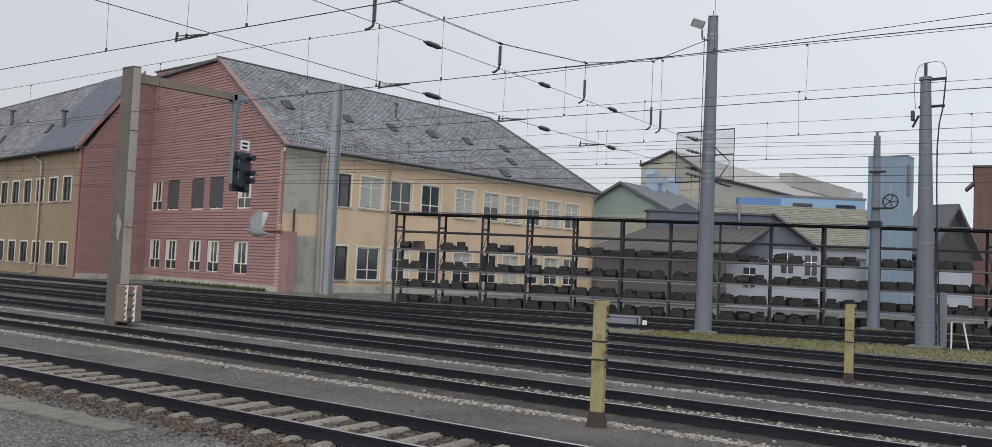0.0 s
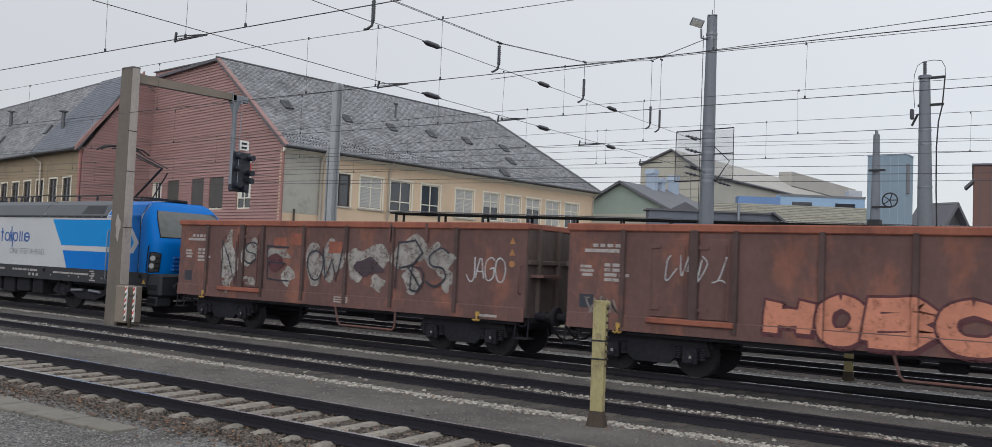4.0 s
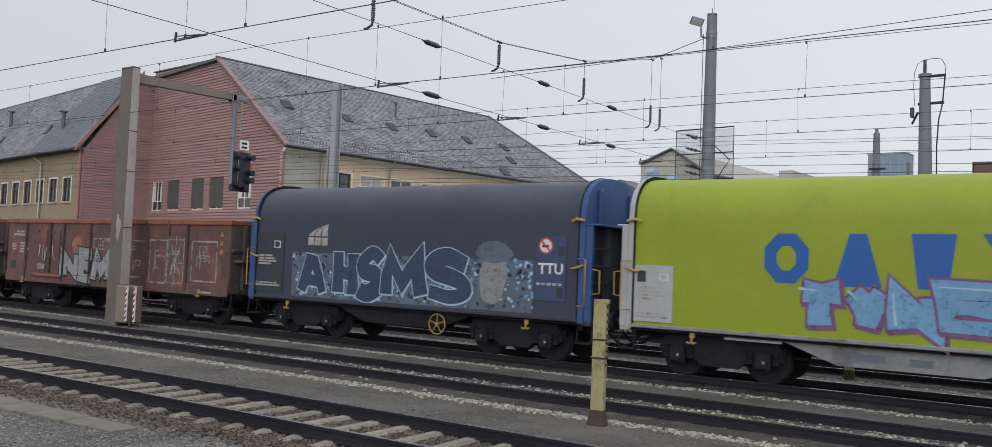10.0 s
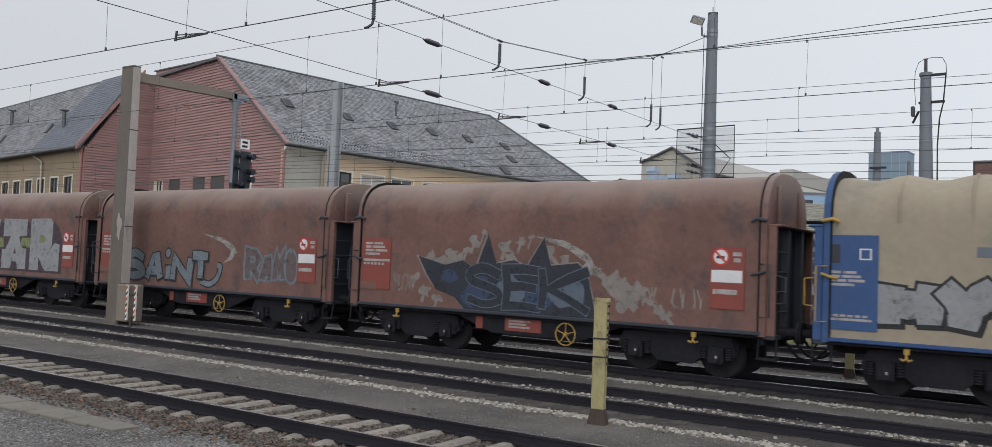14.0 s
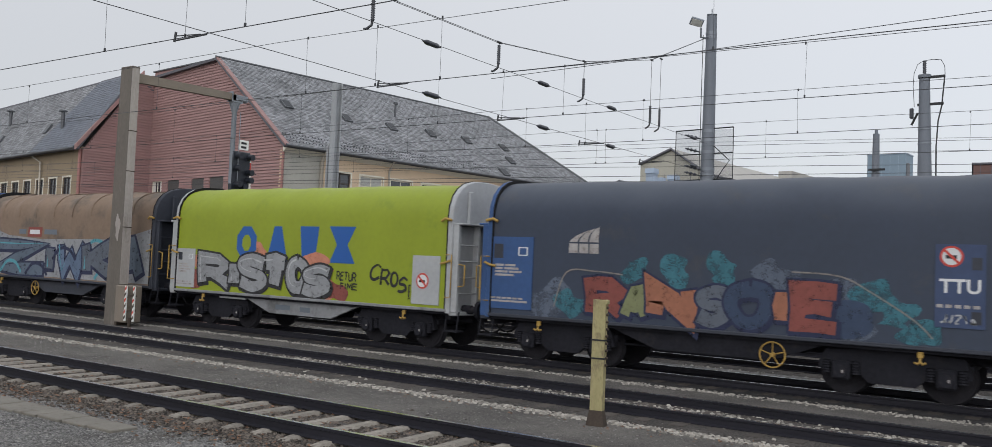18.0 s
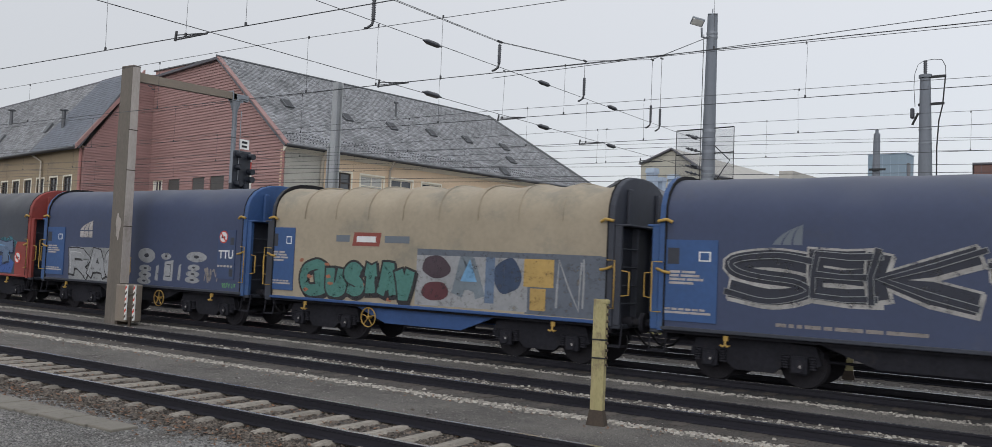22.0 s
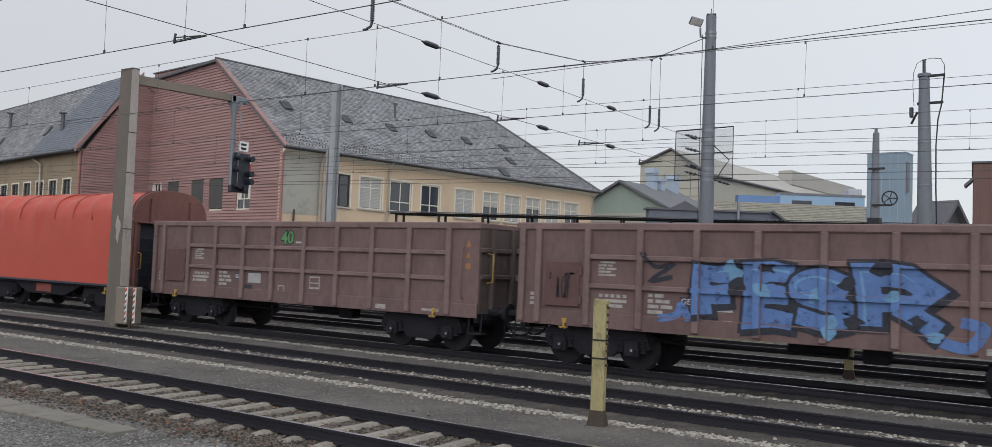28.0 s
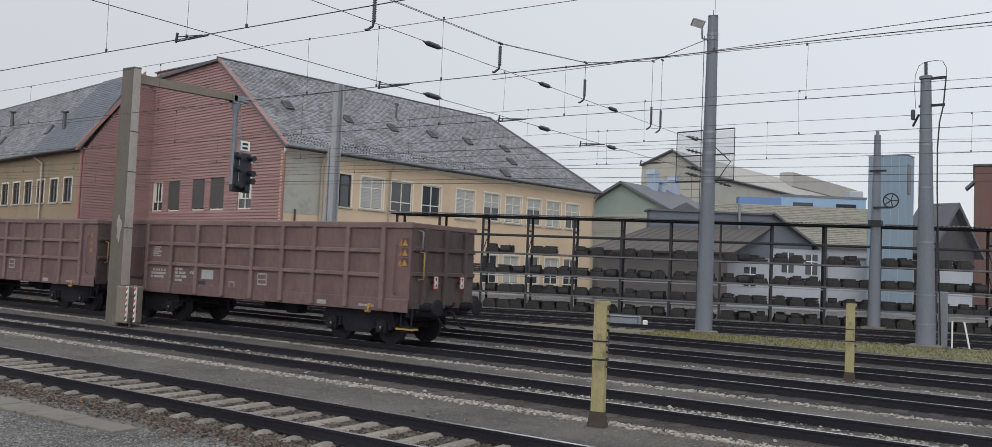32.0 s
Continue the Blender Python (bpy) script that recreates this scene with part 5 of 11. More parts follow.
part("arm", Build().sweep([[(dx, y, z + dz) for dx, dz in ((-0.1, -h), (0.1, -h), (0.1, h), (-0.1, h))][::-1] for y, z, h in ((0.14, 8.0, 0.15), (4.2, 8.1, 0.12))]), "olive_beam", sig, "olive steel box arm")
part("arm_flange", Build().box(-0.13, 0.13, 4.0, 4.04, 7.93, 8.28), "galvanised", sig)
part("arm_end", Build().box(-0.1, 0.1, 4.04, 4.75, 7.97, 8.2, 0.02), "galvanised", sig)
part("hanger", Build().box(-0.1, 0.1, 4.0, 4.5, 7.9, 7.97).tube([(0, 4.22, 7.92), (0, 4.22, 7.82), (0, 4.22, 7.52), (0, 4.22, 4.95)], 1, 10, radii=[0.19, 0.18, 0.085, 0.08]), "galvanised", sig, "hanging steel tube")
for dx in (-0.12, 0.12):
    part("ladder_rail", Build().tube([(dx, 4.42, 7.6), (dx, 4.42, 5.0)], 0.015, 6), "galvanised", sig)
head = part("signal_head", Build().box(-0.08, 0.08, 4.17, 5.02, 4.7, 6.16, 0.03), "signal_black", sig, "dark signal head with hooded lamps")
for y, z in ((4.4, 6.0), (4.92, 5.98), (4.4, 5.55), (4.92, 5.42), (4.4, 4.95), (4.92, 5.14), (4.66, 4.86)):
    part("lens_hood", Build().tube([(0.08, y, z), (0.34, y, z - 0.02)], 0.11, 10), "signal_black", head)
part("red_edge", Build().box(-0.05, 0.05, 5.02, 5.08, 5.45, 5.8), "red_paint", head, "red edge strip")
part("white_edge", Build().box(-0.05, 0.05, 5.02, 5.08, 5.8, 5.98), "white_paint", head, "white edge strip")
plate = part("number_plate", Build().box(0.09, 0.12, 4.42, 4.86, 6.22, 6.58), "white_paint", sig, "white plate with dark bars")
part("bars", Build().box(0.121, 0.126, 4.52, 4.76, 6.43, 6.51).box(0.121, 0.126, 4.52, 4.76, 6.28, 6.36), "black_metal", plate)
part("cabinet", Build().box(0.38, 0.98, -0.3, 0.25, 0.12, 1.28, 0.03), "olive_beam", sig, "brown-grey equipment cabinet at the foot")
part("cabinet_foot", Build().box(0.3, 0.42, -0.22, 0.2, 0.0, 0.14), "rusty_foot", sig)
for a in (0.98, 1.4):
    board = part("warning_board", Build().box(a, a + 0.085, -0.36, -0.32, 0.2, 1.28), "white_paint", sig, "red and white striped board")
    for k in range(6):
        part("stripe", Build().add([(a, -0.365, 0.22 + 0.18 * k), (a + 0.085, -0.365, 0.3 + 0.18 * k), (a + 0.085, -0.365, 0.39 + 0.18 * k), (a, -0.365, 0.31 + 0.18 * k)], [(0, 1, 2, 3)]), "red_paint" if k % 2 else "rusty_foot", board)
part("board_foot", Build().tube([(1.2, -0.3, 0.0), (1.2, -0.3, 0.3)], 0.05, 6).box(0.9, 1.5, -0.32, -0.29, 0.5, 0.56).box(0.9, 1.5, -0.32, -0.29, 0.95, 1.01), "rusty_foot", sig)

for x, y, h in ((-6.16, 12.12, 1.93), (-4.61, 22.07, 1.87)):
    yp = thing("yellow_post", "weathered yellow-painted steel post with a rusty foot", "post", "yellow posts", at=pose(x, y, GROUND, 0, 0, 8))
    part("channel", Build().prism([(-0.1, -0.05), (0.1, -0.05), (0.1, 0.07), (0.085, 0.07), (0.085, -0.035), (-0.085, -0.035), (-0.085, 0.07), (-0.1, 0.07)], 2, 0.2, h), "yellow_paint", yp)
    part("foot", Build().sweep([[(x_ * k, y_ * k, z) for x_, y_ in ((-0.1, -0.06), (0.1, -0.06), (0.1, 0.07), (-0.1, 0.07))] for z, k in ((-0.02, 1.5), (0.12, 1.25), (0.24, 1.04))]), "rusty_foot", yp, "rusty base flange")
    for z in (h - 0.62, h - 0.9):
        part("strap", Build().box(-0.108, 0.108, -0.06, 0.078, z - 0.012, z + 0.012), "black_metal", yp)
    for k in range(9):
        part("bolt", Build().tube([(0.1, 0.01, h - 0.12 - 0.11 * k), (0.135, 0.01, h - 0.12 - 0.11 * k)], 0.022, 6), "rusty_foot", yp)
    part("cap", Build().box(0.04, 0.13, -0.055, 0.06, h - 0.07, h - 0.005, 0.01), "yellow_paint", yp)
solid("marker_post", Build().box(-0.16, 0.16, -0.1, 0.1, 0, 2.15, 0.03), "galvanised", "pale grey square post beside a mast", "post", at=pose(-4.5, 37.6, GROUND))
solid("marker_post", Build().tube([(0, 0, 0), (0.0, 0, 1.05)], 0.032, 8), "white_paint", "thin white marker post in the grass", "post", "white marker posts", at=pose(-4.15, 37.4, GROUND))
solid("marker_post", Build().tube([(0, 0, 0), (-0.2, 0, 1.05)], 0.032, 8), "white_paint", "thin leaning white marker post in the grass", "post", "white marker posts", at=pose(-3.55, 37.4, GROUND))
cabn = thing("point_machine", "grey point machine box with a small white lamp", "point machine", at=pose(-16.9, 35.2, GROUND, 0, 0, 17))
part("box", Build().box(-1.0, 0.75, -0.25, 0.3, 0.0, 0.42, 0.03), "galvanised", cabn)
part("lid", Build().box(-1.04, 0.79, -0.29, 0.34, 0.42, 0.47, 0.02), "galvanised", cabn)
part("end_plate", Build().box(0.78, 0.88, -0.22, 0.26, 0.03, 0.45), "galvanised", cabn)
part("lamp", Build().box(0.95, 1.15, -0.1, 0.1, 0.1, 0.32, 0.03), "white_paint", cabn)
slab_t = thing("cable_duct", "row of pale concrete cable duct covers let into the gravel", "cable duct", kind="structure")
for k in range(11):
    x = -16.6 + 0.56 * k
    part("cover", Build().box(x, x + 0.545, 6.6 + 0.03 * max(0, k - 4), 7.18, GROUND - 0.02, GROUND + 0.035 + 0.004 * (k % 3), 0.012), "concrete_slab", slab_t)

# ---- overhead wires ----
def wire(b, pts, r):
    return b.tube(pts, r, 6)


DROPPERS = {9.07: [-14.9, -12.57, -11.06], 14.05: [-27.0, -20.5, -14.9, -12.77, -11.0], 18.79: [-14.72, -12.62, -10.78, -4.92], 23.38: [-19.6, -14.74, -12.6, -10.7, -6.28], 27.95: [-20.5, -14.6, -14.22, -8.5]}


def catenary(y, x0, x1, seed, contact=5.95, top=7.25, sag=0.0):
    q = random.Random(seed)
    t = thing("overhead_line", "contact wire and messenger wire with thin droppers over a track", "overhead wire", "overhead wires")
    part("contact_wire", wire(Build(), [(x0, y, contact), (x1, y, contact)], 0.0078), "wire", t, "dark contact wire")
    def mz(x):
        u = ((x + 13.0 + 65.0) % 65.0) / 65.0
        return top - sag * 4 * u * (1 - u)
    n = 60
    part("messenger_wire", wire(Build(), [(x0 + (x1 - x0) * i / n, y, mz(x0 + (x1 - x0) * i / n)) for i in range(n + 1)], 0.0062), "wire", t, "thin messenger wire")
    near = DROPPERS[y]
    far = [near[0] - q.uniform(5.0, 6.5) * (k + 1) for k in range(9)] + [near[-1] + 5.8 * (k + 1) for k in range(4)]
    for x in near + far:
        part("dropper", wire(Build(), [(x, y, contact), (x + q.uniform(-0.04, 0.04), y, mz(x))], 0.0036).box(x - 0.016, x + 0.016, y - 0.014, y + 0.014, contact, contact + 0.06).box(x - 0.014, x + 0.014, y - 0.012, y + 0.012, mz(x) - 0.05, mz(x) + 0.01), "wire", t)
    return t


catenary(9.07, -400, 320, 1, 5.8, 7.4, 0.25)
catenary(14.05, -400, 320, 2, 5.96, 7.3, 0.25)
catenary(18.79, -400, 320, 3, 6.0, 7.28, 0.2)
catenary(23.38, -400, 320, 4, 6.0, 7.25, 0.2)
catenary(27.95, -400, 320, 5, 6.0, 7.25, 0.2)
for i, (ya, yb, z) in enumerate(((31.5, 36.5, 6.2), (33.5, 41.0, 6.3), (36.0, 46.0, 7.4))):
    t = thing("overhead_line", "far overhead wire of the sidings", "overhead wire", "overhead wires")
    part("contact_wire", wire(Build(), [(-150, ya - 4, z), (-40, ya, z), (-13, (ya + yb) / 2, z), (30, yb + 2, z)], 0.011), "wire", t)
    part("messenger_wire", wire(Build(), [(-150, ya - 4, z + 1.2), (-40, ya, z + 0.9), (-13, (ya + yb) / 2, z + 1.2), (30, yb + 2, z + 1.0)], 0.008), "wire", t)


t = thing("overhead_line", "rising end of a messenger wire", "overhead wire", "overhead wires")
part("messenger_wire", wire(Build(), [(-13.0, 18.79, 7.1), (-7.0, 18.79, 7.25), (-1.5, 18.79, 7.43), (40.0, 18.79, 8.8)], 0.0075), "wire", t)


def rod_insulator(b, p, q, n, r):
    p, q = Vector(p), Vector(q)
    m = 4 * n
    return b.tube([p.lerp(q, i / m) for i in range(m + 1)], 1, 8, radii=[r if i % 4 in (1, 2) else r * 0.55 for i in range(m + 1)])


span = thing("cross_span", "cross-span wires with insulators hung between the masts across all tracks", "overhead wire")
part("upper_wire", wire(Build(), [(-13, 2.0, 7.3), (-13, 16, 7.44), (-13, 34.7, 7.6)], 0.0078), "wire", span)
part("lower_wire", wire(Build(), [(-13, 2.0, 6.05), (-13, 16, 6.18), (-13, 34.7, 6.4)], 0.0078), "wire", span)
for dx in (-0.03, 0.03):
    part("head_wire", wire(Build(), [(-13 + dx, 2.0, 10.2), (-13 + dx, 9.3, 8.6), (-13 + dx, 14.2, 8.07), (-13 + dx, 19.1, 8.14), (-13 + dx, 23.87, 8.67), (-13 + dx, 28.9, 9.83), (-13 + dx, 34.7, 12.1)], 0.0078), "wire", span, "twin head-span wire")
for y, z in ((16.23, 7.42), (21.47, 7.49), (25.88, 7.55), (33.2, 7.62), (16.31, 6.2), (21.54, 6.23), (25.89, 6.28), (33.3, 6.5), (11.4, 7.38)):
    part("insulator", Build().tube([(-13, y - 0.36 + 0.04 * k, z) for k in range(19)], 1, 8, radii=[0.018, 0.02, 0.035, 0.05] + [0.068 if k % 2 else 0.06 for k in range(11)] + [0.05, 0.035, 0.02, 0.018]), "insulator", span, "dark strung insulator")
for y, top, hi, lo in ((14.12, 8.06, 7.95, 7.44), (19.1, 8.14, 8.07, 7.55), (23.88, 8.67, 8.14, 7.6), (28.95, 9.83, 8.17, 7.55), (29.78, 10.06, 8.19, 7.56)):
    part("hanger", wire(Build(), [(-13, y, top + 0.02), (-13, y, hi)], 0.008).box(-13.02, -12.98, y - 0.1, y + 0.1, top - 0.02, top + 0.03), "wire", span)
    part("hanging_insulator", Build().tube([(-13, y, hi - (hi - lo) * k / 20) for k in range(21)], 1, 8, radii=[0.055 if k % 2 else 0.03 for k in range(21)]), "insulator", span, "ribbed hanging insulator")
    part("clip", Build().tube([(-13, y, lo + 0.01), (-13.02, y - 0.01, lo - 0.1), (-13.08, y - 0.1, lo - 0.19), (-13.1, y - 0.16, lo - 0.21)], 0.03, 6), "wire", span)
for y, x, cz_ in ((9.07, -12.85, 5.8), (14.05, -12.7, 5.96), (18.79, -12.75, 6.0), (23.38, -12.82, 6.0), (27.95, -12.9, 6.0)):
    part("steady_arm", Build().tube([(x, y, cz_ - 0.03), (x + 0.85, y, cz_ - 0.015)], 0.014, 6).tube([(x + 0.03, y, cz_ + 0.05), (x + 0.7, y, cz_ + 0.005)], 0.01, 6).tube([(x, y, cz_ - 0.05), (x + 0.03, y, cz_ + 0.12)], 0.022, 6), "wire", span, "steady arm at the contact wire")


# ---- the freight train: how far it has come ----
def train_front(t):
    """Where the first wagon's body begins, along the track."""
    return 21.108 - 11.2279 * t + 0.0060005 * t ** 2 + 0.00027961 * t ** 3 - 8.8638e-06 * t ** 4


TRACK = TRACK_Y[2]
vehicles = []   # thing, centre behind the first wagon's beginning, wheelsets
mat("lamp_glass", (0.22, 0.23, 0.24), 0.2, var=0.1, scale=4, fine=20, bump=0.0, spec=0.8)
mat("loco_blue", (0.0, 0.142, 0.50), 0.42, spec=0.12, var=0.05, scale=0.6, fine=9, bump=0.02)
mat("loco_light_blue", (0.003, 0.215, 0.56), 0.42, spec=0.12, var=0.05, scale=0.6, fine=9, bump=0.02)
mat("loco_white", (0.44, 0.455, 0.475), 0.45, spec=0.35, var=0.06, scale=0.6, fine=9, bump=0.02, second=(0.50, 0.51, 0.53), amount=0.35)
mat("loco_grey", (0.026, 0.028, 0.034), 0.55, spec=0.25, var=0.12, scale=0.8, fine=12, bump=0.05)
mat("loco_roof", (0.072, 0.078, 0.088), 0.55, var=0.12, scale=0.8, fine=12, bump=0.05)
mat("flag_blue", (0.06, 0.06, 0.42), 0.5, var=0.05, scale=1, fine=10, bump=0.0)
mat("panel_navy", (0.033, 0.054, 0.12), 0.6, var=0.15, scale=1, fine=10, bump=0.05)
mat("logo_blue", (0.01, 0.085, 0.32), 0.45, var=0.05, scale=1, fine=10, bump=0.0)
mat("text_grey", (0.12, 0.14, 0.17), 0.6, var=0.05, scale=1, fine=10, bump=0.0)
mat("windscreen", (0.075, 0.08, 0.078), 0.12, var=0.25, scale=1, fine=6, bump=0.0, spec=0.7)
mat("tarp_navy", (0.029, 0.040, 0.066), 0.62, var=0.14, scale=0.5, fine=7, bump=0.12, second=(0.045, 0.049, 0.062), amount=0.35, upper_tint=((0.075, 0.085, 0.105), 3.5, 4.4))
mat("tarp_blue", (0.0345, 0.0483, 0.1012), 0.6, var=0.14, scale=0.5, fine=7, bump=0.12, second=(0.040, 0.050, 0.09), amount=0.35, upper_tint=((0.085, 0.09, 0.11), 3.6, 4.5))
mat("tarp_grey", (0.045, 0.051, 0.066), 0.7, var=0.16, scale=0.5, fine=7, bump=0.15, second=(0.064, 0.071, 0.086), amount=0.4, upper_tint=((0.11, 0.11, 0.115), 3.3, 4.4))
mat("tarp_lime", (0.235, 0.29, 0.012), 0.55, var=0.1, scale=0.6, fine=7, bump=0.08, second=(0.195, 0.25, 0.014), amount=0.35)
mat("tarp_brown", (0.150, 0.078, 0.064), 0.75, var=0.32, scale=0.6, fine=8, bump=0.18, second=(0.085, 0.055, 0.052), amount=0.5, upper_tint=((0.27, 0.215, 0.185), 3.45, 4.25))
mat("tarp_tan", (0.30, 0.255, 0.19), 0.75, var=0.14, scale=0.5, fine=8, bump=0.15, second=(0.235, 0.21, 0.165), amount=0.5)
mat("tarp_dirty_tan", (0.20, 0.14, 0.10), 0.8, var=0.18, scale=0.5, fine=8, bump=0.2, second=(0.12, 0.095, 0.075), amount=0.5)
mat("tarp_orange", (0.42, 0.065, 0.042), 0.55, var=0.1, scale=0.6, fine=7, bump=0.15, second=(0.38, 0.07, 0.048), amount=0.35)
mat("hood_brown", (0.070, 0.053, 0.050), 0.75, var=0.2, scale=0.6, fine=9, bump=0.15, second=(0.050, 0.040, 0.040), amount=0.5)
mat("end_blue", (0.026, 0.072, 0.195), 0.6, var=0.2, scale=0.7, fine=9, bump=0.1, second=(0.045, 0.085, 0.17), amount=0.35)
mat("end_dark", (0.028, 0.032, 0.045), 0.65, var=0.25, scale=0.7, fine=9, bump=0.12)
mat("end_white", (0.36, 0.37, 0.38), 0.7, var=0.15, scale=0.7, fine=9, bump=0.1, second=(0.33, 0.33, 0.33), amount=0.4)
mat("end_red", (0.215, 0.036, 0.030), 0.65, var=0.2, scale=0.7, fine=9, bump=0.1, second=(0.14, 0.03, 0.026), amount=0.4)
mat("frame_blue", (0.022, 0.062, 0.18), 0.65, var=0.2, scale=0.7, fine=9, bump=0.1)
mat("sign_red", (0.21, 0.05, 0.04), 0.7, var=0.12, scale=2, fine=15, bump=0.05)
mat("sign_white", (0.60, 0.61, 0.62), 0.65, var=0.08, scale=2, fine=15, bump=0.05)
mat("rubber", (0.013, 0.013, 0.015), 0.8, spec=0.2, var=0.2, scale=3, fine=20, bump=0.1)


MESHES = {}


def shared(key, make):
    if key not in MESHES:
        MESHES[key] = make()
    return MESHES[key]


def wheelset_mesh(r, spokes=False):
    b = Build()
    b.tube([(0, -0.72, 0), (0, 0.72, 0)], 0.085, 12)
    for s in (-1, 1):
        b.tube([(0, s * 0.685, 0), (0, s * 0.70, 0), (0, s * 0.705, 0), (0, s * 0.82, 0)], 1, 28, radii=[r + 0.028, r + 0.028, r, r - 0.004])
        b.tube([(0, s * 0.82, 0), (0, s * 0.835, 0)], r * 0.86, 28)
        b.tube([(0, s * 0.835, 0), (0, s * 0.90, 0)], 0.15, 14)
        for k in range(6):
            a = k * math.pi / 3
            b.tube([(math.cos(a) * r * 0.6, s * 0.836, math.sin(a) * r * 0.6), (math.cos(a) * r * 0.6, s * 0.846, math.sin(a) * r * 0.6)], 0.06, 8)
    return b.mesh("wheelset")


def bogie(owner, x, base=1.8, r=0.46):
    """A freight bogie: two side frames with axle boxes and springs, a bolster, two turning wheelsets."""
    def frame_mesh():
        b = Build()
        h = base / 2
        for y in (-1.06, 1.06):
            b.prism([(-h - 0.42, 0.62), (-h - 0.30, 0.86), (-0.42, 0.90), (0.42, 0.90), (h + 0.30, 0.86), (h + 0.42, 0.5), (h + 0.2, 0.42), (h - 0.25, 0.5), (0.4, 0.27), (-0.4, 0.27), (-h + 0.25, 0.5), (-h - 0.2, 0.42), (-h - 0.42, 0.5)], 1, y - 0.07, y + 0.07)
        b.box(-0.3, 0.3, -1.0, 1.0, 0.55, 0.80, 0.03)
        b.box(-h - 0.42, -h - 0.34, -1.0, 1.0, 0.62, 0.74).box(h + 0.34, h + 0.42, -1.0, 1.0, 0.62, 0.74)
        return b.mesh("bogie")
    bg = part("bogie", shared(("bogie", base), frame_mesh), "under_black", owner, "black cast bogie frame")
    bg.location = (x, 0, 0)

    def box_mesh():
        b = Build().box(-0.17, 0.17, -0.1, 0.1, -0.17, 0.19, 0.04)
        b.tube([(0, -0.1, 0), (0, -0.15, 0)], 0.12, 12)
        return b.mesh("axle_box")

    def spring_mesh():
        return Build().tube([(0, 0, 0.0125 * k) for k in range(21)], 1, 10, radii=[0.085 if k % 4 < 2 else 0.06 for k in range(21)]).mesh("spring")
    out = []
    for s in (-1, 1):
        w = part("wheelset", shared(("wheelset", r), lambda: wheelset_mesh(r)), "wheel_steel", bg, "dark steel wheelset")
        w.location = (s * base / 2, 0, r)
        out.append(w)
        for y in (-1.06, 1.06):
            ab = part("axle_box", shared("axle_box", box_mesh), "under_black", bg)
            ab.location = (s * base / 2, y * 1.08, r)
            if y > 0:
                ab.rotation_euler = (0, 0, math.pi)
            for d in (-0.26, 0.26):
                sp = part("spring", shared("spring", spring_mesh), "under_black", bg)
                sp.location = (s * base / 2 + d, y * 1.07, r - 0.05)
            if y < 0:
                mk = part("paint_mark", shared("paint_mark", lambda: Build().box(-0.018, 0.018, -0.003, 0, -0.025, 0.03).mesh("paint_mark")), "stencil_white", bg)
                mk.location = (s * base / 2 + 0.05, y * 1.08 - 0.152, r)
    return out


def buffers(owner, x, sgn, z=1.05, colour="under_black"):
    def make():
        b = Build()
        b.box(0.0, 0.05, -0.2, 0.2, -0.2, 0.2, 0.01)
        b.tube([(0.05, 0, 0), (0.34, 0, 0)], 0.115, 14).tube([(0.34, 0, 0), (0.55, 0, 0)], 0.085, 14)
        b.tube([(0.55, 0, 0), (0.585, 0, 0), (0.60, 0, 0)], 1, 20, radii=[0.225, 0.225, 0.19])
        return b.mesh("buffer")
    for y in (-0.875, 0.875):
        o = part("buffer", shared("buffer", make), colour, owner, "round steel buffer")
        o.location, o.rotation_euler = (x, y, z), (0, 0, 0 if sgn > 0 else math.pi)
    def hook():
        b = Build().tube([(0, 0, 0), (0.3, 0, 0), (0.42, 0, 0.04), (0.45, 0, 0.12)], 0.04, 8)
        for k in range(3):
            c = 0.36 + 0.07 * k
            b.tube([(c - 0.03, -0.05, -0.02 - 0.1 * k), (c + 0.04, -0.05, -0.12 - 0.1 * k), (c + 0.04, 0.05, -0.12 - 0.1 * k), (c - 0.03, 0.05, -0.02 - 0.1 * k)], 0.018, 6)
        return b.mesh("coupling")
    o = part("coupling", shared("coupling", hook), "under_black", owner, "screw coupling")
    o.location, o.rotation_euler = (x, 0, z), (0, 0, 0 if sgn > 0 else math.pi)
    def hose():
        return Build().tube([(0, 0, 0), (0.12, 0, -0.02), (0.26, 0, -0.22), (0.42, 0, -0.38), (0.58, 0, -0.42)], 0.028, 8).mesh("brake_hose")
    for y in (-0.35, 0.35):
        o = part("brake_hose", shared("hose", hose), "rubber", owner, "black brake hose")
        o.location, o.rotation_euler = (x, y, z - 0.15), (0, 0, 0 if sgn > 0 else math.pi)


def plate(owner, name, poly, y, material, label="", depth=0.004):
    """A thin painted panel or decal on the side that faces -y: poly in (along, up)."""
    return part(name, Build().prism(poly, 1, y - depth, y), material, owner, label)


def rect(x0, x1, z0, z1):
    return [(x0, z0), (x1, z0), (x1, z1), (x0, z1)]


def print_bars(owner, x0, z0, rows, y, material="stencil_white", height=0.075, name="stencil"):
    """Unreadable or withheld writing, as plain bars: rows of (start, [lengths]) from the top."""
    b = Build()
    for k, (dx, widths) in enumerate(rows):
        x = x0 + dx
        z = z0 - k * height * 1.55
        for w in widths:
            b.prism(rect(x, x + w, z - height, z), 1, y - 0.003, y)
            x += w + height * 0.75
    return part(name, b, material, owner, "stencilled markings as bars", kind="stuff")


def text_part(owner, words, x, z, size, y, material, label="", bold=0.0, name="lettering", shear=0.0, spacing=1.0):
    vs, fs = lettering(words, size, bold, shear, spacing)
    return part(name, Build().add([(x + u, y, z + v) for u, v in vs], fs), material, owner, label)


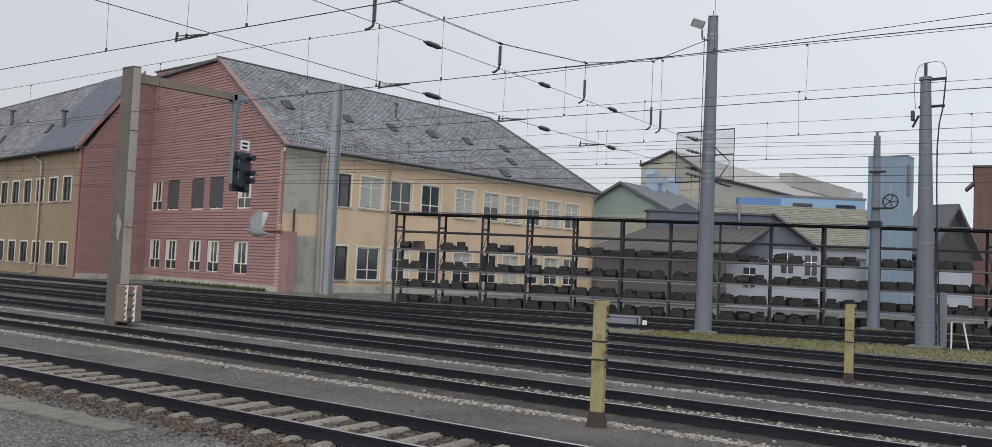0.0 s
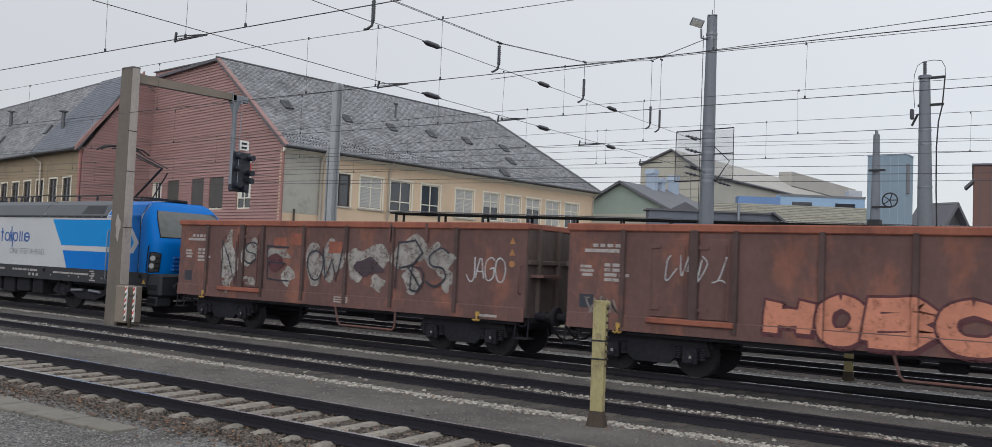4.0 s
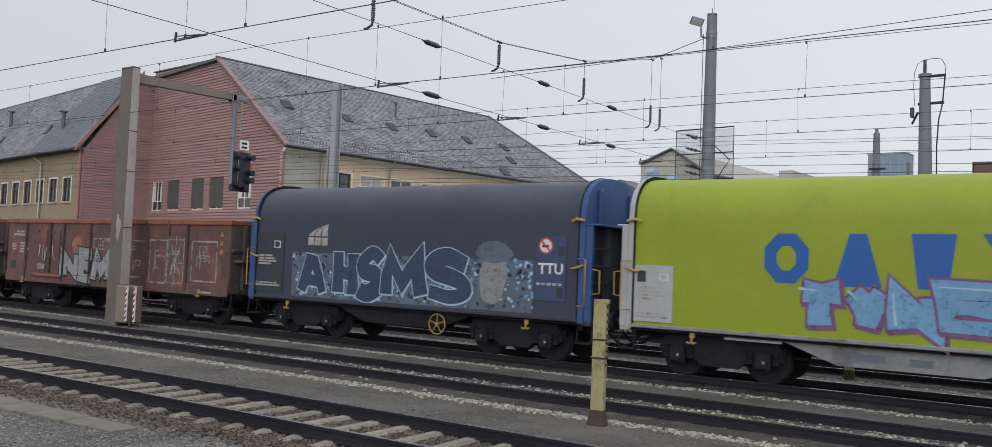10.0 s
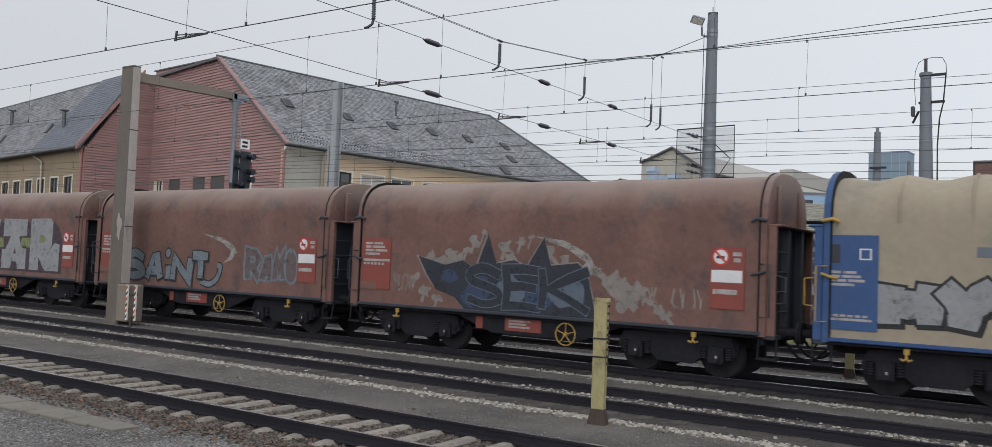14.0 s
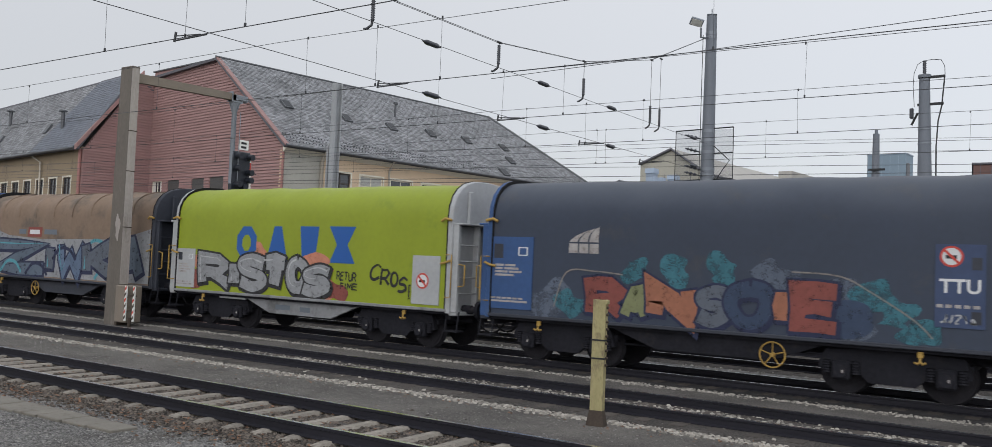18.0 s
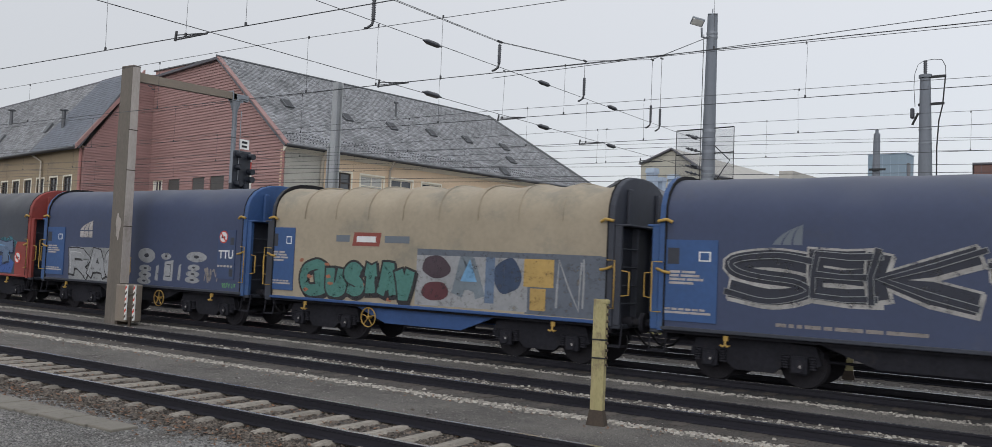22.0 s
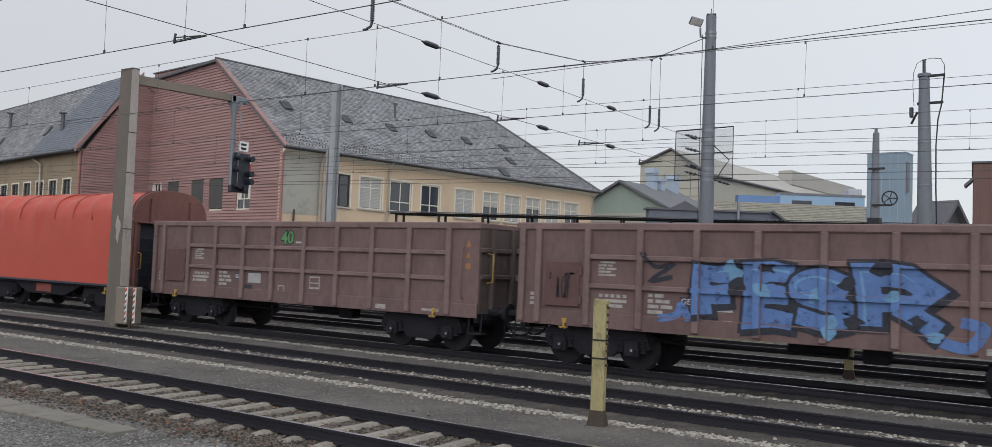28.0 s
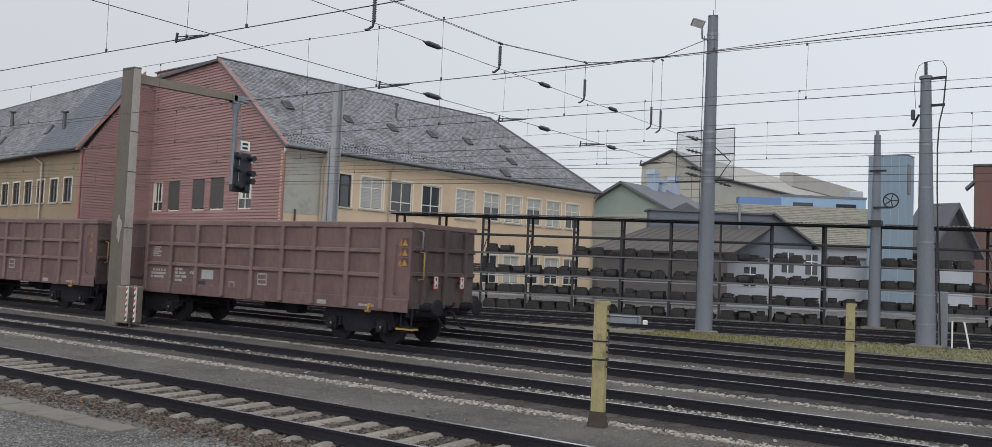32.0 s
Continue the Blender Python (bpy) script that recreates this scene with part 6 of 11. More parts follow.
def triangles(owner, x, z, y, s=0.16):
    """Two warning triangles over a ring, one above the other."""
    for k in range(2):
        zz = z - 0.27 * k
        plate(owner, "warning_triangle", [(x - s / 2, zz), (x + s / 2, zz), (x, zz + s)], y, "stencil_orange")
    ring = [(x + 0.5 * s * math.cos(a), z - 0.47 + 0.5 * s * math.sin(a)) for a in [2 * math.pi * i / 14 for i in range(14)]]
    plate(owner, "warning_ring", ring, y, "stencil_orange")


def hook_mesh():
    b = Build().box(-0.05, 0.05, -0.06, 0.0, -0.02, 0.09, 0.01)
    b.tube([(0, -0.05, 0.0), (0, -0.07, -0.08), (-0.04, -0.08, -0.13), (-0.1, -0.08, -0.1)], 0.022, 8)
    b.tube([(0, -0.07, -0.08), (0.04, -0.08, -0.13), (0.1, -0.08, -0.1)], 0.022, 8)
    return b.mesh("rope_hook")


def rope_hook(owner, x, z, y):
    o = part("rope_hook", shared("rope_hook", hook_mesh), "yellow_fitting", owner, "yellow rope hook")
    o.location = (x, y, z)


def brake_wheel(owner, x, z, y, material="yellow_fitting"):
    b = Build()
    b.tube([(0.25 * math.cos(a), 0, 0.25 * math.sin(a)) for a in [2 * math.pi * i / 24 for i in range(25)]], 0.017, 6, caps=False)
    for i in range(5):
        a = 2 * math.pi * i / 5 + 0.3
        b.tube([(0, 0, 0), (0.25 * math.cos(a), 0, 0.25 * math.sin(a))], 0.013, 6)
    b.tube([(0, 0.12, 0), (0, -0.03, 0)], 0.045, 8)
    o = part("brake_wheel", b, material, owner, "spoked hand brake wheel")
    o.location = (x, y, z)


def underframe(owner, half, z0, z1, bogie_x, material="under_black"):
    b = Build()
    for y in (-0.55, 0.55):
        b.box(-half, half, y - 0.07, y + 0.07, z0 + 0.1, z1)
    b.box(-half, -half + 0.12, -1.3, 1.3, z0, z1).box(half - 0.12, half, -1.3, 1.3, z0, z1)
    for k in range(7):
        x = -half * 0.8 + half * 1.6 * k / 6
        b.box(x - 0.05, x + 0.05, -1.25, 1.25, z0 + 0.18, z1)
    part("underframe", b, material, owner, "black underframe beams")
    tank = Build().tube([(-0.6, 0.25, 0.72), (0.6, 0.25, 0.72)], 0.17, 12)
    part("air_tank", tank, "under_black", owner, "air brake reservoir")
    part("brake_rigging", Build().tube([(-bogie_x + 0.9, -0.3, 0.62), (bogie_x - 0.9, -0.3, 0.62)], 0.03, 6).tube([(-bogie_x + 0.9, 0.5, 0.55), (bogie_x - 0.9, 0.5, 0.55)], 0.03, 6).box(1.0, 1.5, -0.5, -0.1, 0.55, 0.85, 0.03), "under_black", owner)


def side_step(owner, x0, x1, y):
    part("shunter_step", Build().tube([(x0, y, 0.95), (x0 + 0.12, y, 0.5), (x0 + 0.2, y, 0.42), (x1 - 0.1, y, 0.42), (x1 - 0.02, y, 0.5), (x1, y, 0.95)], 0.03, 6), "rust_red", owner, "bent tube step under the side")


def grab_rail(owner, pts, material="yellow_fitting", r=0.018):
    part("grab_rail", Build().tube(pts, r, 6), material, owner, "bent grab rail")


def gondola(name, label, style, seed):
    """An open high-sided bogie wagon; the camera's side is -y."""
    t = thing(name, label, "wagon", "wagons of the freight train")
    H = 6.45
    q = random.Random(seed)
    old = style == "old"
    mw = "rust_red" if old else "wagon_brown"
    me_ = "end_brown"
    top, bot, wy = 3.2, 1.0, 1.36
    body = part("floor", Build().box(-H + 0.05, H - 0.05, -wy + 0.02, wy - 0.02, 1.12, 1.24), mw, t, "wagon floor")
    for s in (-1, 1):
        part("side_wall", Build().box(-H, H, s * wy - 0.03, s * wy + 0.03, 1.24, top - 0.1), mw, t, "rust-brown sheet steel side wall" if old else "brown sheet steel side wall")
        part("side_sill", Build().prism([(s * wy - 0.05, bot - 0.1), (s * (wy + 0.06), bot - 0.1), (s * (wy + 0.06), 1.22), (s * wy - 0.05, 1.24)] if s < 0 else [(s * wy - 0.05, bot - 0.1), (s * (wy + 0.06), bot - 0.1), (s * (wy + 0.06), 1.22), (s * wy - 0.05, 1.24)], 0, -H, H), mw, t, "solebar sheet below the side")
        part("end_wall", Build().box(s * H - 0.03, s * H + 0.03, -wy, wy, 1.0, top - 0.08), me_, t, "end wall")
        part("end_rim", Build().box(s * (H - 0.02) - 0.08, s * (H - 0.02) + 0.08, -wy - 0.08, wy + 0.08, top - 0.12, top + 0.02, 0.02), "rust_orange" if old else mw, t)
        part("top_rim", Build().box(-H - 0.05, H + 0.05, s * wy - 0.085, s * wy + 0.085, top - 0.14, top + 0.03, 0.025), "rust_orange" if old else "wagon_rib_lit", t, "paler top rim of the side wall")
        for y in (-0.9, 0.0, 0.9):
            part("end_post", Build().box(s * H - 0.02 if s > 0 else s * H - 0.13, s * H + 0.13 if s > 0 else s * H + 0.02, y - 0.07, y + 0.07, 1.0, top - 0.12, 0.02), me_, t)
        for z in ((1.9, 2.55) if not old else (2.3,)):
            part("end_rib", Build().box(s * H if s > 0 else s * H - 0.1, s * H + 0.1 if s > 0 else s * H, -wy, wy, z - 0.06, z + 0.06, 0.02), me_, t)
    if old:
        xs = [-5.1, -2.6, -0.92, 0.72, 2.35, 4.42]
        for s in (-1, 1):
            for x in xs:
                part("side_post", Build().prism([(x - 0.07, s * wy), (x - 0.05, s * (wy + 0.1)), (x + 0.05, s * (wy + 0.1)), (x + 0.07, s * wy)] if s > 0 else [(x - 0.07, s * wy), (x + 0.07, s * wy), (x + 0.05, s * (wy + 0.1)), (x - 0.05, s * (wy + 0.1))], 2, bot, top - 0.1), "rust_post_shaded", t, "pressed steel side post")
            x = -3.48
            part("side_post", Build().box(x - 0.1, x + 0.1, s * (wy + 0.06) - 0.06, s * (wy + 0.06) + 0.06, bot + 0.2, top - 0.1, 0.02), "rust_post_shaded", t)
            for a, c in ((-4.42, -3.6), (-3.36, -2.72)):
                dr = part("door_leaf", Build().box(a, c, s * (wy + 0.035) - 0.02, s * (wy + 0.035) + 0.02, 1.26, top - 0.28, 0.012), mw, t, "side door leaf")
                for z in (1.45, 2.75):
                    part("hinge", Build().box(a - 0.03, a + 0.2, s * (wy + 0.065) - 0.015, s * (wy + 0.065) + 0.015, z - 0.04, z + 0.04), mw, dr)
                part("latch_rod", Build().tube([(c - 0.08, s * (wy + 0.075), 1.3), (c - 0.08, s * (wy + 0.075), top - 0.4)], 0.018, 6), mw, dr)
            part("door_sill", Build().box(-4.5, -2.6, s * (wy + 0.09) - 0.04, s * (wy + 0.09) + 0.04, 1.12, 1.24, 0.015), "rust_orange", t, "worn door threshold")
        for x in (2.3, 3.48):
            part("top_strap", Build().box(x - 0.04, x + 0.04, -wy - 0.1, -wy - 0.08, top - 0.5, top), mw, t)
        side_step(t, 0.35, 2.5, -1.35)
        part("solebar", Build().box(-H, H, -1.30, -1.2, 0.82, 0.95), "under_black", t)
    else:
        xs = [-5.88 + 1.27 * k for k in range(10)]
        for s in (-1, 1):
            for x in [-6.32] + xs[:1] + xs[1:]:
                part("side_post", Build().box(x - 0.075, x + 0.075, s * (wy + 0.065) - 0.065, s * (wy + 0.065) + 0.065, bot - 0.06, top - 0.12, 0.02), "wagon_rib_lit", t, "brown box-section side post, coloured as if lit")
            for x0, x1 in zip(xs, xs[1:] + [6.42]):
                if x1 > 6.4:
                    continue
                for z in (1.83, 2.47):
                    if x0 < -5.5 and z < 2.6:
                        continue
                    part("side_rib", Build().box(x0 + 0.075, x1 - 0.075, s * (wy + 0.058) - 0.055, s * (wy + 0.058) + 0.055, z - 0.055, z + 0.055, 0.015), "wagon_rib_lit", t, "horizontal side rib, coloured as if lit")
            hd = part("hatch_door", Build().box(-5.68, -4.78, s * (wy + 0.06) - 0.03, s * (wy + 0.06) + 0.03, 1.32, 2.36, 0.03), "hatch_brown", t, "small hatch door in the side")
            part("hatch_frame", Build().box(-5.76, -4.70, s * (wy + 0.035) - 0.02, s * (wy + 0.035) + 0.02, 2.36, 2.44).box(-5.76, -5.68, s * (wy + 0.035) - 0.02, s * (wy + 0.035) + 0.02, 1.3, 2.36).box(-4.78, -4.70, s * (wy + 0.035) - 0.02, s * (wy + 0.035) + 0.02, 1.3, 2.36), mw, hd)
            for z in (1.5, 2.15):
                part("hinge", Build().tube([(-4.76, s * (wy + 0.1), z - 0.09), (-4.76, s * (wy + 0.1), z + 0.09)], 0.03, 8), mw, hd)
        triangles(t, 6.12, 2.62, -wy - 0.032)
        grab_rail(t, [(6.0, -wy - 0.03, 1.35), (6.0, -wy - 0.13, 1.38), (6.0, -wy - 0.13, 2.62), (6.0, -wy - 0.03, 2.65)], mw)
        grab_rail(t, [(H + 0.05, -1.1, 1.75), (H + 0.22, -1.1, 1.78), (H + 0.22, -1.1, 2.45), (H + 0.05, -1.1, 2.48)])
    if old:
        triangles(t, 6.05, 2.72, -wy - 0.032)
        grab_rail(t, [(H - 0.12, -wy - 0.03, 1.55), (H - 0.12, -wy - 0.16, 1.58), (H - 0.12, -wy - 0.16, 2.2), (H - 0.12, -wy - 0.03, 2.23)], mw)
        part("end_platform", Build().box(H + 0.03, H + 0.4, -1.25, -0.4, 1.95, 2.02), mw, t)
    for s in (-1, 1):
        rope_hook(t, s * 5.15, 0.98, -wy - 0.05)
        rope_hook(t, s * 5.15, 0.98, wy + 0.12)
        part("foot_step", Build().box(s * (H - 0.1) - 0.2, s * (H - 0.1) + 0.2, -1.4, -1.1, 0.5, 0.54).tube([(s * (H - 0.1) - 0.18, -1.35, 0.52), (s * (H - 0.1) - 0.18, -1.3, 1.0)], 0.02, 6).tube([(s * (H - 0.1) + 0.18, -1.35, 0.52), (s * (H - 0.1) + 0.18, -1.3, 1.0)], 0.02, 6), "under_black", t, "corner step")
        buffers(t, s * (H - 0.03), s)
    underframe(t, H - 0.05, 0.78, 1.14, 4.5)
    ws = bogie(t, -4.5) + bogie(t, 4.5)
    # builder's stencils at the left end, small plates
    y = -wy - 0.034
    if old:
        print_bars(t, -6.05, 2.78, [(0.2, [0.12, 0.12, 0.14, 0.12]), (0.0, [0.85])], y)
        print_bars(t, -5.55, 2.35, [(0.0, [0.14, 0.2]), (0.0, [0.14, 0.22]), (0.0, [0.3, 0.24]), (0.0, [0.36])], y, height=0.07)
        print_bars(t, -6.15, 2.3, [(0.0, [0.28]), (0.0, [0.34]), (0.05, [0.25])], y, height=0.06)
        plate(t, "label_plate", rect(-6.15, -5.8, 1.35, 1.65), y, "end_dark", "small dark label plate")
        print_bars(t, 5.2, 1.02, [(0, [0.5])], -wy - 0.065, height=0.06)
        plate(t, "label_plate", rect(0.35, 0.85, 1.02, 1.18), -wy - 0.064, "stencil_white")
        part("plate_lines", Build().prism(rect(0.4, 0.8, 1.05, 1.09), 1, -wy - 0.071, -wy - 0.069).prism(rect(0.4, 0.8, 1.11, 1.15), 1, -wy - 0.071, -wy - 0.069), mw, t, kind="stuff")
    else:
        print_bars(t, -4.35, 2.38, [(0.05, [0.36]), (0, [0.2, 0.1]), (0, [0.16, 0.24]), (0, [0.3]), (0, [0.42])], y, height=0.045)
        print_bars(t, -4.4, 1.66, [(0.08, [0.09] * 5), (0, [0.75]), (0.0, [0.1, 0.5])], y, height=0.07)
        print_bars(t, -3.15, 1.72, [(0, [0.1, 0.2]), (0, [0.12, 0.32]), (0, [0.24, 0.26]), (0, [0.34])], y, height=0.075)
        plate(t, "class_plate", rect(-2.42, -2.12, 1.5, 1.68), y, "end_dark")
        text_part(t, "GE", -2.40, 1.535, 0.17, y - 0.006, "sign_white", name="class_letters")
        plate(t, "notice_plate", rect(-1.85, -1.3, 1.42, 1.7), y, "end_white", "pale notice plate")
        plate(t, "load_plate", rect(-2.0, -1.65, 1.12, 1.36), y, "end_dark")
        print_bars(t, -1.55, 1.25, [(0.05, [0.2]), (0, [0.28])], y, height=0.05)
        plate(t, "grid_plate", rect(0.7, 1.1, 1.35, 1.7), y, "stencil_white")
        part("grid_lines", Build().prism(rect(0.73, 1.07, 1.4, 1.5), 1, y - 0.007, y - 0.005).prism(rect(0.73, 1.07, 1.53, 1.66), 1, y - 0.007, y - 0.005), mw, t, kind="stuff")
        plate(t, "ring_plate", rect(-0.55, -0.3, 1.15, 1.4), y, "stencil_white")
        plate(t, "ring_plate_inner", rect(-0.52, -0.33, 1.18, 1.37), y - 0.005, mw)
        print_bars(t, -6.32 + 0.22, 1.62, [(0, [0.2]), (0, [0.18]), (0, [0.2])], y, height=0.07)
        plate(t, "sill_plate", rect(3.2, 3.55, 0.96, 1.08), -wy - 0.064, "stencil_white")
        print_bars(t, 4.75, 1.05, [(0, [0.55])], -wy - 0.064, height=0.06)
    return t, ws


def hood_profile(n=22, z0=1.0, half=1.42, zs=3.25, top=4.27):
    """Half outlines joined: up the near side, over the top, down the far side."""
    side = [(-half, z0), (-half, 1.6), (-half, 2.2), (-half, 2.8), (-half, zs)]
    arc = []
    for k in range(1, n):
        a = math.pi * k / n
        c, s = math.cos(a), math.sin(a)
        arc.append((-half * abs(c) ** 0.75 * (1 if c > 0 else -1), zs + (top - zs) * abs(s) ** 0.8))
    return side + arc + [(half, zs), (half, 2.2), (half, z0)]


def hood(owner, x0, x1, material, bows, sag, wrinkle, seed, top=4.27, label="", zs=3.25, nx=None):
    """The taut sheet of a tarpaulin hood, sagging between its hoops."""
    prof = hood_profile(top=top, zs=zs)
    nx = nx or bows * 8
    q = noise
    b = Build()
    m = len(prof)
    vs = []
    for i in range(nx + 1):
        x = x0 + (x1 - x0) * i / nx
        ph = math.sin(math.pi * (i / nx * bows % 1.0)) ** 2
        for y, z in prof:
            up = max(0.0, min(1.0, (z - 2.6) / 1.4))
            wv = q.noise(Vector((x * 1.3 + seed, y * 0.8, z * 0.9))) * wrinkle + q.noise(Vector((x * 4.1 + seed, y * 2.2, z * 2.6))) * wrinkle * 0.5
            d = sag * ph * up + (wv if z > 3.15 else wv * 0.12)
            r = math.hypot(y, z - 2.6) or 1
            vs.append((x, y - y / r * d * (0.0 if z < 3.0 else 1.0), z - (z - 2.6) / r * d * (0.0 if z < 3.0 else 1.0)))
    fs = [(i * m + k, (i + 1) * m + k, (i + 1) * m + k + 1, i * m + k + 1) for i in range(nx) for k in range(m - 1)]
    b.add(vs, fs, True)
    return part("hood", b, material, owner, label)


def bulkhead(owner, s, colour, seed, dark="end_dark", rail="yellow_fitting", ladder=False):
    """The stiff end wall of a covered wagon: a hoop rim, a ribbed face, a ledge, rails and latches."""
    outer = hood_profile(12, 0.96, 1.46, 3.25, 4.34)
    face = [(y * 0.985, z - 0.02 if z > 3.3 else z) for y, z in outer]

    def along(b, a, c, *rest):
        return b.box(min(s * a, s * c), max(s * a, s * c), *rest)
    rings = [[(s * 5.36, y, z) for y, z in outer], [(s * 5.47, y, z) for y, z in outer], [(s * 5.49, y, z) for y, z in face]]
    bh = part("end_wall", Build().sweep(rings if s > 0 else rings[::-1]), colour, owner, "stiff painted end wall of the hood")
    seal = [(y * 1.004, z + (0.012 if z > 3.3 else 0)) for y, z in outer]
    rings = [[(s * 5.325, y, z) for y, z in seal], [(s * 5.358, y, z) for y, z in seal]]
    part("edge_seal", Build().sweep(rings if s > 0 else rings[::-1]), "rubber", bh, "dark edge of the hood")
    for y in (-0.78, 0.78):
        part("end_rib", along(Build(), 5.49, 5.57, y - 0.09, y + 0.09, 3.2, 4.02, 0.02), colour, bh)
    for y in (-1.36, -0.5, 0.5, 1.36):
        part("end_post", along(Build(), 5.49, 5.66, y - 0.06, y + 0.06, 0.98, 3.16, 0.015), colour if abs(y) > 1 else dark, bh)
    part("lower_panel", along(Build(), 5.492, 5.51, -1.3, 1.3, 1.0, 3.14), dark, bh, "dark lower end panel")
    part("ledge", along(Build(), 5.46, 5.78, -1.42, 1.42, 3.15, 3.2, 0.015), colour, bh, "narrow ledge across the end")
    part("latch", Build().tube([(s * 5.18, -1.5, 3.24), (s * 5.3, -1.52, 3.3), (s * 5.5, -1.52, 3.26)], 0.035, 8), rail, bh, "locking handle")
    part("latch", Build().tube([(s * 5.2, -1.5, 2.18), (s * 5.34, -1.53, 2.2), (s * 5.5, -1.52, 2.26)], 0.03, 8), rail, bh, "locking handle")
    part("grab_rail", Build().tube([(s * 5.4, -1.47, 1.35), (s * 5.4, -1.57, 1.35), (s * 5.58, -1.57, 1.35), (s * 5.58, -1.57, 2.4), (s * 5.4, -1.57, 2.4), (s * 5.4, -1.47, 2.4)], 0.015, 6), rail, bh)
    part("grab_rail", Build().tube([(s * 5.64, -1.36, 1.62), (s * 5.84, -1.36, 1.65), (s * 5.84, -1.36, 2.15), (s * 5.64, -1.36, 2.18)], 0.018, 6), rail, bh)
    for z in (1.45, 1.85, 2.25, 2.65):
        part("rung", Build().tube([(s * 5.64, -1.36, z), (s * 5.64, -0.5, z)], 0.02, 6), colour if ladder else dark, bh)
    part("end_sill", along(Build(), 5.42, 5.66, -1.4, 1.4, 0.9, 1.0, 0.02), dark, bh)
    return bh


def hood_wagon(name, label, sheet, colour, bows, sag, wrinkle, seed, frame="under_black", belly=False, wheel=None, hood_label="", ladder=False, rail="yellow_fitting", top=4.27):
    """A bogie wagon with a sliding tarpaulin hood between two end walls."""
    t = thing(name, label, "wagon", "wagons of the freight train")
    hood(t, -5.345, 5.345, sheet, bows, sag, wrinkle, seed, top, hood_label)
    if sag > 0.06:
        prof = [(y, z) for y, z in hood_profile(top=top) if z > 2.9 and y < 0.6]
        for k in range(1, bows):
            x = -5.345 + 10.69 * k / bows
            part("hoop_ridge", Build().tube([(x, y * 1.004, z + 0.006) for y, z in prof], 0.022, 6), sheet, t, "hoop pressing through the sheet")
    for s in (-1, 1):
        bulkhead(t, s, colour, seed, ladder=ladder, rail=rail, dark=colour if colour == "end_white" else "end_dark")
        rope_hook(t, s * 4.0, 0.86, -1.36)
        buffers(t, s * 5.42, s)
        part("foot_step", Build().box(s * 5.5 - 0.2, s * 5.5 + 0.2, -1.42, -1.1, 0.5, 0.54).tube([(s * 5.5 - 0.18, -1.38, 0.52), (s * 5.5 - 0.18, -1.3, 1.0)], 0.02, 6).tube([(s * 5.5 + 0.18, -1.38, 0.52), (s * 5.5 + 0.18, -1.3, 1.0)], 0.02, 6), "under_black", t, "corner step")
    part("hood_rail", Build().box(-5.4, 5.4, -1.47, -1.38, 0.98, 1.06, 0.015), frame if frame != "under_black" else "end_dark", t, "guide rail under the hood")
    part("hood_rail", Build().box(-5.4, 5.4, 1.38, 1.47, 0.98, 1.06, 0.015), frame if frame != "under_black" else "end_dark", t)
    part("deck", Build().box(-5.42, 5.42, -1.36, 1.36, 0.92, 1.0), "under_black", t)
    fb = [(-2.3, 0.96), (-1.15, 0.54), (1.3, 0.54), (2.4, 0.96)]
    for s in (-1, 1):
        part("belly_beam", Build().prism(fb, 1, s * 1.22 - 0.05, s * 1.22 + 0.05), frame, t, "fish-belly side beam")
    part("centre_sill", Build().box(-5.42, 5.42, -0.35, 0.35, 0.7, 0.95).box(-5.42, -5.3, -1.3, 1.3, 0.8, 1.0).box(5.3, 5.42, -1.3, 1.3, 0.8, 1.0), "under_black", t)
    if wheel:
        brake_wheel(t, wheel[0], 0.66, -1.36, wheel[1])
    part("brake_rigging", Build().tube([(-2.6, -0.7, 0.55), (2.6, -0.7, 0.55)], 0.03, 6).tube([(-0.6, 0.3, 0.62), (0.6, 0.3, 0.62)], 0.15, 10), "under_black", t)
    ws = bogie(t, -3.5) + bogie(t, 3.5)
    return t, ws


# ---- painted pieces on the wagons ----
def colour(key, c, **k):
    if key not in M:
        mat(key, c, 0.7, var=0.22, scale=0.9, fine=9, bump=0.04, worn=0.42, **k)
    return key


SPRAY = dict(silver=(0.285, 0.295, 0.315), white=(0.46, 0.47, 0.49), black=(0.02, 0.02, 0.024), orange=(0.38, 0.12, 0.05), teal=(0.03, 0.22, 0.20), sky=(0.12, 0.34, 0.60), blue=(0.03, 0.10, 0.36),
             lilac=(0.42, 0.44, 0.62), red=(0.26, 0.05, 0.035), violet=(0.20, 0.07, 0.22), olive=(0.20, 0.22, 0.08), mint=(0.22, 0.42, 0.36), pale_blue=(0.35, 0.52, 0.68), ochre=(0.46, 0.28, 0.04),
             maroon=(0.10, 0.02, 0.03), smoke=(0.10, 0.12, 0.16), green=(0.08, 0.32, 0.10), salmon=(0.62, 0.20, 0.10), faded=(0.24, 0.21, 0.19), turquoise=(0.05, 0.34, 0.42), navy=(0.012, 0.02, 0.07), steel_blue=(0.10, 0.14, 0.20), denim=(0.028, 0.055, 0.12), azure=(0.08, 0.20, 0.52), plum=(0.06, 0.035, 0.05), haze=(0.15, 0.19, 0.23), dusk=(0.13, 0.09, 0.09), steel=(0.25, 0.26, 0.27), ink=(0.022, 0.026, 0.045), denim2=(0.10, 0.16, 0.27), teal2=(0.045, 0.20, 0.17), mist_blue=(0.062, 0.082, 0.130), smoke2=(0.082, 0.108, 0.150))
for k, c in SPRAY.items():
    g_ = 0.3 * c[0] + 0.6 * c[1] + 0.1 * c[2]
    c = tuple(0.86 * (0.8 * v + 0.2 * g_) for v in c)
    colour("spray_" + k, c, second=tuple(v * 0.7 for v in c), amount=0.35)


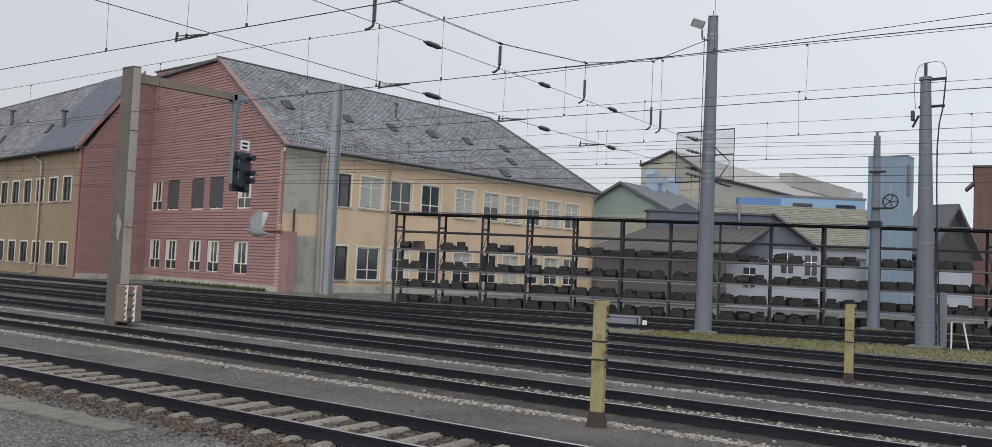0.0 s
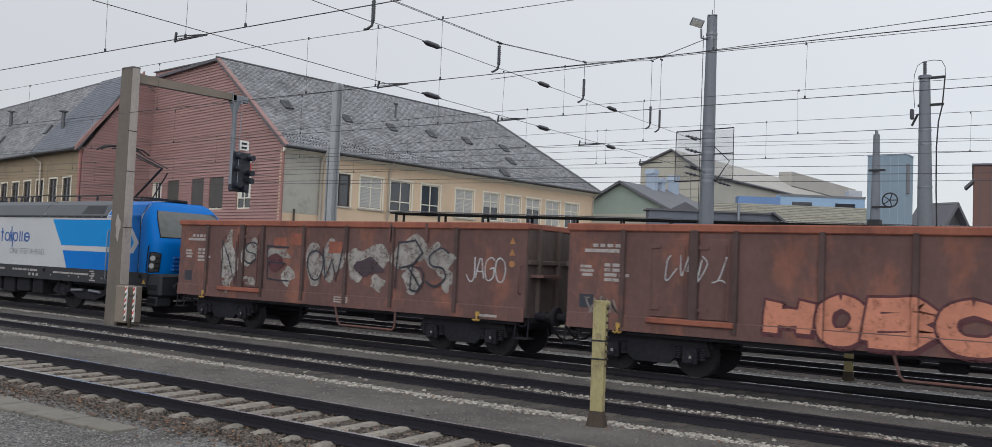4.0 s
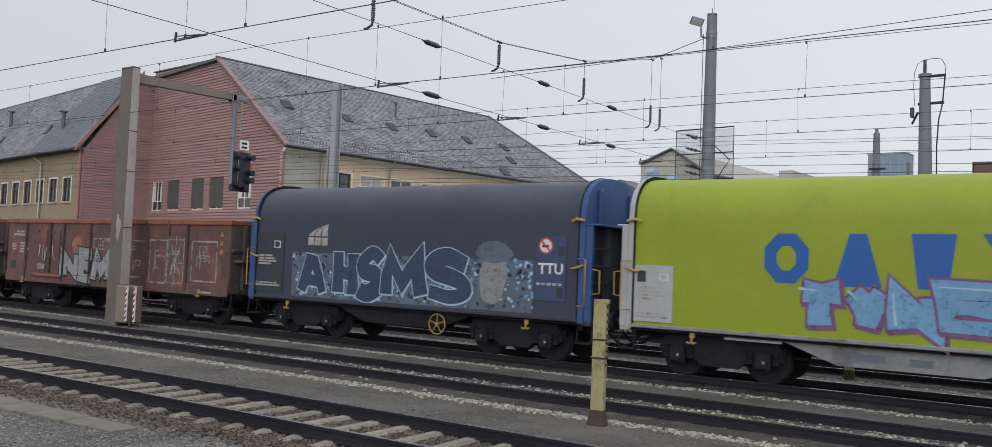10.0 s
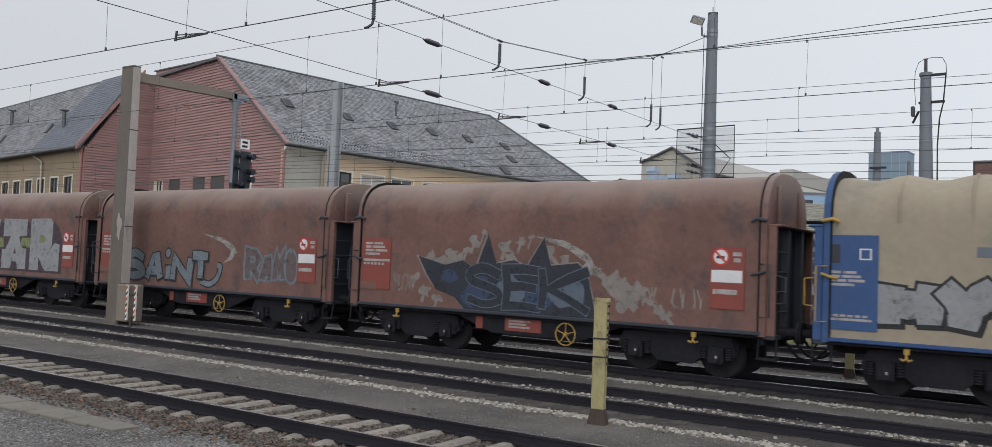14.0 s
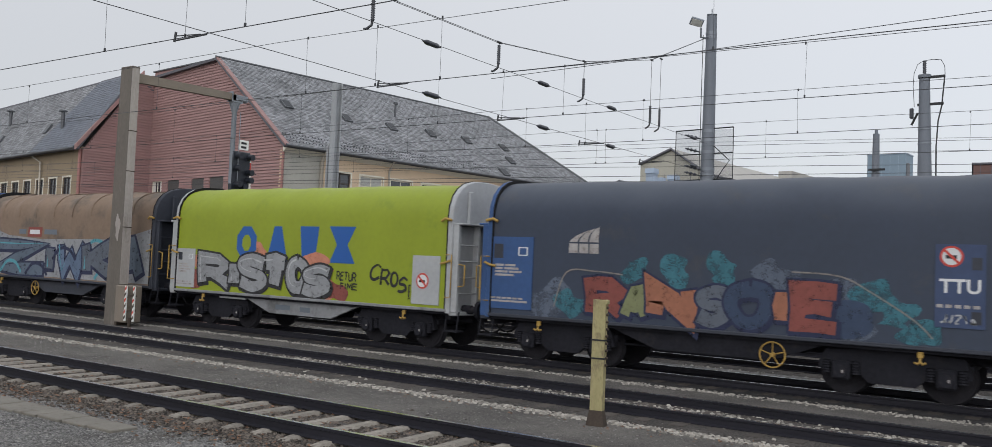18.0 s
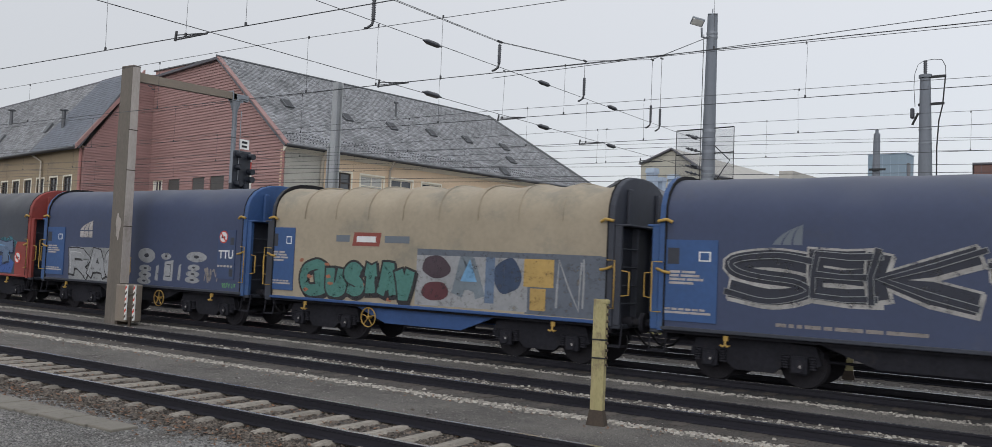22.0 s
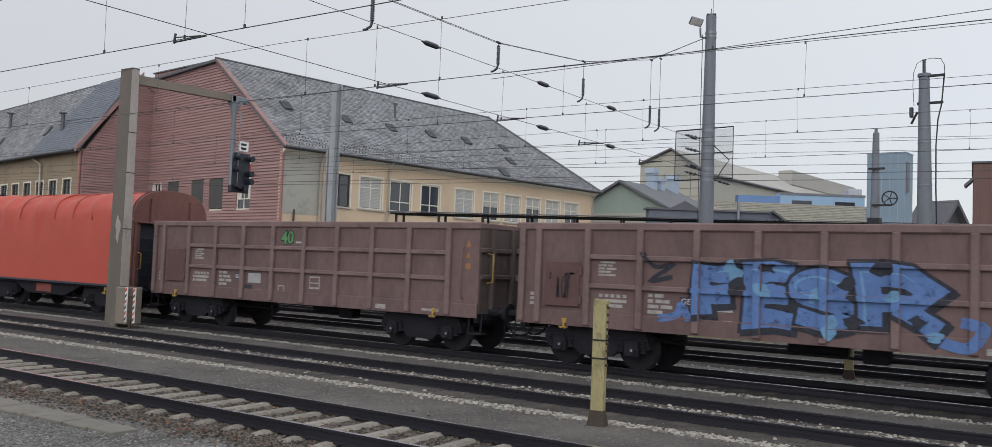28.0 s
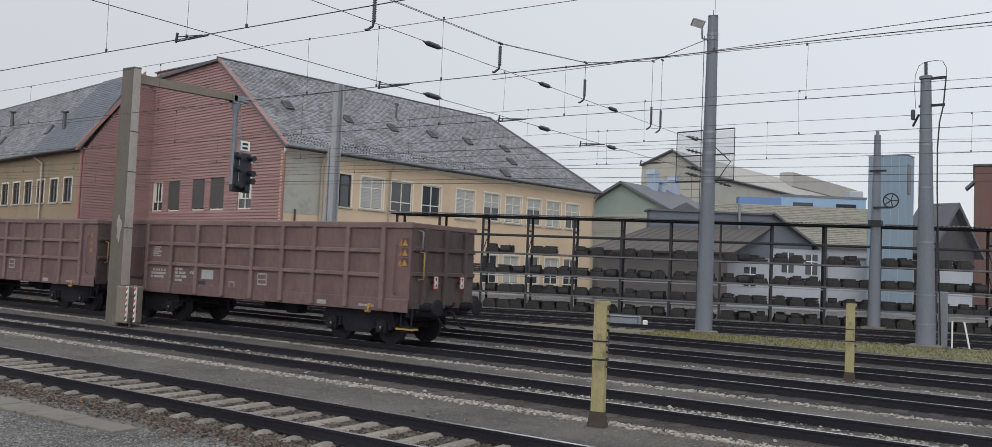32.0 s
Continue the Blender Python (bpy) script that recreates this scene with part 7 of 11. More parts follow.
mat("spray_chalk", (0.29, 0.275, 0.26), 0.85, var=0.35, scale=1.2, fine=12, bump=0.05, worn=0.62)
mat("spray_chalk2", (0.33, 0.32, 0.31), 0.85, var=0.3, scale=1.2, fine=12, bump=0.05, worn=0.56)
mat("spray_mist_teal", (0.045, 0.15, 0.19), 0.85, var=0.3, scale=1.2, fine=12, bump=0.03, worn=0.64)
mat("spray_mist_blue2", (0.09, 0.11, 0.15), 0.85, var=0.3, scale=1.2, fine=12, bump=0.03, worn=0.64)


CAPITALS = {
    "A": [[(0, 0), (0.38, 1), (0.62, 1), (1, 0)], [(0.2, 0.36), (0.8, 0.36)]],
    "B": [[(0, 0), (0, 1), (0.7, 1), (0.95, 0.78), (0.65, 0.54), (0.1, 0.52)], [(0.6, 0.52), (1, 0.28), (0.75, 0), (0, 0)]],
    "C": [[(1, 0.82), (0.6, 1), (0.15, 0.85), (0, 0.5), (0.15, 0.12), (0.6, 0), (1, 0.16)]],
    "D": [[(0, 0), (0, 1), (0.6, 1), (1, 0.68), (1, 0.32), (0.6, 0), (0, 0)]],
    "E": [[(1, 1), (0, 1), (0, 0), (1, 0)], [(0, 0.52), (0.85, 0.52)]],
    "F": [[(1, 1), (0, 1), (0, 0)], [(0, 0.52), (0.85, 0.52)]],
    "G": [[(1, 0.82), (0.55, 1), (0.1, 0.85), (0, 0.45), (0.2, 0.05), (0.7, 0), (1, 0.15), (1, 0.48), (0.55, 0.48)]],
    "H": [[(0, 0), (0.04, 1)], [(0.96, 0), (1, 1)], [(0, 0.5), (1, 0.52)]],
    "I": [[(0.5, 0), (0.5, 1)]],
    "J": [[(1, 1), (0.9, 0.2), (0.45, 0), (0, 0.25)]],
    "K": [[(0, 0), (0, 1)], [(1, 1), (0.12, 0.48), (1, 0)]],
    "M": [[(0, 0), (0.1, 1), (0.5, 0.35), (0.9, 1), (1, 0)]],
    "N": [[(0, 0), (0, 1), (1, 0), (1, 1)]],
    "O": [[(0.5, 1), (0.1, 0.82), (0, 0.42), (0.28, 0.02), (0.75, 0.04), (1, 0.45), (0.9, 0.85), (0.5, 1)]],
    "P": [[(0, 0), (0, 1), (0.7, 1), (1, 0.74), (0.7, 0.46), (0.1, 0.44)]],
    "R": [[(0, 0), (0, 1), (0.65, 1), (0.95, 0.75), (0.65, 0.48), (0.1, 0.45)], [(0.45, 0.45), (1, 0)]],
    "S": [[(1, 0.84), (0.55, 1), (0.1, 0.82), (0.2, 0.58), (0.8, 0.44), (0.95, 0.18), (0.5, 0), (0, 0.12)]],
    "T": [[(0, 1), (1, 1)], [(0.5, 1), (0.46, 0)]],
    "U": [[(0, 1), (0.12, 0.15), (0.35, 0), (0.72, 0), (0.94, 0.2), (1, 0.92)]],
    "V": [[(0, 1), (0.45, 0), (0.55, 0), (1, 1)]],
    "W": [[(0, 1), (0.22, 0), (0.5, 0.65), (0.76, 0), (1, 1)]],
    "Y": [[(0, 1), (0.48, 0.42), (0.42, 0)], [(1, 1), (0.48, 0.42)]],
    "Z": [[(0, 1), (1, 1), (0, 0), (1, 0)]],
    "0": [[(0.5, 1), (0, 0.6), (0.1, 0.1), (0.6, 0), (1, 0.45), (0.85, 0.9)]],
    "1": [[(0.3, 0.9), (0.55, 1), (0.5, 0)], [(0, 0.02), (1, 0)]],
    "2": [[(0, 0.8), (0.4, 1), (0.85, 0.8), (0.7, 0.45), (0, 0.02), (1, 0)]],
    "9": [[(0.9, 0.6), (0.4, 0.45), (0, 0.7), (0.35, 1), (0.9, 0.85), (0.95, 0.3), (0.5, 0), (0.05, 0.1)]],
}


def smooth_line(pts, steps=5):
    line = []
    for i in range(len(pts) - 1):
        p0, p1, p2, p3 = pts[max(i - 1, 0)], pts[i], pts[i + 1], pts[min(i + 2, len(pts) - 1)]
        for k in range(steps):
            u = k / steps
            line.append(tuple(0.5 * (2 * p1[j] + (p2[j] - p0[j]) * u + (2 * p0[j] - 5 * p1[j] + 4 * p2[j] - p3[j]) * u * u + (3 * p1[j] - p0[j] - 3 * p2[j] + p3[j]) * u ** 3) for j in (0, 1)))
    return line + [pts[-1]]


def ribbon(pts, width, grow=0.0, swell=None):
    """The quads of a broad stroke along a line, with mitred corners; swell varies its breadth along the way."""
    n = len(pts)
    dirs = []
    for a, c in zip(pts, pts[1:]):
        d = math.hypot(c[0] - a[0], c[1] - a[1]) or 1e-6
        dirs.append(((c[0] - a[0]) / d, (c[1] - a[1]) / d))
    pts = list(pts)
    ext = grow
    pts[0] = (pts[0][0] - dirs[0][0] * ext, pts[0][1] - dirs[0][1] * ext)
    pts[-1] = (pts[-1][0] + dirs[-1][0] * ext, pts[-1][1] + dirs[-1][1] * ext)
    left, right = [], []
    for i, (x, z) in enumerate(pts):
        a, c = dirs[max(i - 1, 0)], dirs[min(i, n - 2)]
        mx, mz = -(a[1] + c[1]), a[0] + c[0]
        m = math.hypot(mx, mz) or 1e-6
        mx, mz = mx / m, mz / m
        k = min(1.9, 1 / max(0.35, mx * -c[1] + mz * c[0]))
        h = (width * (swell(i / max(n - 1, 1)) if swell else 1.0) / 2 + grow) * k
        left.append((x + mx * h, z + mz * h))
        right.append((x - mx * h, z - mz * h))
    return [[right[i], right[i + 1], left[i + 1], left[i]] for i in range(n - 1)]


def clipped(poly, x0, x1, z0, z1):
    for axis, lim, keep in ((0, x0, 1), (0, x1, -1), (1, z0, 1), (1, z1, -1)):
        out = []
        for p, q in zip(poly, poly[1:] + poly[:1]):
            a, c = (p[axis] - lim) * keep, (q[axis] - lim) * keep
            if a >= 0:
                out.append(p)
            if (a >= 0) != (c >= 0):
                k = a / (a - c)
                out.append((p[0] + (q[0] - p[0]) * k, p[1] + (q[1] - p[1]) * k))
        poly = out
        if len(poly) < 3:
            return []
    return poly


def spray(owner, name, polys, y, lift, m, relief=()):
    """Paint on a side wall, carried over the posts and ribs (x0, x1, z0, z1, proud) that stand out of it."""
    b = Build()
    for poly in polys:
        lift += 0.00003
        area = sum(poly[i][0] * poly[(i + 1) % len(poly)][1] - poly[(i + 1) % len(poly)][0] * poly[i][1] for i in range(len(poly)))
        poly = poly if area > 0 else poly[::-1]
        b.add([(u, y - 0.004 - lift, v) for u, v in poly], [tuple(range(len(poly)))])
        for x0, x1, z0, z1, proud in relief:
            piece = clipped(poly, x0, x1, z0, z1)
            if piece:
                b.add([(u, y - 0.004 - lift - proud, v) for u, v in piece], [tuple(range(len(piece)))])
    return part(name, b, "spray_" + m, owner, kind="stuff")


OLD_RELIEF = [(x - 0.05, x + 0.05, 1.0, 3.1, 0.07) for x in (-5.1, -2.6, -0.92, 0.72, 2.35, 4.42)] + [(-3.58, -3.38, 1.2, 3.1, 0.092), (-4.42, -3.6, 1.26, 2.92, 0.025), (-3.36, -2.72, 1.26, 2.92, 0.025), (-6.45, 6.45, 0.9, 1.22, 0.03)]
NEW_RELIEF = [(-5.88 + 1.27 * k - 0.07, -5.88 + 1.27 * k + 0.07, 0.94, 3.08, 0.1) for k in range(10)] + [(-6.0, 6.0, z - 0.05, z + 0.05, 0.082) for z in (1.83, 2.47)] + [(-6.45, 6.45, 0.9, 1.22, 0.03)]


def stroke_word(owner, word, slots, y, fill, edge, width, rim, relief=(), seed=1, shine=None, fills=None):
    """Sprayed capitals built from broad strokes, one to a slot (x0, x1, z0, z1), each with its own sway and outline."""
    q = random.Random(seed)
    for i, (ch, (x0, x1, z0, z1)) in enumerate(zip(word, slots)):
        if rim:
            x0, x1 = x0 - 0.06 * (x1 - x0), x1 + 0.06 * (x1 - x0)
        wd = width if ch in "I" else min(width, (0.29 if ch in "MW" else 0.385) * (x1 - x0), (0.38 if ch in "JLNTUVXYHIK" else 0.275) * (z1 - z0))
        base = 0.001 + 0.0032 * i
        h = wd / 2 + rim
        ph, lean = q.uniform(0, 6.28), q.uniform(-0.05, 0.05) if width > 0.12 else q.uniform(0.0, 0.15)
        lines = []
        for stroke in CAPITALS[ch]:
            line = smooth_line(stroke) if ch in "CGOSU029J" else [p for a, c in zip(stroke, stroke[1:]) for p in (a, ((a[0] + c[0]) / 2, (a[1] + c[1]) / 2))] + [stroke[-1]]
            out = []
            for u, v in line:
                u, v = u + 0.035 * math.sin(4 * v + ph) + (v - 0.5) * lean, v + 0.03 * math.sin(5 * u + ph)
                out.append((x0 + h + u * max(x1 - x0 - 2 * h, 0.02), z0 + h + v * max(z1 - z0 - 2 * h, 0.02)))
            lines.append(out)
        sw = [lambda u, p=ph + k: 1.0 + 0.16 * math.sin(5 * u + p) for k in range(len(lines))]
        if rim and width > 0.2:
            spray(owner, "graffiti_shadow", [[(u + 0.8 * rim, v - 0.9 * rim) for u, v in p] for k, ln in enumerate(lines) for p in ribbon(ln, wd, rim, sw[k])], y, base - 0.0005, edge, relief)
        if rim:
            spray(owner, "graffiti_outline", [p for k, ln in enumerate(lines) for p in ribbon(ln, wd, rim, sw[k])], y, base, edge, relief)
        spray(owner, "graffiti_letter", [p for k, ln in enumerate(lines) for p in ribbon(ln, wd, 0.0, sw[k])], y, base + 0.0013, fills[i % len(fills)] if fills else fill, relief)
        if shine:
            for k, ln in enumerate(lines[:1]):
                part_ln = [(x - wd * 0.24, z + wd * 0.12) for x, z in ln[:max(2, int(len(ln) * 0.55))]]
                spray(owner, "graffiti_shine", ribbon(part_ln, wd * 0.13, 0.0, lambda u: 1.2 - 0.9 * u), y, base + 0.0027, shine, relief)


def maze(owner, x0, x1, z0, z1, y, m, seed, relief=()):
    """Chalky line drawing of nested broken squares within a hazy frame."""
    q = random.Random(seed)
    polys = ribbon([(x0, z0), (x0, z1), (x1, z1), (x1, z0), (x0 + 0.1, z0)], 0.05)
    for k in range(4):
        cx, cz = q.uniform(x0 + 0.25, x1 - 0.25), q.uniform(z0 + 0.2, z1 - 0.2)
        a, c = q.uniform(0.1, 0.24), q.uniform(0.08, 0.24)
        ring_ = [(cx - a, cz - c), (cx - a, cz + c), (cx + a, cz + c), (cx + a, cz), (cx, cz), (cx, cz - c)]
        polys += ribbon(ring_[:q.randint(3, 6)], 0.035)
    return spray(owner, "graffiti_line", polys, y, 0.003, m, relief)


def blob(q, cx, cz, rx, rz, n=26, rough=0.22):
    ph = [q.uniform(0, 6.28) for _ in range(4)]
    return [(cx + rx * math.cos(a) * (1 + rough * (math.sin(2 * a + ph[0]) + 0.6 * math.sin(3 * a + ph[1]) + 0.4 * math.sin(5 * a + ph[2])) * 0.6),
             cz + rz * math.sin(a) * (1 + rough * (math.sin(2 * a + ph[3]) + 0.5 * math.sin(4 * a + ph[1])) * 0.6)) for a in [2 * math.pi * i / n for i in range(n)]]


def flat(owner, name, poly, y, m, lift):
    area = sum(poly[i][0] * poly[(i + 1) % len(poly)][1] - poly[(i + 1) % len(poly)][0] * poly[i][1] for i in range(len(poly)))
    pts = [(u, y - 0.004 - lift, v) for u, v in (poly if area > 0 else poly[::-1])]
    return part(name, Build().add(pts, [tuple(range(len(pts)))]), "spray_" + m, owner)


def curls(owner, x0, x1, z0, z1, y, m, seed, count, r=0.012, lift=0.012):
    """Thin sprayed lines: hooks, arcs and zigzags that follow the letters."""
    q = random.Random(seed)
    b = Build()
    w = (x1 - x0) / count
    for k in range(count):
        cx, cz = x0 + w * (k + q.uniform(0.2, 0.8)), z0 + (z1 - z0) * q.uniform(0.3, 0.7)
        kind, n = q.random(), 12
        a0, rx, rz = q.uniform(0, 6.28), w * q.uniform(0.3, 0.62), (z1 - z0) * q.uniform(0.2, 0.46)
        if kind < 0.45:
            sweep_ = q.uniform(1.8, 4.2)
            line = [(cx + rx * (1 - 0.3 * i / n) * math.cos(a0 + sweep_ * i / n), cz + rz * math.sin(a0 + sweep_ * i / n)) for i in range(n + 1)]
        elif kind < 0.8:
            tilt = q.uniform(-0.25, 0.25)
            line = [(cx - rx * 0.8, cz - rz), (cx - rx * 0.5 + tilt * rz, cz + rz), (cx + rx * 0.25 + tilt * rz, cz + rz * 0.9), (cx + rx * 0.1, cz + rz * 0.1), (cx + rx * 0.7, cz), (cx + rx * 0.55, cz - rz * 0.95)]
        else:
            line = [(cx - rx, cz + rz * q.uniform(-0.6, 0.9)), (cx + rx * 0.2, cz + rz * q.uniform(-0.8, 0.8)), (cx + rx, cz + rz * q.uniform(-0.9, 0.9))]
        for (ax, az), (ex, ez) in zip(line, line[1:]):
            d = math.hypot(ex - ax, ez - az) or 1
            nx, nz = -(ez - az) / d * r, (ex - ax) / d * r
            b.add([(ax - nx, y - 0.004 - lift, az - nz), (ex - nx, y - 0.004 - lift, ez - nz), (ex + nx, y - 0.004 - lift, ez + nz), (ax + nx, y - 0.004 - lift, az + nz)], [(0, 1, 2, 3)])
    return part("graffiti_line", b, "spray_" + m, owner, kind="stuff")


def scrawl(owner, x0, x1, z0, z1, y, m, seed, strokes=5, r=0.014):
    """A hurried tag: a few looping pen strokes."""
    q = random.Random(seed)
    b = Build()
    w = (x1 - x0) / strokes
    for k in range(strokes):
        n = q.randint(4, 6)
        pts = [(x0 + w * (k + q.uniform(0.0, 1.0)), z0 + (z1 - z0) * (q.random() if i % 2 else q.choice([0.05, 0.95]))) for i in range(n)]
        line = []
        for i in range(len(pts) - 1):
            p0, p1, p2, p3 = pts[max(i - 1, 0)], pts[i], pts[i + 1], pts[min(i + 2, len(pts) - 1)]
            for s in range(6):
                u = s / 6
                line.append(tuple(0.5 * (2 * p1[j] + (p2[j] - p0[j]) * u + (2 * p0[j] - 5 * p1[j] + 4 * p2[j] - p3[j]) * u * u + (3 * p1[j] - p0[j] - 3 * p2[j] + p3[j]) * u ** 3) for j in (0, 1)))
        line.append(pts[-1])
        for (ax, az), (cx, cz) in zip(line, line[1:]):
            d = math.hypot(cx - ax, cz - az) or 1
            nx, nz = -(cz - az) / d * r, (cx - ax) / d * r
            b.add([(ax - nx, y - 0.006, az - nz), (cx - nx, y - 0.006, cz - nz), (cx + nx, y - 0.006, cz + nz), (ax + nx, y - 0.006, az + nz)], [(0, 1, 2, 3)])
    return part("graffiti_tag", b, "spray_" + m, owner, kind="stuff")


def sail_logo(owner, x, z, w, h, y, m="sign_white", block=True):
    """A leaning sail of three curved blades over a bar."""
    foot, tall, n = z + (h * 0.42 if block else 0), (h * 0.58 if block else h), 8
    edge_at = lambda a, t: (x + w * (a + (0.97 - a) * t ** (1.25 + 0.9 * a)), foot + tall * (1 - (1 - t) ** 1.5) * (0.9 + 0.1 * a) if a < 0.9 else foot + tall * t)
    for a0, a1, end in ((0.0, 0.27, 0.86), (0.33, 0.6, 0.93), (0.66, 0.95, 1.0)):
        ts = [end * i / n for i in range(n + 1)]
        plate(owner, "logo_wedge", [edge_at(a1, t) for t in ts] + [edge_at(a0, t) for t in ts][::-1], y - 0.003, m)
    if block:
        for k in range(3):
            plate(owner, "logo_block", rect(x + w * (k / 3), x + w * (k / 3 + 0.29), z, z + h * 0.36), y - 0.003, m)


def data_panel(owner, x0, x1, z0, z1, y, ground, rows=True):
    p = plate(owner, "data_panel", rect(x0, x1, z0, z1), y - 0.002, ground, "enamelled data panel", 0.02)
    w = x1 - x0
    if rows:
        print_bars(p, x0 + 0.12 * w, z0 + (z1 - z0) * 0.62, [(0, [0.2 * w, 0.25 * w]), (0, [0.18 * w, 0.35 * w]), (0, [0.3 * w, 0.3 * w]), (0, [0.45 * w])], y - 0.023, height=0.05)
        print_bars(p, x0 + 0.05 * w, z0 + (z1 - z0) * 0.16, [(0, [0.1 * w] * 6), (0, [0.85 * w])], y - 0.023, height=0.045)
        plate(p, "panel_recess", rect(x0 + 0.08 * w, x0 + 0.3 * w, z0 + (z1 - z0) * 0.70, z0 + (z1 - z0) * 0.9), y - 0.023, "end_dark")
        plate(p, "panel_square", rect(x0 + 0.66 * w, x0 + 0.88 * w, z0 + (z1 - z0) * 0.74, z0 + (z1 - z0) * 0.86), y - 0.023, "sign_white")
        plate(p, "panel_square_inner", rect(x0 + 0.69 * w, x0 + 0.85 * w, z0 + (z1 - z0) * 0.755, z0 + (z1 - z0) * 0.845), y - 0.028, ground)
    return p


def ban_sign(owner, x, z, r, y):
    for m, k, lift in (("red_paint", 1.0, 0.0), ("sign_white", 0.80, 0.005)):
        plate(owner, "ban_disc", [(x + r * k * math.cos(a), z + r * k * math.sin(a)) for a in [2 * math.pi * i / 24 for i in range(24)]], y - lift, m, "round prohibition sign")
    plate(owner, "ban_engine", rect(x - 0.5 * r, x + 0.45 * r, z - 0.2 * r, z + 0.12 * r), y - 0.0095, "black_metal")
    plate(owner, "ban_bar", [(x - 0.66 * r, z + 0.5 * r), (x - 0.5 * r, z + 0.66 * r), (x + 0.66 * r, z - 0.5 * r), (x + 0.5 * r, z - 0.66 * r)], y - 0.013, "red_paint")


def right_panel(owner, y, ground, tall=True):
    """The panel by the trailing end: prohibition sign, three letters, small print."""
    p = plate(owner, "data_panel", rect(4.22, 5.02, 1.42, 2.9), y - 0.002, "panel_navy", "blue enamelled panel", 0.02)
    ban_sign(p, 4.48, 2.68, 0.19, y - 0.023)
    text_part(p, "TTU", 4.29, 2.04, 0.345, y - 0.024, "sign_white", "white painted letters", bold=0.008, spacing=1.02)
    print_bars(p, 4.25, 1.83, [(0, [0.1] * 5)], y - 0.023, height=0.06)
    for a in (1.5, 2.45):
        plate(p, "panel_recess", rect(4.8, 4.96, a, a + 0.22), y - 0.023, "end_dark")
    return p


Y = -1.42
GY = -1.36 - 0.034
gondola_label = "rust-brown open high-sided wagon with "
# five old open wagons behind the locomotive
w, ws = gondola("open_wagon", gondola_label + "faded grey graffiti", "old", 31)
vehicles.append((w, 6.42, ws))
q = random.Random(9)
for k, (a, c, lo, hi) in enumerate(((-4.45, -3.68, 1.28, 2.71), (-3.40, -2.78, 1.9, 2.69), (-3.35, -2.8, 1.3, 1.6), (-2.53, -1.40, 2.05, 2.55), (-1.75, -1.3, 1.4, 1.9), (-0.81, -0.2, 1.49, 2.55), (-0.3, 0.62, 1.7, 2.6), (0.8, 1.4, 1.5, 2.6), (1.3, 2.2, 1.9, 2.6), (1.6, 2.15, 1.4, 1.8), (2.42, 3.43, 2.0, 2.9), (2.7, 3.4, 1.43, 2.0), (3.50, 4.3, 1.9, 2.64), (4.0, 4.35, 1.5, 2.0))):
    spray(w, "graffiti_patch", [blob(q, (a + c) / 2, (lo + hi) / 2, (c - a) / 2, (hi - lo) / 2, rough=0.45)], GY, 0.001 + 0.0002 * k, "chalk", OLD_RELIEF)
stroke_word(w, "NSEOWRSD", [(-4.4, -3.72, 1.35, 2.65), (-3.38, -2.8, 1.95, 2.62), (-2.4, -1.45, 1.5, 2.5), (-0.75, -0.1, 1.6, 2.45), (-0.2, 0.6, 1.6, 2.5), (2.5, 3.4, 1.5, 2.75), (3.5, 4.2, 1.6, 2.6), (3.0, 3.45, 1.45, 2.1)], GY - 0.0045, "ink", None, 0.05, 0, OLD_RELIEF, 31)
spray(w, "graffiti_patch", [blob(q, 1.5, 2.02, 0.45, 0.26, rough=0.4)], GY, 0.009, "plum", OLD_RELIEF)
spray(w, "graffiti_patch", [blob(q, -2.05, 2.02, 0.36, 0.24, rough=0.3)], GY, 0.009, "maroon", OLD_RELIEF)
for a, z in ((-1.9, 2.62), (-1.2, 2.75), (0.3, 2.55)):
    plate(w, "primer_patch", rect(a - 0.25, a + 0.25, z - 0.2, z + 0.12), GY - 0.003, "rust_orange", "patch of orange primer")
stroke_word(w, "JAGO", [(4.71, 5.01, 1.77, 2.42), (5.01, 5.29, 1.85, 2.38), (5.29, 5.58, 1.83, 2.41), (5.58, 5.90, 1.80, 2.40)], GY, "white", None, 0.035, 0, OLD_RELIEF, 32)
w, ws = gondola("open_wagon", gondola_label + "orange bubble letters", "old", 32)
vehicles.append((w, 20.46, ws))
stroke_word(w, "HOBOS", [(-2.00, -1.05, 0.92, 1.92), (-1.02, -0.1, 0.92, 1.97), (-0.14, 1.04, 0.92, 1.98), (1.08, 2.26, 0.92, 1.99), (2.28, 4.37, 0.92, 2.09)], GY, "salmon", "maroon", 0.3, 0.05, OLD_RELIEF, 33)
spray(w, "graffiti_patch", [blob(random.Random(7), 4.5, 1.3, 0.7, 0.4, rough=0.4)], GY, 0.001, "olive", OLD_RELIEF)
stroke_word(w, "VORRE", [(5.43, 5.65, 2.19, 2.45), (5.65, 5.83, 2.23, 2.49), (5.83, 6.0, 2.26, 2.53), (6.0, 6.17, 2.30, 2.57), (6.17, 6.36, 2.36, 2.61)], GY, "white", None, 0.05, 0, OLD_RELIEF, 34)
scrawl(w, -4.1, -2.75, 2.0, 2.6, GY - 0.05, "white", 8, 4, 0.013)
scrawl(w, -6.0, -5.2, 1.25, 1.6, GY, "faded", 9, 5, 0.02)
w, ws = gondola("open_wagon", gondola_label + "white and violet graffiti", "old", 33)
vehicles.append((w, 34.5, ws))
stroke_word(w, "RAE", [(-4.67, -3.56, 1.25, 2.48), (-3.66, -2.5, 1.28, 2.54), (-2.65, -1.16, 1.24, 2.73)], GY, "lilac", "navy", 0.38, 0.09, OLD_RELIEF, 35, shine="white")
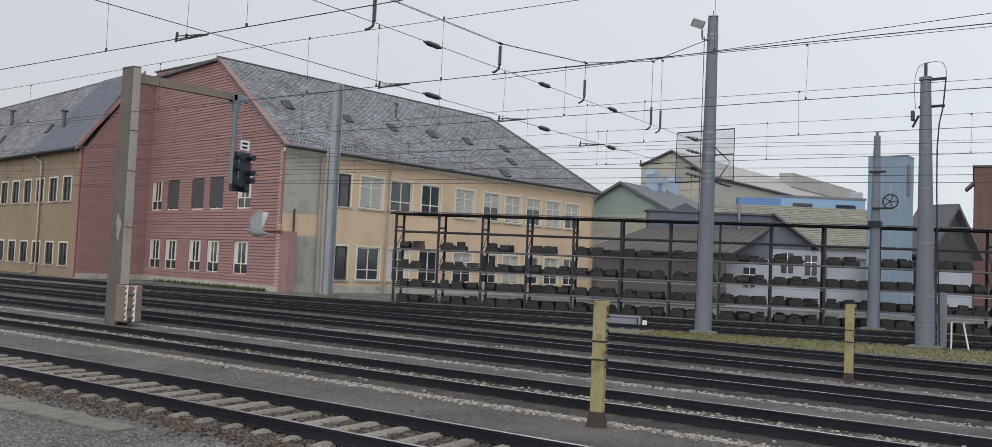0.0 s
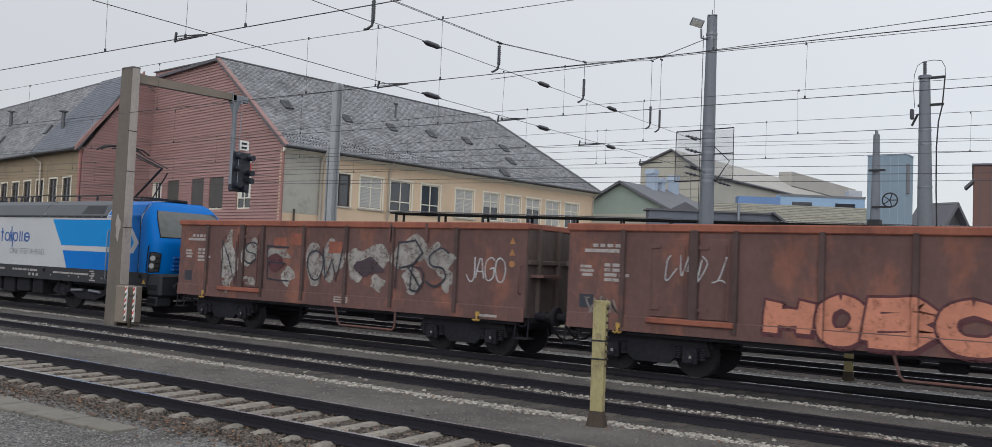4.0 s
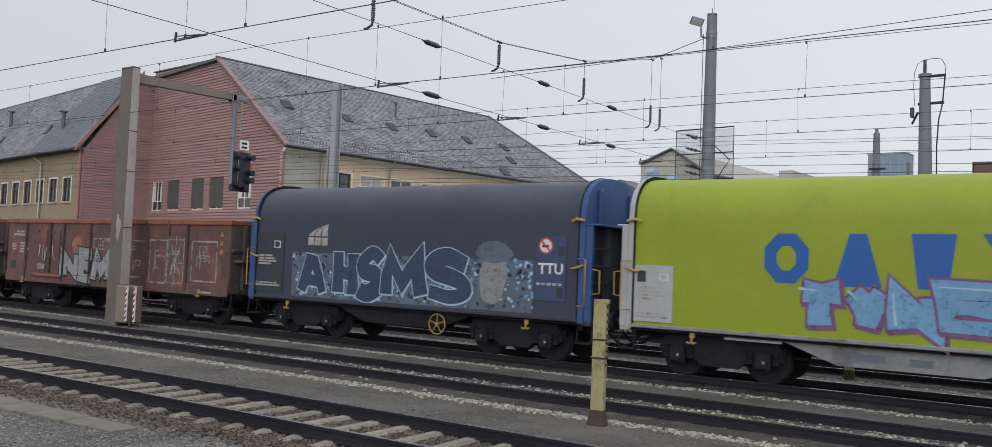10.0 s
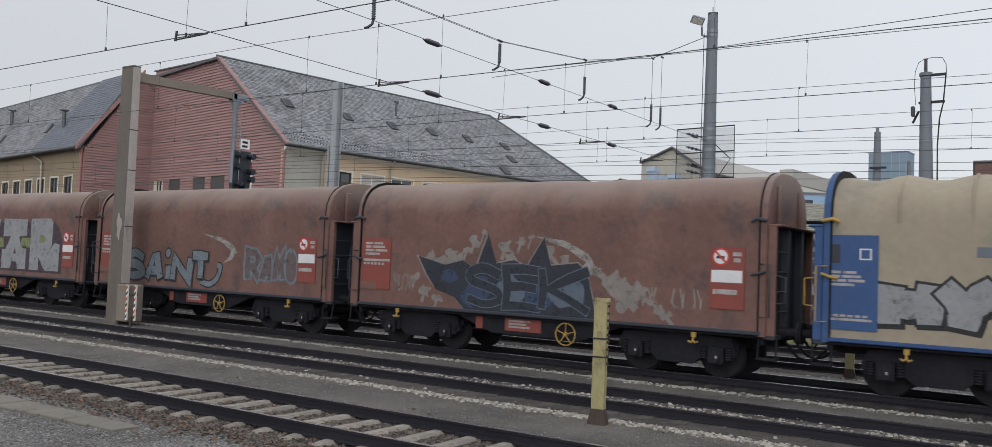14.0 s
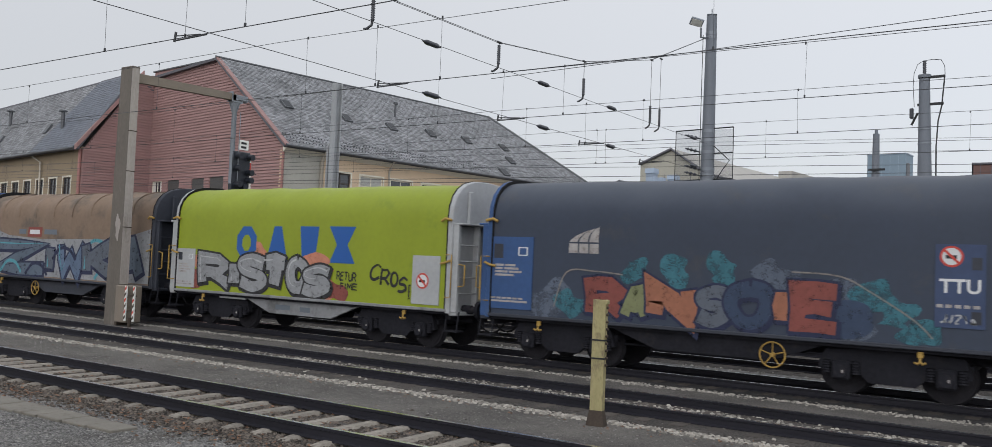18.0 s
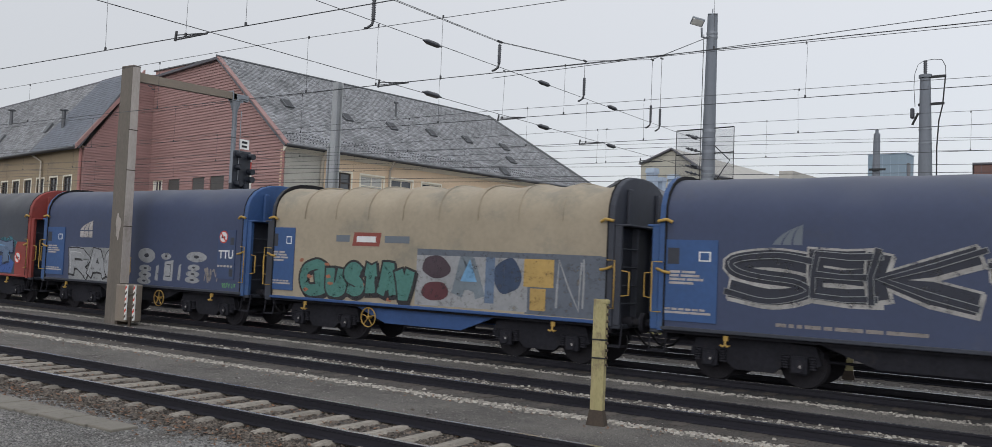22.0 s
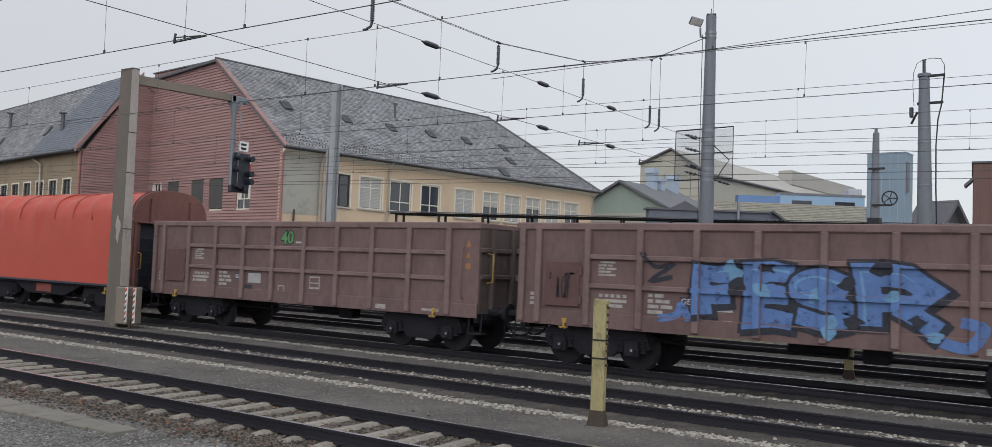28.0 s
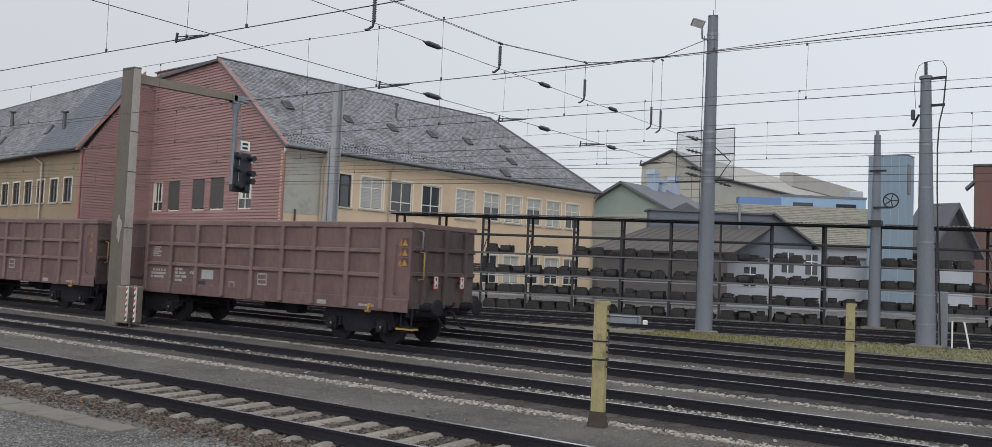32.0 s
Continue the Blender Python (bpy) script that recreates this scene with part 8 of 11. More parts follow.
stroke_word(w, "S", [(-5.49, -4.54, 1.22, 1.82)], GY, "lilac", "navy", 0.2, 0.05, OLD_RELIEF, 36)
for z in (1.36, 1.62, 1.9, 2.15):
    spray(w, "graffiti_line", ribbon(smooth_line([(-2.5, z), (-2.1, z + 0.12), (-1.75, z - 0.06), (-1.3, z + 0.08)]), 0.055), GY, 0.008, "navy", OLD_RELIEF)
spray(w, "graffiti_line", ribbon([(-4.1, 2.5), (-3.9, 2.75), (-3.4, 2.58), (-2.9, 2.6), (-2.55, 2.8)], 0.05), GY, 0.008, "lilac", OLD_RELIEF)
text_part(w, "UNION", -1.39, 2.13, 0.50, GY - 0.007, "spray_chalk2", "", 0.014)
stroke_word(w, "ABIF", [(5.76, 5.9, 1.44, 1.6), (5.9, 6.03, 1.44, 1.6), (6.03, 6.1, 1.44, 1.6), (6.12, 6.25, 1.44, 1.6)], GY, "white", None, 0.03, 0, OLD_RELIEF, 44)
stroke_word(w, "CINM", [(-0.67, 0.31, 1.2, 2.03), (0.6, 0.96, 1.3, 2.05), (0.96, 1.5, 1.4, 2.20), (1.60, 2.45, 1.35, 1.92)], GY, "haze", "mint", 0.3, 0.035, OLD_RELIEF, 37)
spray(w, "graffiti_form", [[(2.85, 0.95), (4.3, 0.95), (4.1, 1.4), (3.9, 1.75), (3.65, 2.03), (3.35, 2.13), (3.05, 2.02), (2.87, 1.7)]], GY, 0.001, "mint", OLD_RELIEF)
spray(w, "graffiti_form", [[(2.9, 0.95), (4.22, 0.95), (4.02, 1.4), (3.83, 1.7), (3.6, 1.97), (3.35, 2.06), (3.1, 1.96), (2.93, 1.66)]], GY, 0.003, "haze", OLD_RELIEF)
spray(w, "graffiti_patch", [blob(random.Random(3), 1.75, 1.55, 0.22, 0.35)], GY, 0.008, "red", OLD_RELIEF)
stroke_word(w, "SUK", [(3.93, 4.09, 1.35, 1.57), (4.09, 4.26, 1.39, 1.60), (4.25, 4.41, 1.40, 1.64)], GY, "green", None, 0.03, 0, OLD_RELIEF, 38)
stroke_word(w, "TEKO", [(4.66, 4.96, 1.97, 2.35), (4.96, 5.24, 1.94, 2.24), (5.24, 5.56, 1.86, 2.26), (5.56, 6.02, 1.76, 2.22)], GY, "chalk", None, 0.1, 0, OLD_RELIEF, 39)
w, ws = gondola("open_wagon", gondola_label + "big silver letters", "old", 34)
vehicles.append((w, 48.54, ws))
stroke_word(w, "UANRRY", [(-4.57, -2.73, 1.1, 2.38), (-2.5, -0.82, 0.94, 2.44), (-0.9, -0.02, 0.94, 2.39), (-0.03, 2.18, 0.94, 2.38), (2.07, 4.15, 0.94, 2.43), (4.12, 6.00, 0.97, 2.34)], GY, "silver", "black", 0.47, 0.05, OLD_RELIEF, 40, shine="white")
stroke_word(w, "TAUG", [(4.75, 4.95, 1.0, 1.22), (4.95, 5.13, 1.0, 1.22), (5.13, 5.3, 1.0, 1.22), (5.3, 5.5, 1.0, 1.22)], GY - 0.006, "black", None, 0.035, 0, OLD_RELIEF, 43)
w, ws = gondola("open_wagon", gondola_label + "silver letters and white scribbles", "old", 35)
vehicles.append((w, 62.58, ws))
spray(w, "graffiti_form", [blob(random.Random(5), -1.76, 2.3, 0.3, 0.3, rough=0.06)], GY, 0.0, "orange", OLD_RELIEF)
stroke_word(w, "NEMA", [(-2.72, -1.45, 0.94, 2.19), (-1.58, -0.62, 0.94, 2.23), (-0.76, 0.45, 0.94, 2.23), (0.32, 1.28, 0.94, 2.23)], GY, "silver", "black", 0.42, 0.045, OLD_RELIEF, 41, shine="white")
text_part(w, "303", -0.72, 1.74, 0.36, GY - 0.013, "spray_black", "", 0.008)
for k, (a, c, lo, hi) in enumerate(((0.94, 2.23, 1.32, 2.52), (2.51, 3.39, 1.19, 2.56), (3.44, 4.26, 1.22, 2.59), (4.66, 5.86, 1.32, 2.55), (-0.71, 0.6, 2.2, 2.55))):
    maze(w, a, c, lo, hi, GY, "chalk", 70 + k, OLD_RELIEF)
spray(w, "graffiti_line", ribbon([(3.6, 2.45), (4.1, 1.45)], 0.03) + ribbon([(4.1, 2.45), (3.6, 1.45)], 0.03) + ribbon([(3.86, 2.7), (3.82, 1.1)], 0.03), GY, 0.005, "chalk2", OLD_RELIEF)
stroke_word(w, "YANK", [(-4.27, -4.12, 1.37, 1.62), (-4.12, -3.98, 1.36, 1.61), (-3.98, -3.84, 1.37, 1.60), (-3.84, -3.71, 1.36, 1.59)], GY, "white", None, 0.035, 0, OLD_RELIEF, 42)
scrawl(w, -4.2, -3.0, 1.7, 2.3, GY - 0.05, "white", 16, 4, 0.014)

hood_label = "hooded wagon with "


def err_wagon(offset, label, sheet, seed, wheel="ochre", logo=True, panel="end_blue", endc="end_blue"):
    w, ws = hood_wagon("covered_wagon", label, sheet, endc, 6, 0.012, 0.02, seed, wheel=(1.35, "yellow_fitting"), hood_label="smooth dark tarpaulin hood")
    vehicles.append((w, offset, ws))
    data_panel(w, -5.38, -4.2, 1.18, 2.88, Y, panel)
    right_panel(w, Y, panel)
    if logo:
        sail_logo(w, -3.26, 2.54, 0.78, 0.6, Y, "stencil_white")
    return w


c0 = 75.62
w = err_wagon(c0, hood_label + "black tarpaulin and a blue bubbly painted band", "tarp_navy", 1, panel="end_dark", endc="end_blue")
flat(w, "graffiti_ground", rect(-3.85, 4.15, 1.1, 2.33), Y, "steel_blue", 0.0)
q = random.Random(8)
for m in ("sky", "pale_blue", "navy"):
    bb = Build()
    for k in range(170):
        cx, cz, r = q.uniform(-3.8, 4.15), 1.15 + 1.17 * q.random() ** 0.8, q.uniform(0.015, 0.06)
        bb.add([(cx + r * math.cos(a), Y - 0.0062 - 0.0003 * (m == "navy"), cz + r * math.sin(a)) for a in [math.pi * i / 4 for i in range(8)]], [tuple(range(8))])
    part("graffiti_bubble", bb, "spray_" + m, w, kind="stuff")
stroke_word(w, "AHSMS", [(-3.57, -2.5, 1.08, 2.28), (-2.22, -1.33, 1.05, 2.56), (-1.42, -0.38, 1.07, 2.59), (-0.46, 0.97, 1.1, 2.52), (0.95, 2.38, 1.12, 2.56)], Y - 0.003, "denim", "pale_blue", 0.44, 0.024, (), 43)
flat(w, "graffiti_form", blob(random.Random(2), 3.02, 1.85, 0.4, 0.62, rough=0.1), Y, "steel", 0.008)
flat(w, "graffiti_form", blob(random.Random(3), 3.04, 2.5, 0.5, 0.26, rough=0.15), Y, "steel_blue", 0.0095)


def lime_wagon(offset, label, seed):
    w, ws = hood_wagon("covered_wagon", label, "tarp_lime", "end_white", 6, 0.01, 0.02, seed, frame="frame_grey", hood_label="lime-green tarpaulin hood", ladder=True, rail="yellow_fitting")
    vehicles.append((w, offset, ws))
    # the owner's four big blue marks, as plain forms
    ring = [(-2.55 + 0.44 + 0.44 * math.cos(a + 0.39) * 1.05, 2.55 + 0.5 * math.sin(a + 0.39) * 1.05) for a in [math.pi * i / 4 for i in range(8)]]
    hole = [(-2.55 + 0.44 + 0.2 * math.cos(a + 0.39), 2.55 + 0.26 * math.sin(a + 0.39)) for a in [math.pi * i / 4 for i in range(8)]]
    plate(w, "mark", ring, Y - 0.002, "logo_blue")
    plate(w, "mark_centre", hole, Y - 0.008, "tarp_lime")
    plate(w, "mark", [(-1.22, 2.05), (-0.36, 2.05), (-0.64, 3.05), (-0.94, 3.05)], Y - 0.002, "logo_blue")
    plate(w, "mark", [(0.24, 2.06), (0.74, 2.06), (0.86, 3.06), (0.12, 3.06)], Y - 0.002, "logo_blue")
    plate(w, "mark", [(1.3, 2.07), (2.24, 2.07), (1.95, 2.57), (2.24, 3.07), (1.26, 3.07), (1.56, 2.57)], Y - 0.002, "logo_blue")
    data_panel(w, -5.32, -4.44, 1.12, 2.32, Y, "end_white")
    p = plate(w, "data_panel", rect(4.26, 5.14, 1.13, 2.36), Y - 0.002, "end_white", "white enamelled panel", 0.02)
    ban_sign(p, 4.6, 1.72, 0.2, Y - 0.023)
    part("side_beam_label", Build().prism(rect(-0.9, -0.3, 0.66, 0.8), 1, -1.275, -1.272).prism(rect(0.1, 0.5, 0.64, 0.78), 1, -1.275, -1.272), "text_grey", w, kind="stuff")
    part("corner_sheet", Build().prism(rect(-3.35, -2.2, 0.86, 0.98), 1, -1.3, -1.24), "end_white", w)
    return w


w = lime_wagon(c0 + 12.04, hood_label + "lime-green tarpaulin and pale blue graffiti", 2)
stroke_word(w, "TYNE", [(-1.96, -0.92, 1.06, 2.17), (-1.04, -0.12, 1.06, 2.20), (-0.24, 0.7, 1.06, 2.15), (0.56, 1.66, 1.24, 2.26)], Y - 0.006, "sky", "violet", 0.4, 0.05, (), 44, shine="pale_blue")
stroke_word(w, "SAHO", [(1.90, 2.76, 1.08, 2.00), (2.62, 3.16, 1.08, 2.00), (3.04, 3.6, 1.08, 2.07), (3.48, 4.16, 1.12, 2.16)], Y - 0.006, "azure", "blue", 0.42, 0.03, (), 45, shine="ochre")


def brown_wagon(offset, label, seed):
    w, ws = hood_wagon("covered_wagon", label, "tarp_brown", "tarp_brown", 6, 0.012, 0.018, seed, hood_label="rust-brown hood, paler on top", wheel=(0.95, "yellow_fitting"), rail="end_dark")
    vehicles.append((w, offset, ws))
    p = plate(w, "data_panel", rect(-5.27, -4.28, 1.42, 2.74), Y - 0.002, "sign_red", "red enamelled data panel", 0.02)
    print_bars(p, -5.15, 2.64, [(0, [0.25, 0.3]), (0, [0.2, 0.42]), (0, [0.3, 0.4]), (0, [0.5])], Y - 0.023, height=0.06)
    print_bars(p, -5.25, 2.2, [(0, [0.95]), (0.05, [0.08] * 6)], Y - 0.023, height=0.06)
    plate(p, "panel_gap", rect(-5.3, -4.75, 1.40, 1.6), Y - 0.023, "tarp_brown")
    p = plate(w, "data_panel", rect(4.33, 5.05, 1.46, 2.72), Y - 0.002, "sign_red", "red enamelled data panel", 0.02)
    ban_sign(p, 4.55, 2.52, 0.18, Y - 0.023)
    plate(p, "panel_white", rect(4.36, 5.0, 2.0, 2.25), Y - 0.023, "sign_white")
    print_bars(p, 4.4, 1.86, [(0, [0.5])], Y - 0.023, height=0.1)
    print_bars(p, 4.8, 2.62, [(0, [0.18]), (0.02, [0.14])], Y - 0.023, height=0.08)
    p2 = plate(w, "beam_plate", rect(-0.75, 0.25, 0.62, 0.92), -1.274, "sign_red", "red plate on the beam")
    print_bars(p2, -0.65, 0.88, [(0, [0.6]), (0, [0.5]), (0, [0.6])], -1.279, height=0.045)
    plate(w, "beam_plate", rect(-1.6, -1.4, 0.62, 0.9), -1.274, "sign_red")
    return w


w = brown_wagon(c0 + 24.08, hood_label + "brown hood and huge silver block letters", 3)
flat(w, "graffiti_ground", [(-3.95, 1.2), (4.3, 1.2), (4.35, 2.3), (4.0, 2.9), (3.7, 3.05), (-3.75, 3.05)], Y, "plum", 0.0)
for poly in ([(-3.5, 1.28), (-1.98, 1.28), (-1.98, 3.16), (-3.45, 3.2), (-3.45, 2.55), (-3.2, 2.55), (-3.2, 2.0), (-3.5, 2.0)], [(-1.66, 1.28), (-0.2, 1.28), (-0.2, 2.0), (-0.55, 2.0), (-0.55, 2.5), (-0.2, 2.5), (-0.12, 3.15), (-1.5, 3.2), (-1.5, 2.55), (-1.25, 2.55), (-1.25, 2.0), (-1.66, 2.0)],
             [(0.1, 1.28), (0.75, 1.28), (0.85, 1.55), (1.2, 1.55), (1.3, 1.28), (1.85, 1.28), (1.85, 2.05), (1.5, 2.1), (1.3, 2.5), (1.85, 2.55), (1.85, 3.16), (0.15, 3.18), (0.15, 2.5), (0.7, 2.5), (0.35, 2.0), (0.1, 2.0)],
             [(2.12, 1.28), (2.75, 1.28), (2.75, 1.75), (3.2, 1.28), (4.1, 1.28), (4.12, 2.25), (3.8, 2.3), (3.35, 1.95), (3.6, 2.2), (3.62, 3.05), (3.45, 3.2), (2.12, 3.18)]):
    flat(w, "graffiti_letter", poly, Y, "silver", 0.004)
for poly, m in ((rect(-2.95, -2.0, 2.12, 2.42), "plum"), ([(0.95, 1.85), (1.15, 1.85), (1.05, 2.1)], "maroon"), ([(2.75, 2.3), (3.1, 2.3), (3.2, 2.42), (3.1, 2.55), (2.75, 2.55)], "olive"), (rect(-1.95, -1.3, 2.08, 2.48), "olive"), (rect(-0.45, 0.2, 2.08, 2.44), "olive"), ([(1.4, 2.12), (2.1, 2.1), (2.15, 2.46), (1.5, 2.46)], "olive"), (rect(-3.85, -3.3, 2.1, 2.45), "olive")):
    flat(w, "graffiti_form", poly, Y, m, 0.007)
w = brown_wagon(c0 + 36.12, hood_label + "brown hood and chrome lettering", 4)
stroke_word(w, "SAINT", [(-3.94, -2.78, 1.15, 2.24), (-2.74, -1.8, 1.12, 2.15), (-1.77, -1.3, 1.14, 1.9), (-1.36, -0.34, 1.13, 2.13), (-0.4, 0.55, 1.20, 2.25)], Y, "haze", "black", 0.26, 0.04, (), 46)
spray(w, "graffiti_outline", [blob(random.Random(2), -1.58, 2.12, 0.17, 0.19, rough=0.05)], Y, 0.002, "black")
spray(w, "graffiti_form", [blob(random.Random(2), -1.58, 2.12, 0.12, 0.14, rough=0.05)], Y, 0.005, "haze")
spray(w, "graffiti_outline", ribbon(smooth_line([(0.1, 1.3), (0.5, 1.22), (0.85, 1.4), (1.0, 1.75), (0.85, 1.8)]), 0.24), Y, 0.001, "black")
spray(w, "graffiti_form", ribbon(smooth_line([(0.1, 1.3), (0.5, 1.22), (0.85, 1.4), (1.0, 1.75), (0.85, 1.8)]), 0.16), Y, 0.0055, "haze")
stroke_word(w, "RAMO", [(2.1, 2.86, 1.3, 2.42), (2.75, 3.4, 1.3, 2.22), (3.28, 3.92, 1.33, 2.39), (3.82, 4.33, 1.38, 2.40)], Y, "dusk", "haze", 0.2, 0.07, (), 47)
spray(w, "graffiti_form", [[(0.08, 2.77), (0.97, 2.66), (1.5, 2.46), (1.74, 2.23), (1.5, 2.0), (1.07, 1.86), (1.38, 2.08), (1.45, 2.25), (1.05, 2.5)]], Y, 0.001, "chalk")
w = brown_wagon(c0 + 48.16, hood_label + "brown hood and splashed blue lettering", 5)
q = random.Random(14)
for k, (cx, cz, r) in enumerate(((-3.42, 1.78, 0.10), (-2.9, 2.2, 0.2), (-2.62, 2.05, 0.24), (-2.35, 2.42, 0.13), (-2.15, 2.28, 0.16), (-1.62, 2.72, 0.13), (-1.85, 2.5, 0.1), (-1.35, 2.95, 0.07), (-0.72, 2.6, 0.17), (-0.55, 2.35, 0.16), (-0.28, 2.75, 0.11), (0.0, 2.85, 0.06), (0.45, 2.5, 0.16), (0.9, 2.35, 0.12), (1.75, 2.1, 0.14), (2.15, 1.9, 0.24), (2.4, 1.62, 0.3), (2.75, 1.75, 0.15), (-3.1, 1.45, 0.15), (-2.7, 1.28, 0.12), (3.3, 1.3, 0.14), (3.05, 1.5, 0.08))):
    flat(w, "graffiti_splash", blob(q, cx, cz, r * 1.15, r, rough=0.6), Y, "faded", 0.0005 * k)
    spray(w, "graffiti_splash", ribbon([(cx, cz), (cx + (0.3 if cx > 0 else -0.1), cz - 0.3)], r * 0.6), Y, 0.0002 + 0.0005 * k, "faded")
body_ = [(-3.35, 2.32), (-2.5, 2.12), (-1.95, 2.25), (-1.55, 2.05), (-1.22, 2.9), (-0.95, 2.2), (-0.45, 2.3), (-0.1, 2.15), (0.35, 2.85), (0.55, 2.2), (1.25, 2.28), (1.5, 2.05), (1.62, 1.6), (1.75, 1.05), (-1.85, 1.05), (-2.2, 1.35), (-2.75, 1.5), (-3.05, 1.85)]
flat(w, "graffiti_outline", [(x * 1.02 - 0.01, z + 0.03) for x, z in body_], Y, "faded", 0.0120)
flat(w, "graffiti_form", body_, Y, "ink", 0.0126)
for k, (cx, cz, rx, rz) in enumerate(((-1.5, 1.5, 0.4, 0.34), (-0.55, 1.55, 0.34, 0.42), (0.25, 1.45, 0.34, 0.34), (1.0, 1.6, 0.4, 0.42), (-2.35, 1.85, 0.3, 0.14))):
    flat(w, "graffiti_form", blob(q, cx, cz, rx, rz, rough=0.35), Y, "steel_blue" if k % 2 else "denim", 0.0132 + 0.0004 * k)
stroke_word(w, "SEK", [(-1.85, -0.75, 1.1, 2.2), (-0.7, 0.35, 1.1, 2.2), (0.3, 1.6, 1.1, 2.25)], Y - 0.0155, "ink", "steel_blue", 0.2, 0.02, (), 67)
flat(w, "graffiti_form", [(0.05, 2.88), (0.9, 2.78), (1.5, 2.5), (1.72, 2.2), (1.55, 1.95), (1.2, 2.05), (1.45, 2.3), (0.95, 2.6)], Y, "chalk", 0.009)
for a, c, sd in ((-4.2, -3.5, 21), (2.6, 3.2, 22), (3.5, 4.2, 23)):
    scrawl(w, a, c, 1.4, 1.85, Y, "faded", sd, 4, 0.014)


def tan_wagon(offset, label, sheet, seed, frame, endc, panel):
    w, ws = hood_wagon("covered_wagon", label, sheet, endc, 9, 0.085, 0.035, seed, frame=frame, wheel=(-1.66, "yellow_fitting"), hood_label="stretched tan tarpaulin over hoops", top=4.22)
    vehicles.append((w, offset, ws))
    data_panel(w, -5.46, -4.5, 1.22, 3.0, Y, panel)
    # the carrier's name, as bars and a red field
    plate(w, "name_bar", rect(-2.9, -2.4, 2.64, 2.82), Y - 0.003, "text_grey")
    plate(w, "name_field", [(-2.3, 2.54), (-1.34, 2.54), (-1.28, 2.9), (-2.24, 2.9)], Y - 0.003, "sign_red")
    plate(w, "name_bar", rect(-2.14, -1.46, 2.64, 2.8), Y - 0.008, "sign_white")
    plate(w, "name_bar", rect(-1.15, -0.32, 2.64, 2.82), Y - 0.003, "text_grey")
    return w


w = tan_wagon(c0 + 60.2, hood_label + "stained tan tarpaulin and grey block graffiti", "tarp_tan", 6, "frame_blue", "end_blue", "end_blue")
stroke_word(w, "HYC", [(-4.55, -3.4, 1.11, 2.38), (-3.65, -2.4, 1.09, 2.41), (-2.58, -0.73, 1.14, 2.29)], Y, "silver", "black", 0.46, 0.05, (), 48)
stroke_word(w, "FRISBE", [(-0.78, 0.46, 1.08, 2.63), (0.48, 1.32, 1.08, 2.66), (1.2, 1.8, 1.08, 2.32), (1.70, 2.56, 1.08, 2.69), (2.54, 3.6, 1.08, 2.70), (3.56, 4.6, 1.08, 2.72)], Y, "silver", "smoke", 0.46, 0.05, (), 49)
spray(w, "graffiti_outline", [blob(random.Random(2), 1.46, 2.56, 0.36, 0.17, rough=0.05)], Y, 0.008, "smoke")
spray(w, "graffiti_form", [blob(random.Random(2), 1.46, 2.56, 0.3, 0.12, rough=0.05)], Y, 0.0095, "silver")
w = tan_wagon(c0 + 72.24, hood_label + "brown-stained tarpaulin, white sides and blue graffiti", "tarp_dirty_tan", 7, "end_dark", "end_dark", "end_white")
flat(w, "graffiti_ground", [(-5.33, 1.1), (5.25, 1.1), (5.25, 2.9), (4.4, 2.72), (2.7, 2.52), (0.8, 2.5), (-1.3, 2.46), (-3.65, 2.58), (-4.6, 2.8), (-5.33, 2.95)], Y, "silver", 0.0)
stroke_word(w, "ZIWKA", [(-4.5, -1.1, 1.08, 2.5), (-1.2, -0.15, 1.08, 2.45), (-0.2, 1.65, 1.08, 2.5), (1.45, 3.35, 1.08, 2.6), (3.2, 4.95, 1.1, 2.65)], Y, "steel_blue", "navy", 0.5, 0.07, (), 50, fills=["steel_blue", "smoke", "denim2", "smoke", "steel_blue"], shine="turquoise")
for k, (a, c) in enumerate(((-3.4, 1.35), (-1.6, 1.3), (2.9, 1.3), (0.2, 1.9), (2.2, 2.2))):
    spray(w, "graffiti_line", ribbon(smooth_line([(a - 0.7, c - 0.15), (a - 0.2, c + 0.25), (a + 0.4, c + 0.2), (a + 0.8, c - 0.15)]), 0.12), Y, 0.0085 + 0.0003 * k, ("turquoise", "navy")[k % 2])
w = lime_wagon(c0 + 84.28, hood_label + "lime-green tarpaulin and chrome graffiti", 8)
for k in range(8):
    flat(w, "graffiti_halo", blob(q, (-4.35, -4.1, -1.6, 0.5, 0.9, 1.3, 1.6, 0.8)[k], (1.4, 1.9, 2.25, 1.95, 1.85, 1.35, 1.3, 2.1)[k], 0.42, 0.28, rough=0.4), Y, "salmon" if k % 3 else "red", 0.0004 * k)
stroke_word(w, "RISTOS", [(-4.22, -2.72, 1.06, 2.27), (-2.9, -2.28, 1.06, 2.21), (-2.46, -1.13, 1.06, 2.30), (-1.4, -0.2, 1.06, 2.30), (-0.36, 0.58, 1.11, 2.28), (0.25, 1.44, 1.06, 2.09)], Y - 0.004, "silver", "black", 0.46, 0.06, (), 51, shine="white")
stroke_word(w, "RETUR", [(1.60, 1.75, 1.61, 1.86), (1.75, 1.89, 1.60, 1.85), (1.89, 2.04, 1.60, 1.85), (2.04, 2.19, 1.59, 1.84), (2.19, 2.35, 1.59, 1.84)], Y, "black", None, 0.035, 0, (), 52)
stroke_word(w, "FIME", [(1.75, 1.9, 1.36, 1.55), (1.9, 2.0, 1.36, 1.55), (2.0, 2.2, 1.36, 1.55), (2.2, 2.4, 1.36, 1.55)], Y, "black", None, 0.035, 0, (), 57)
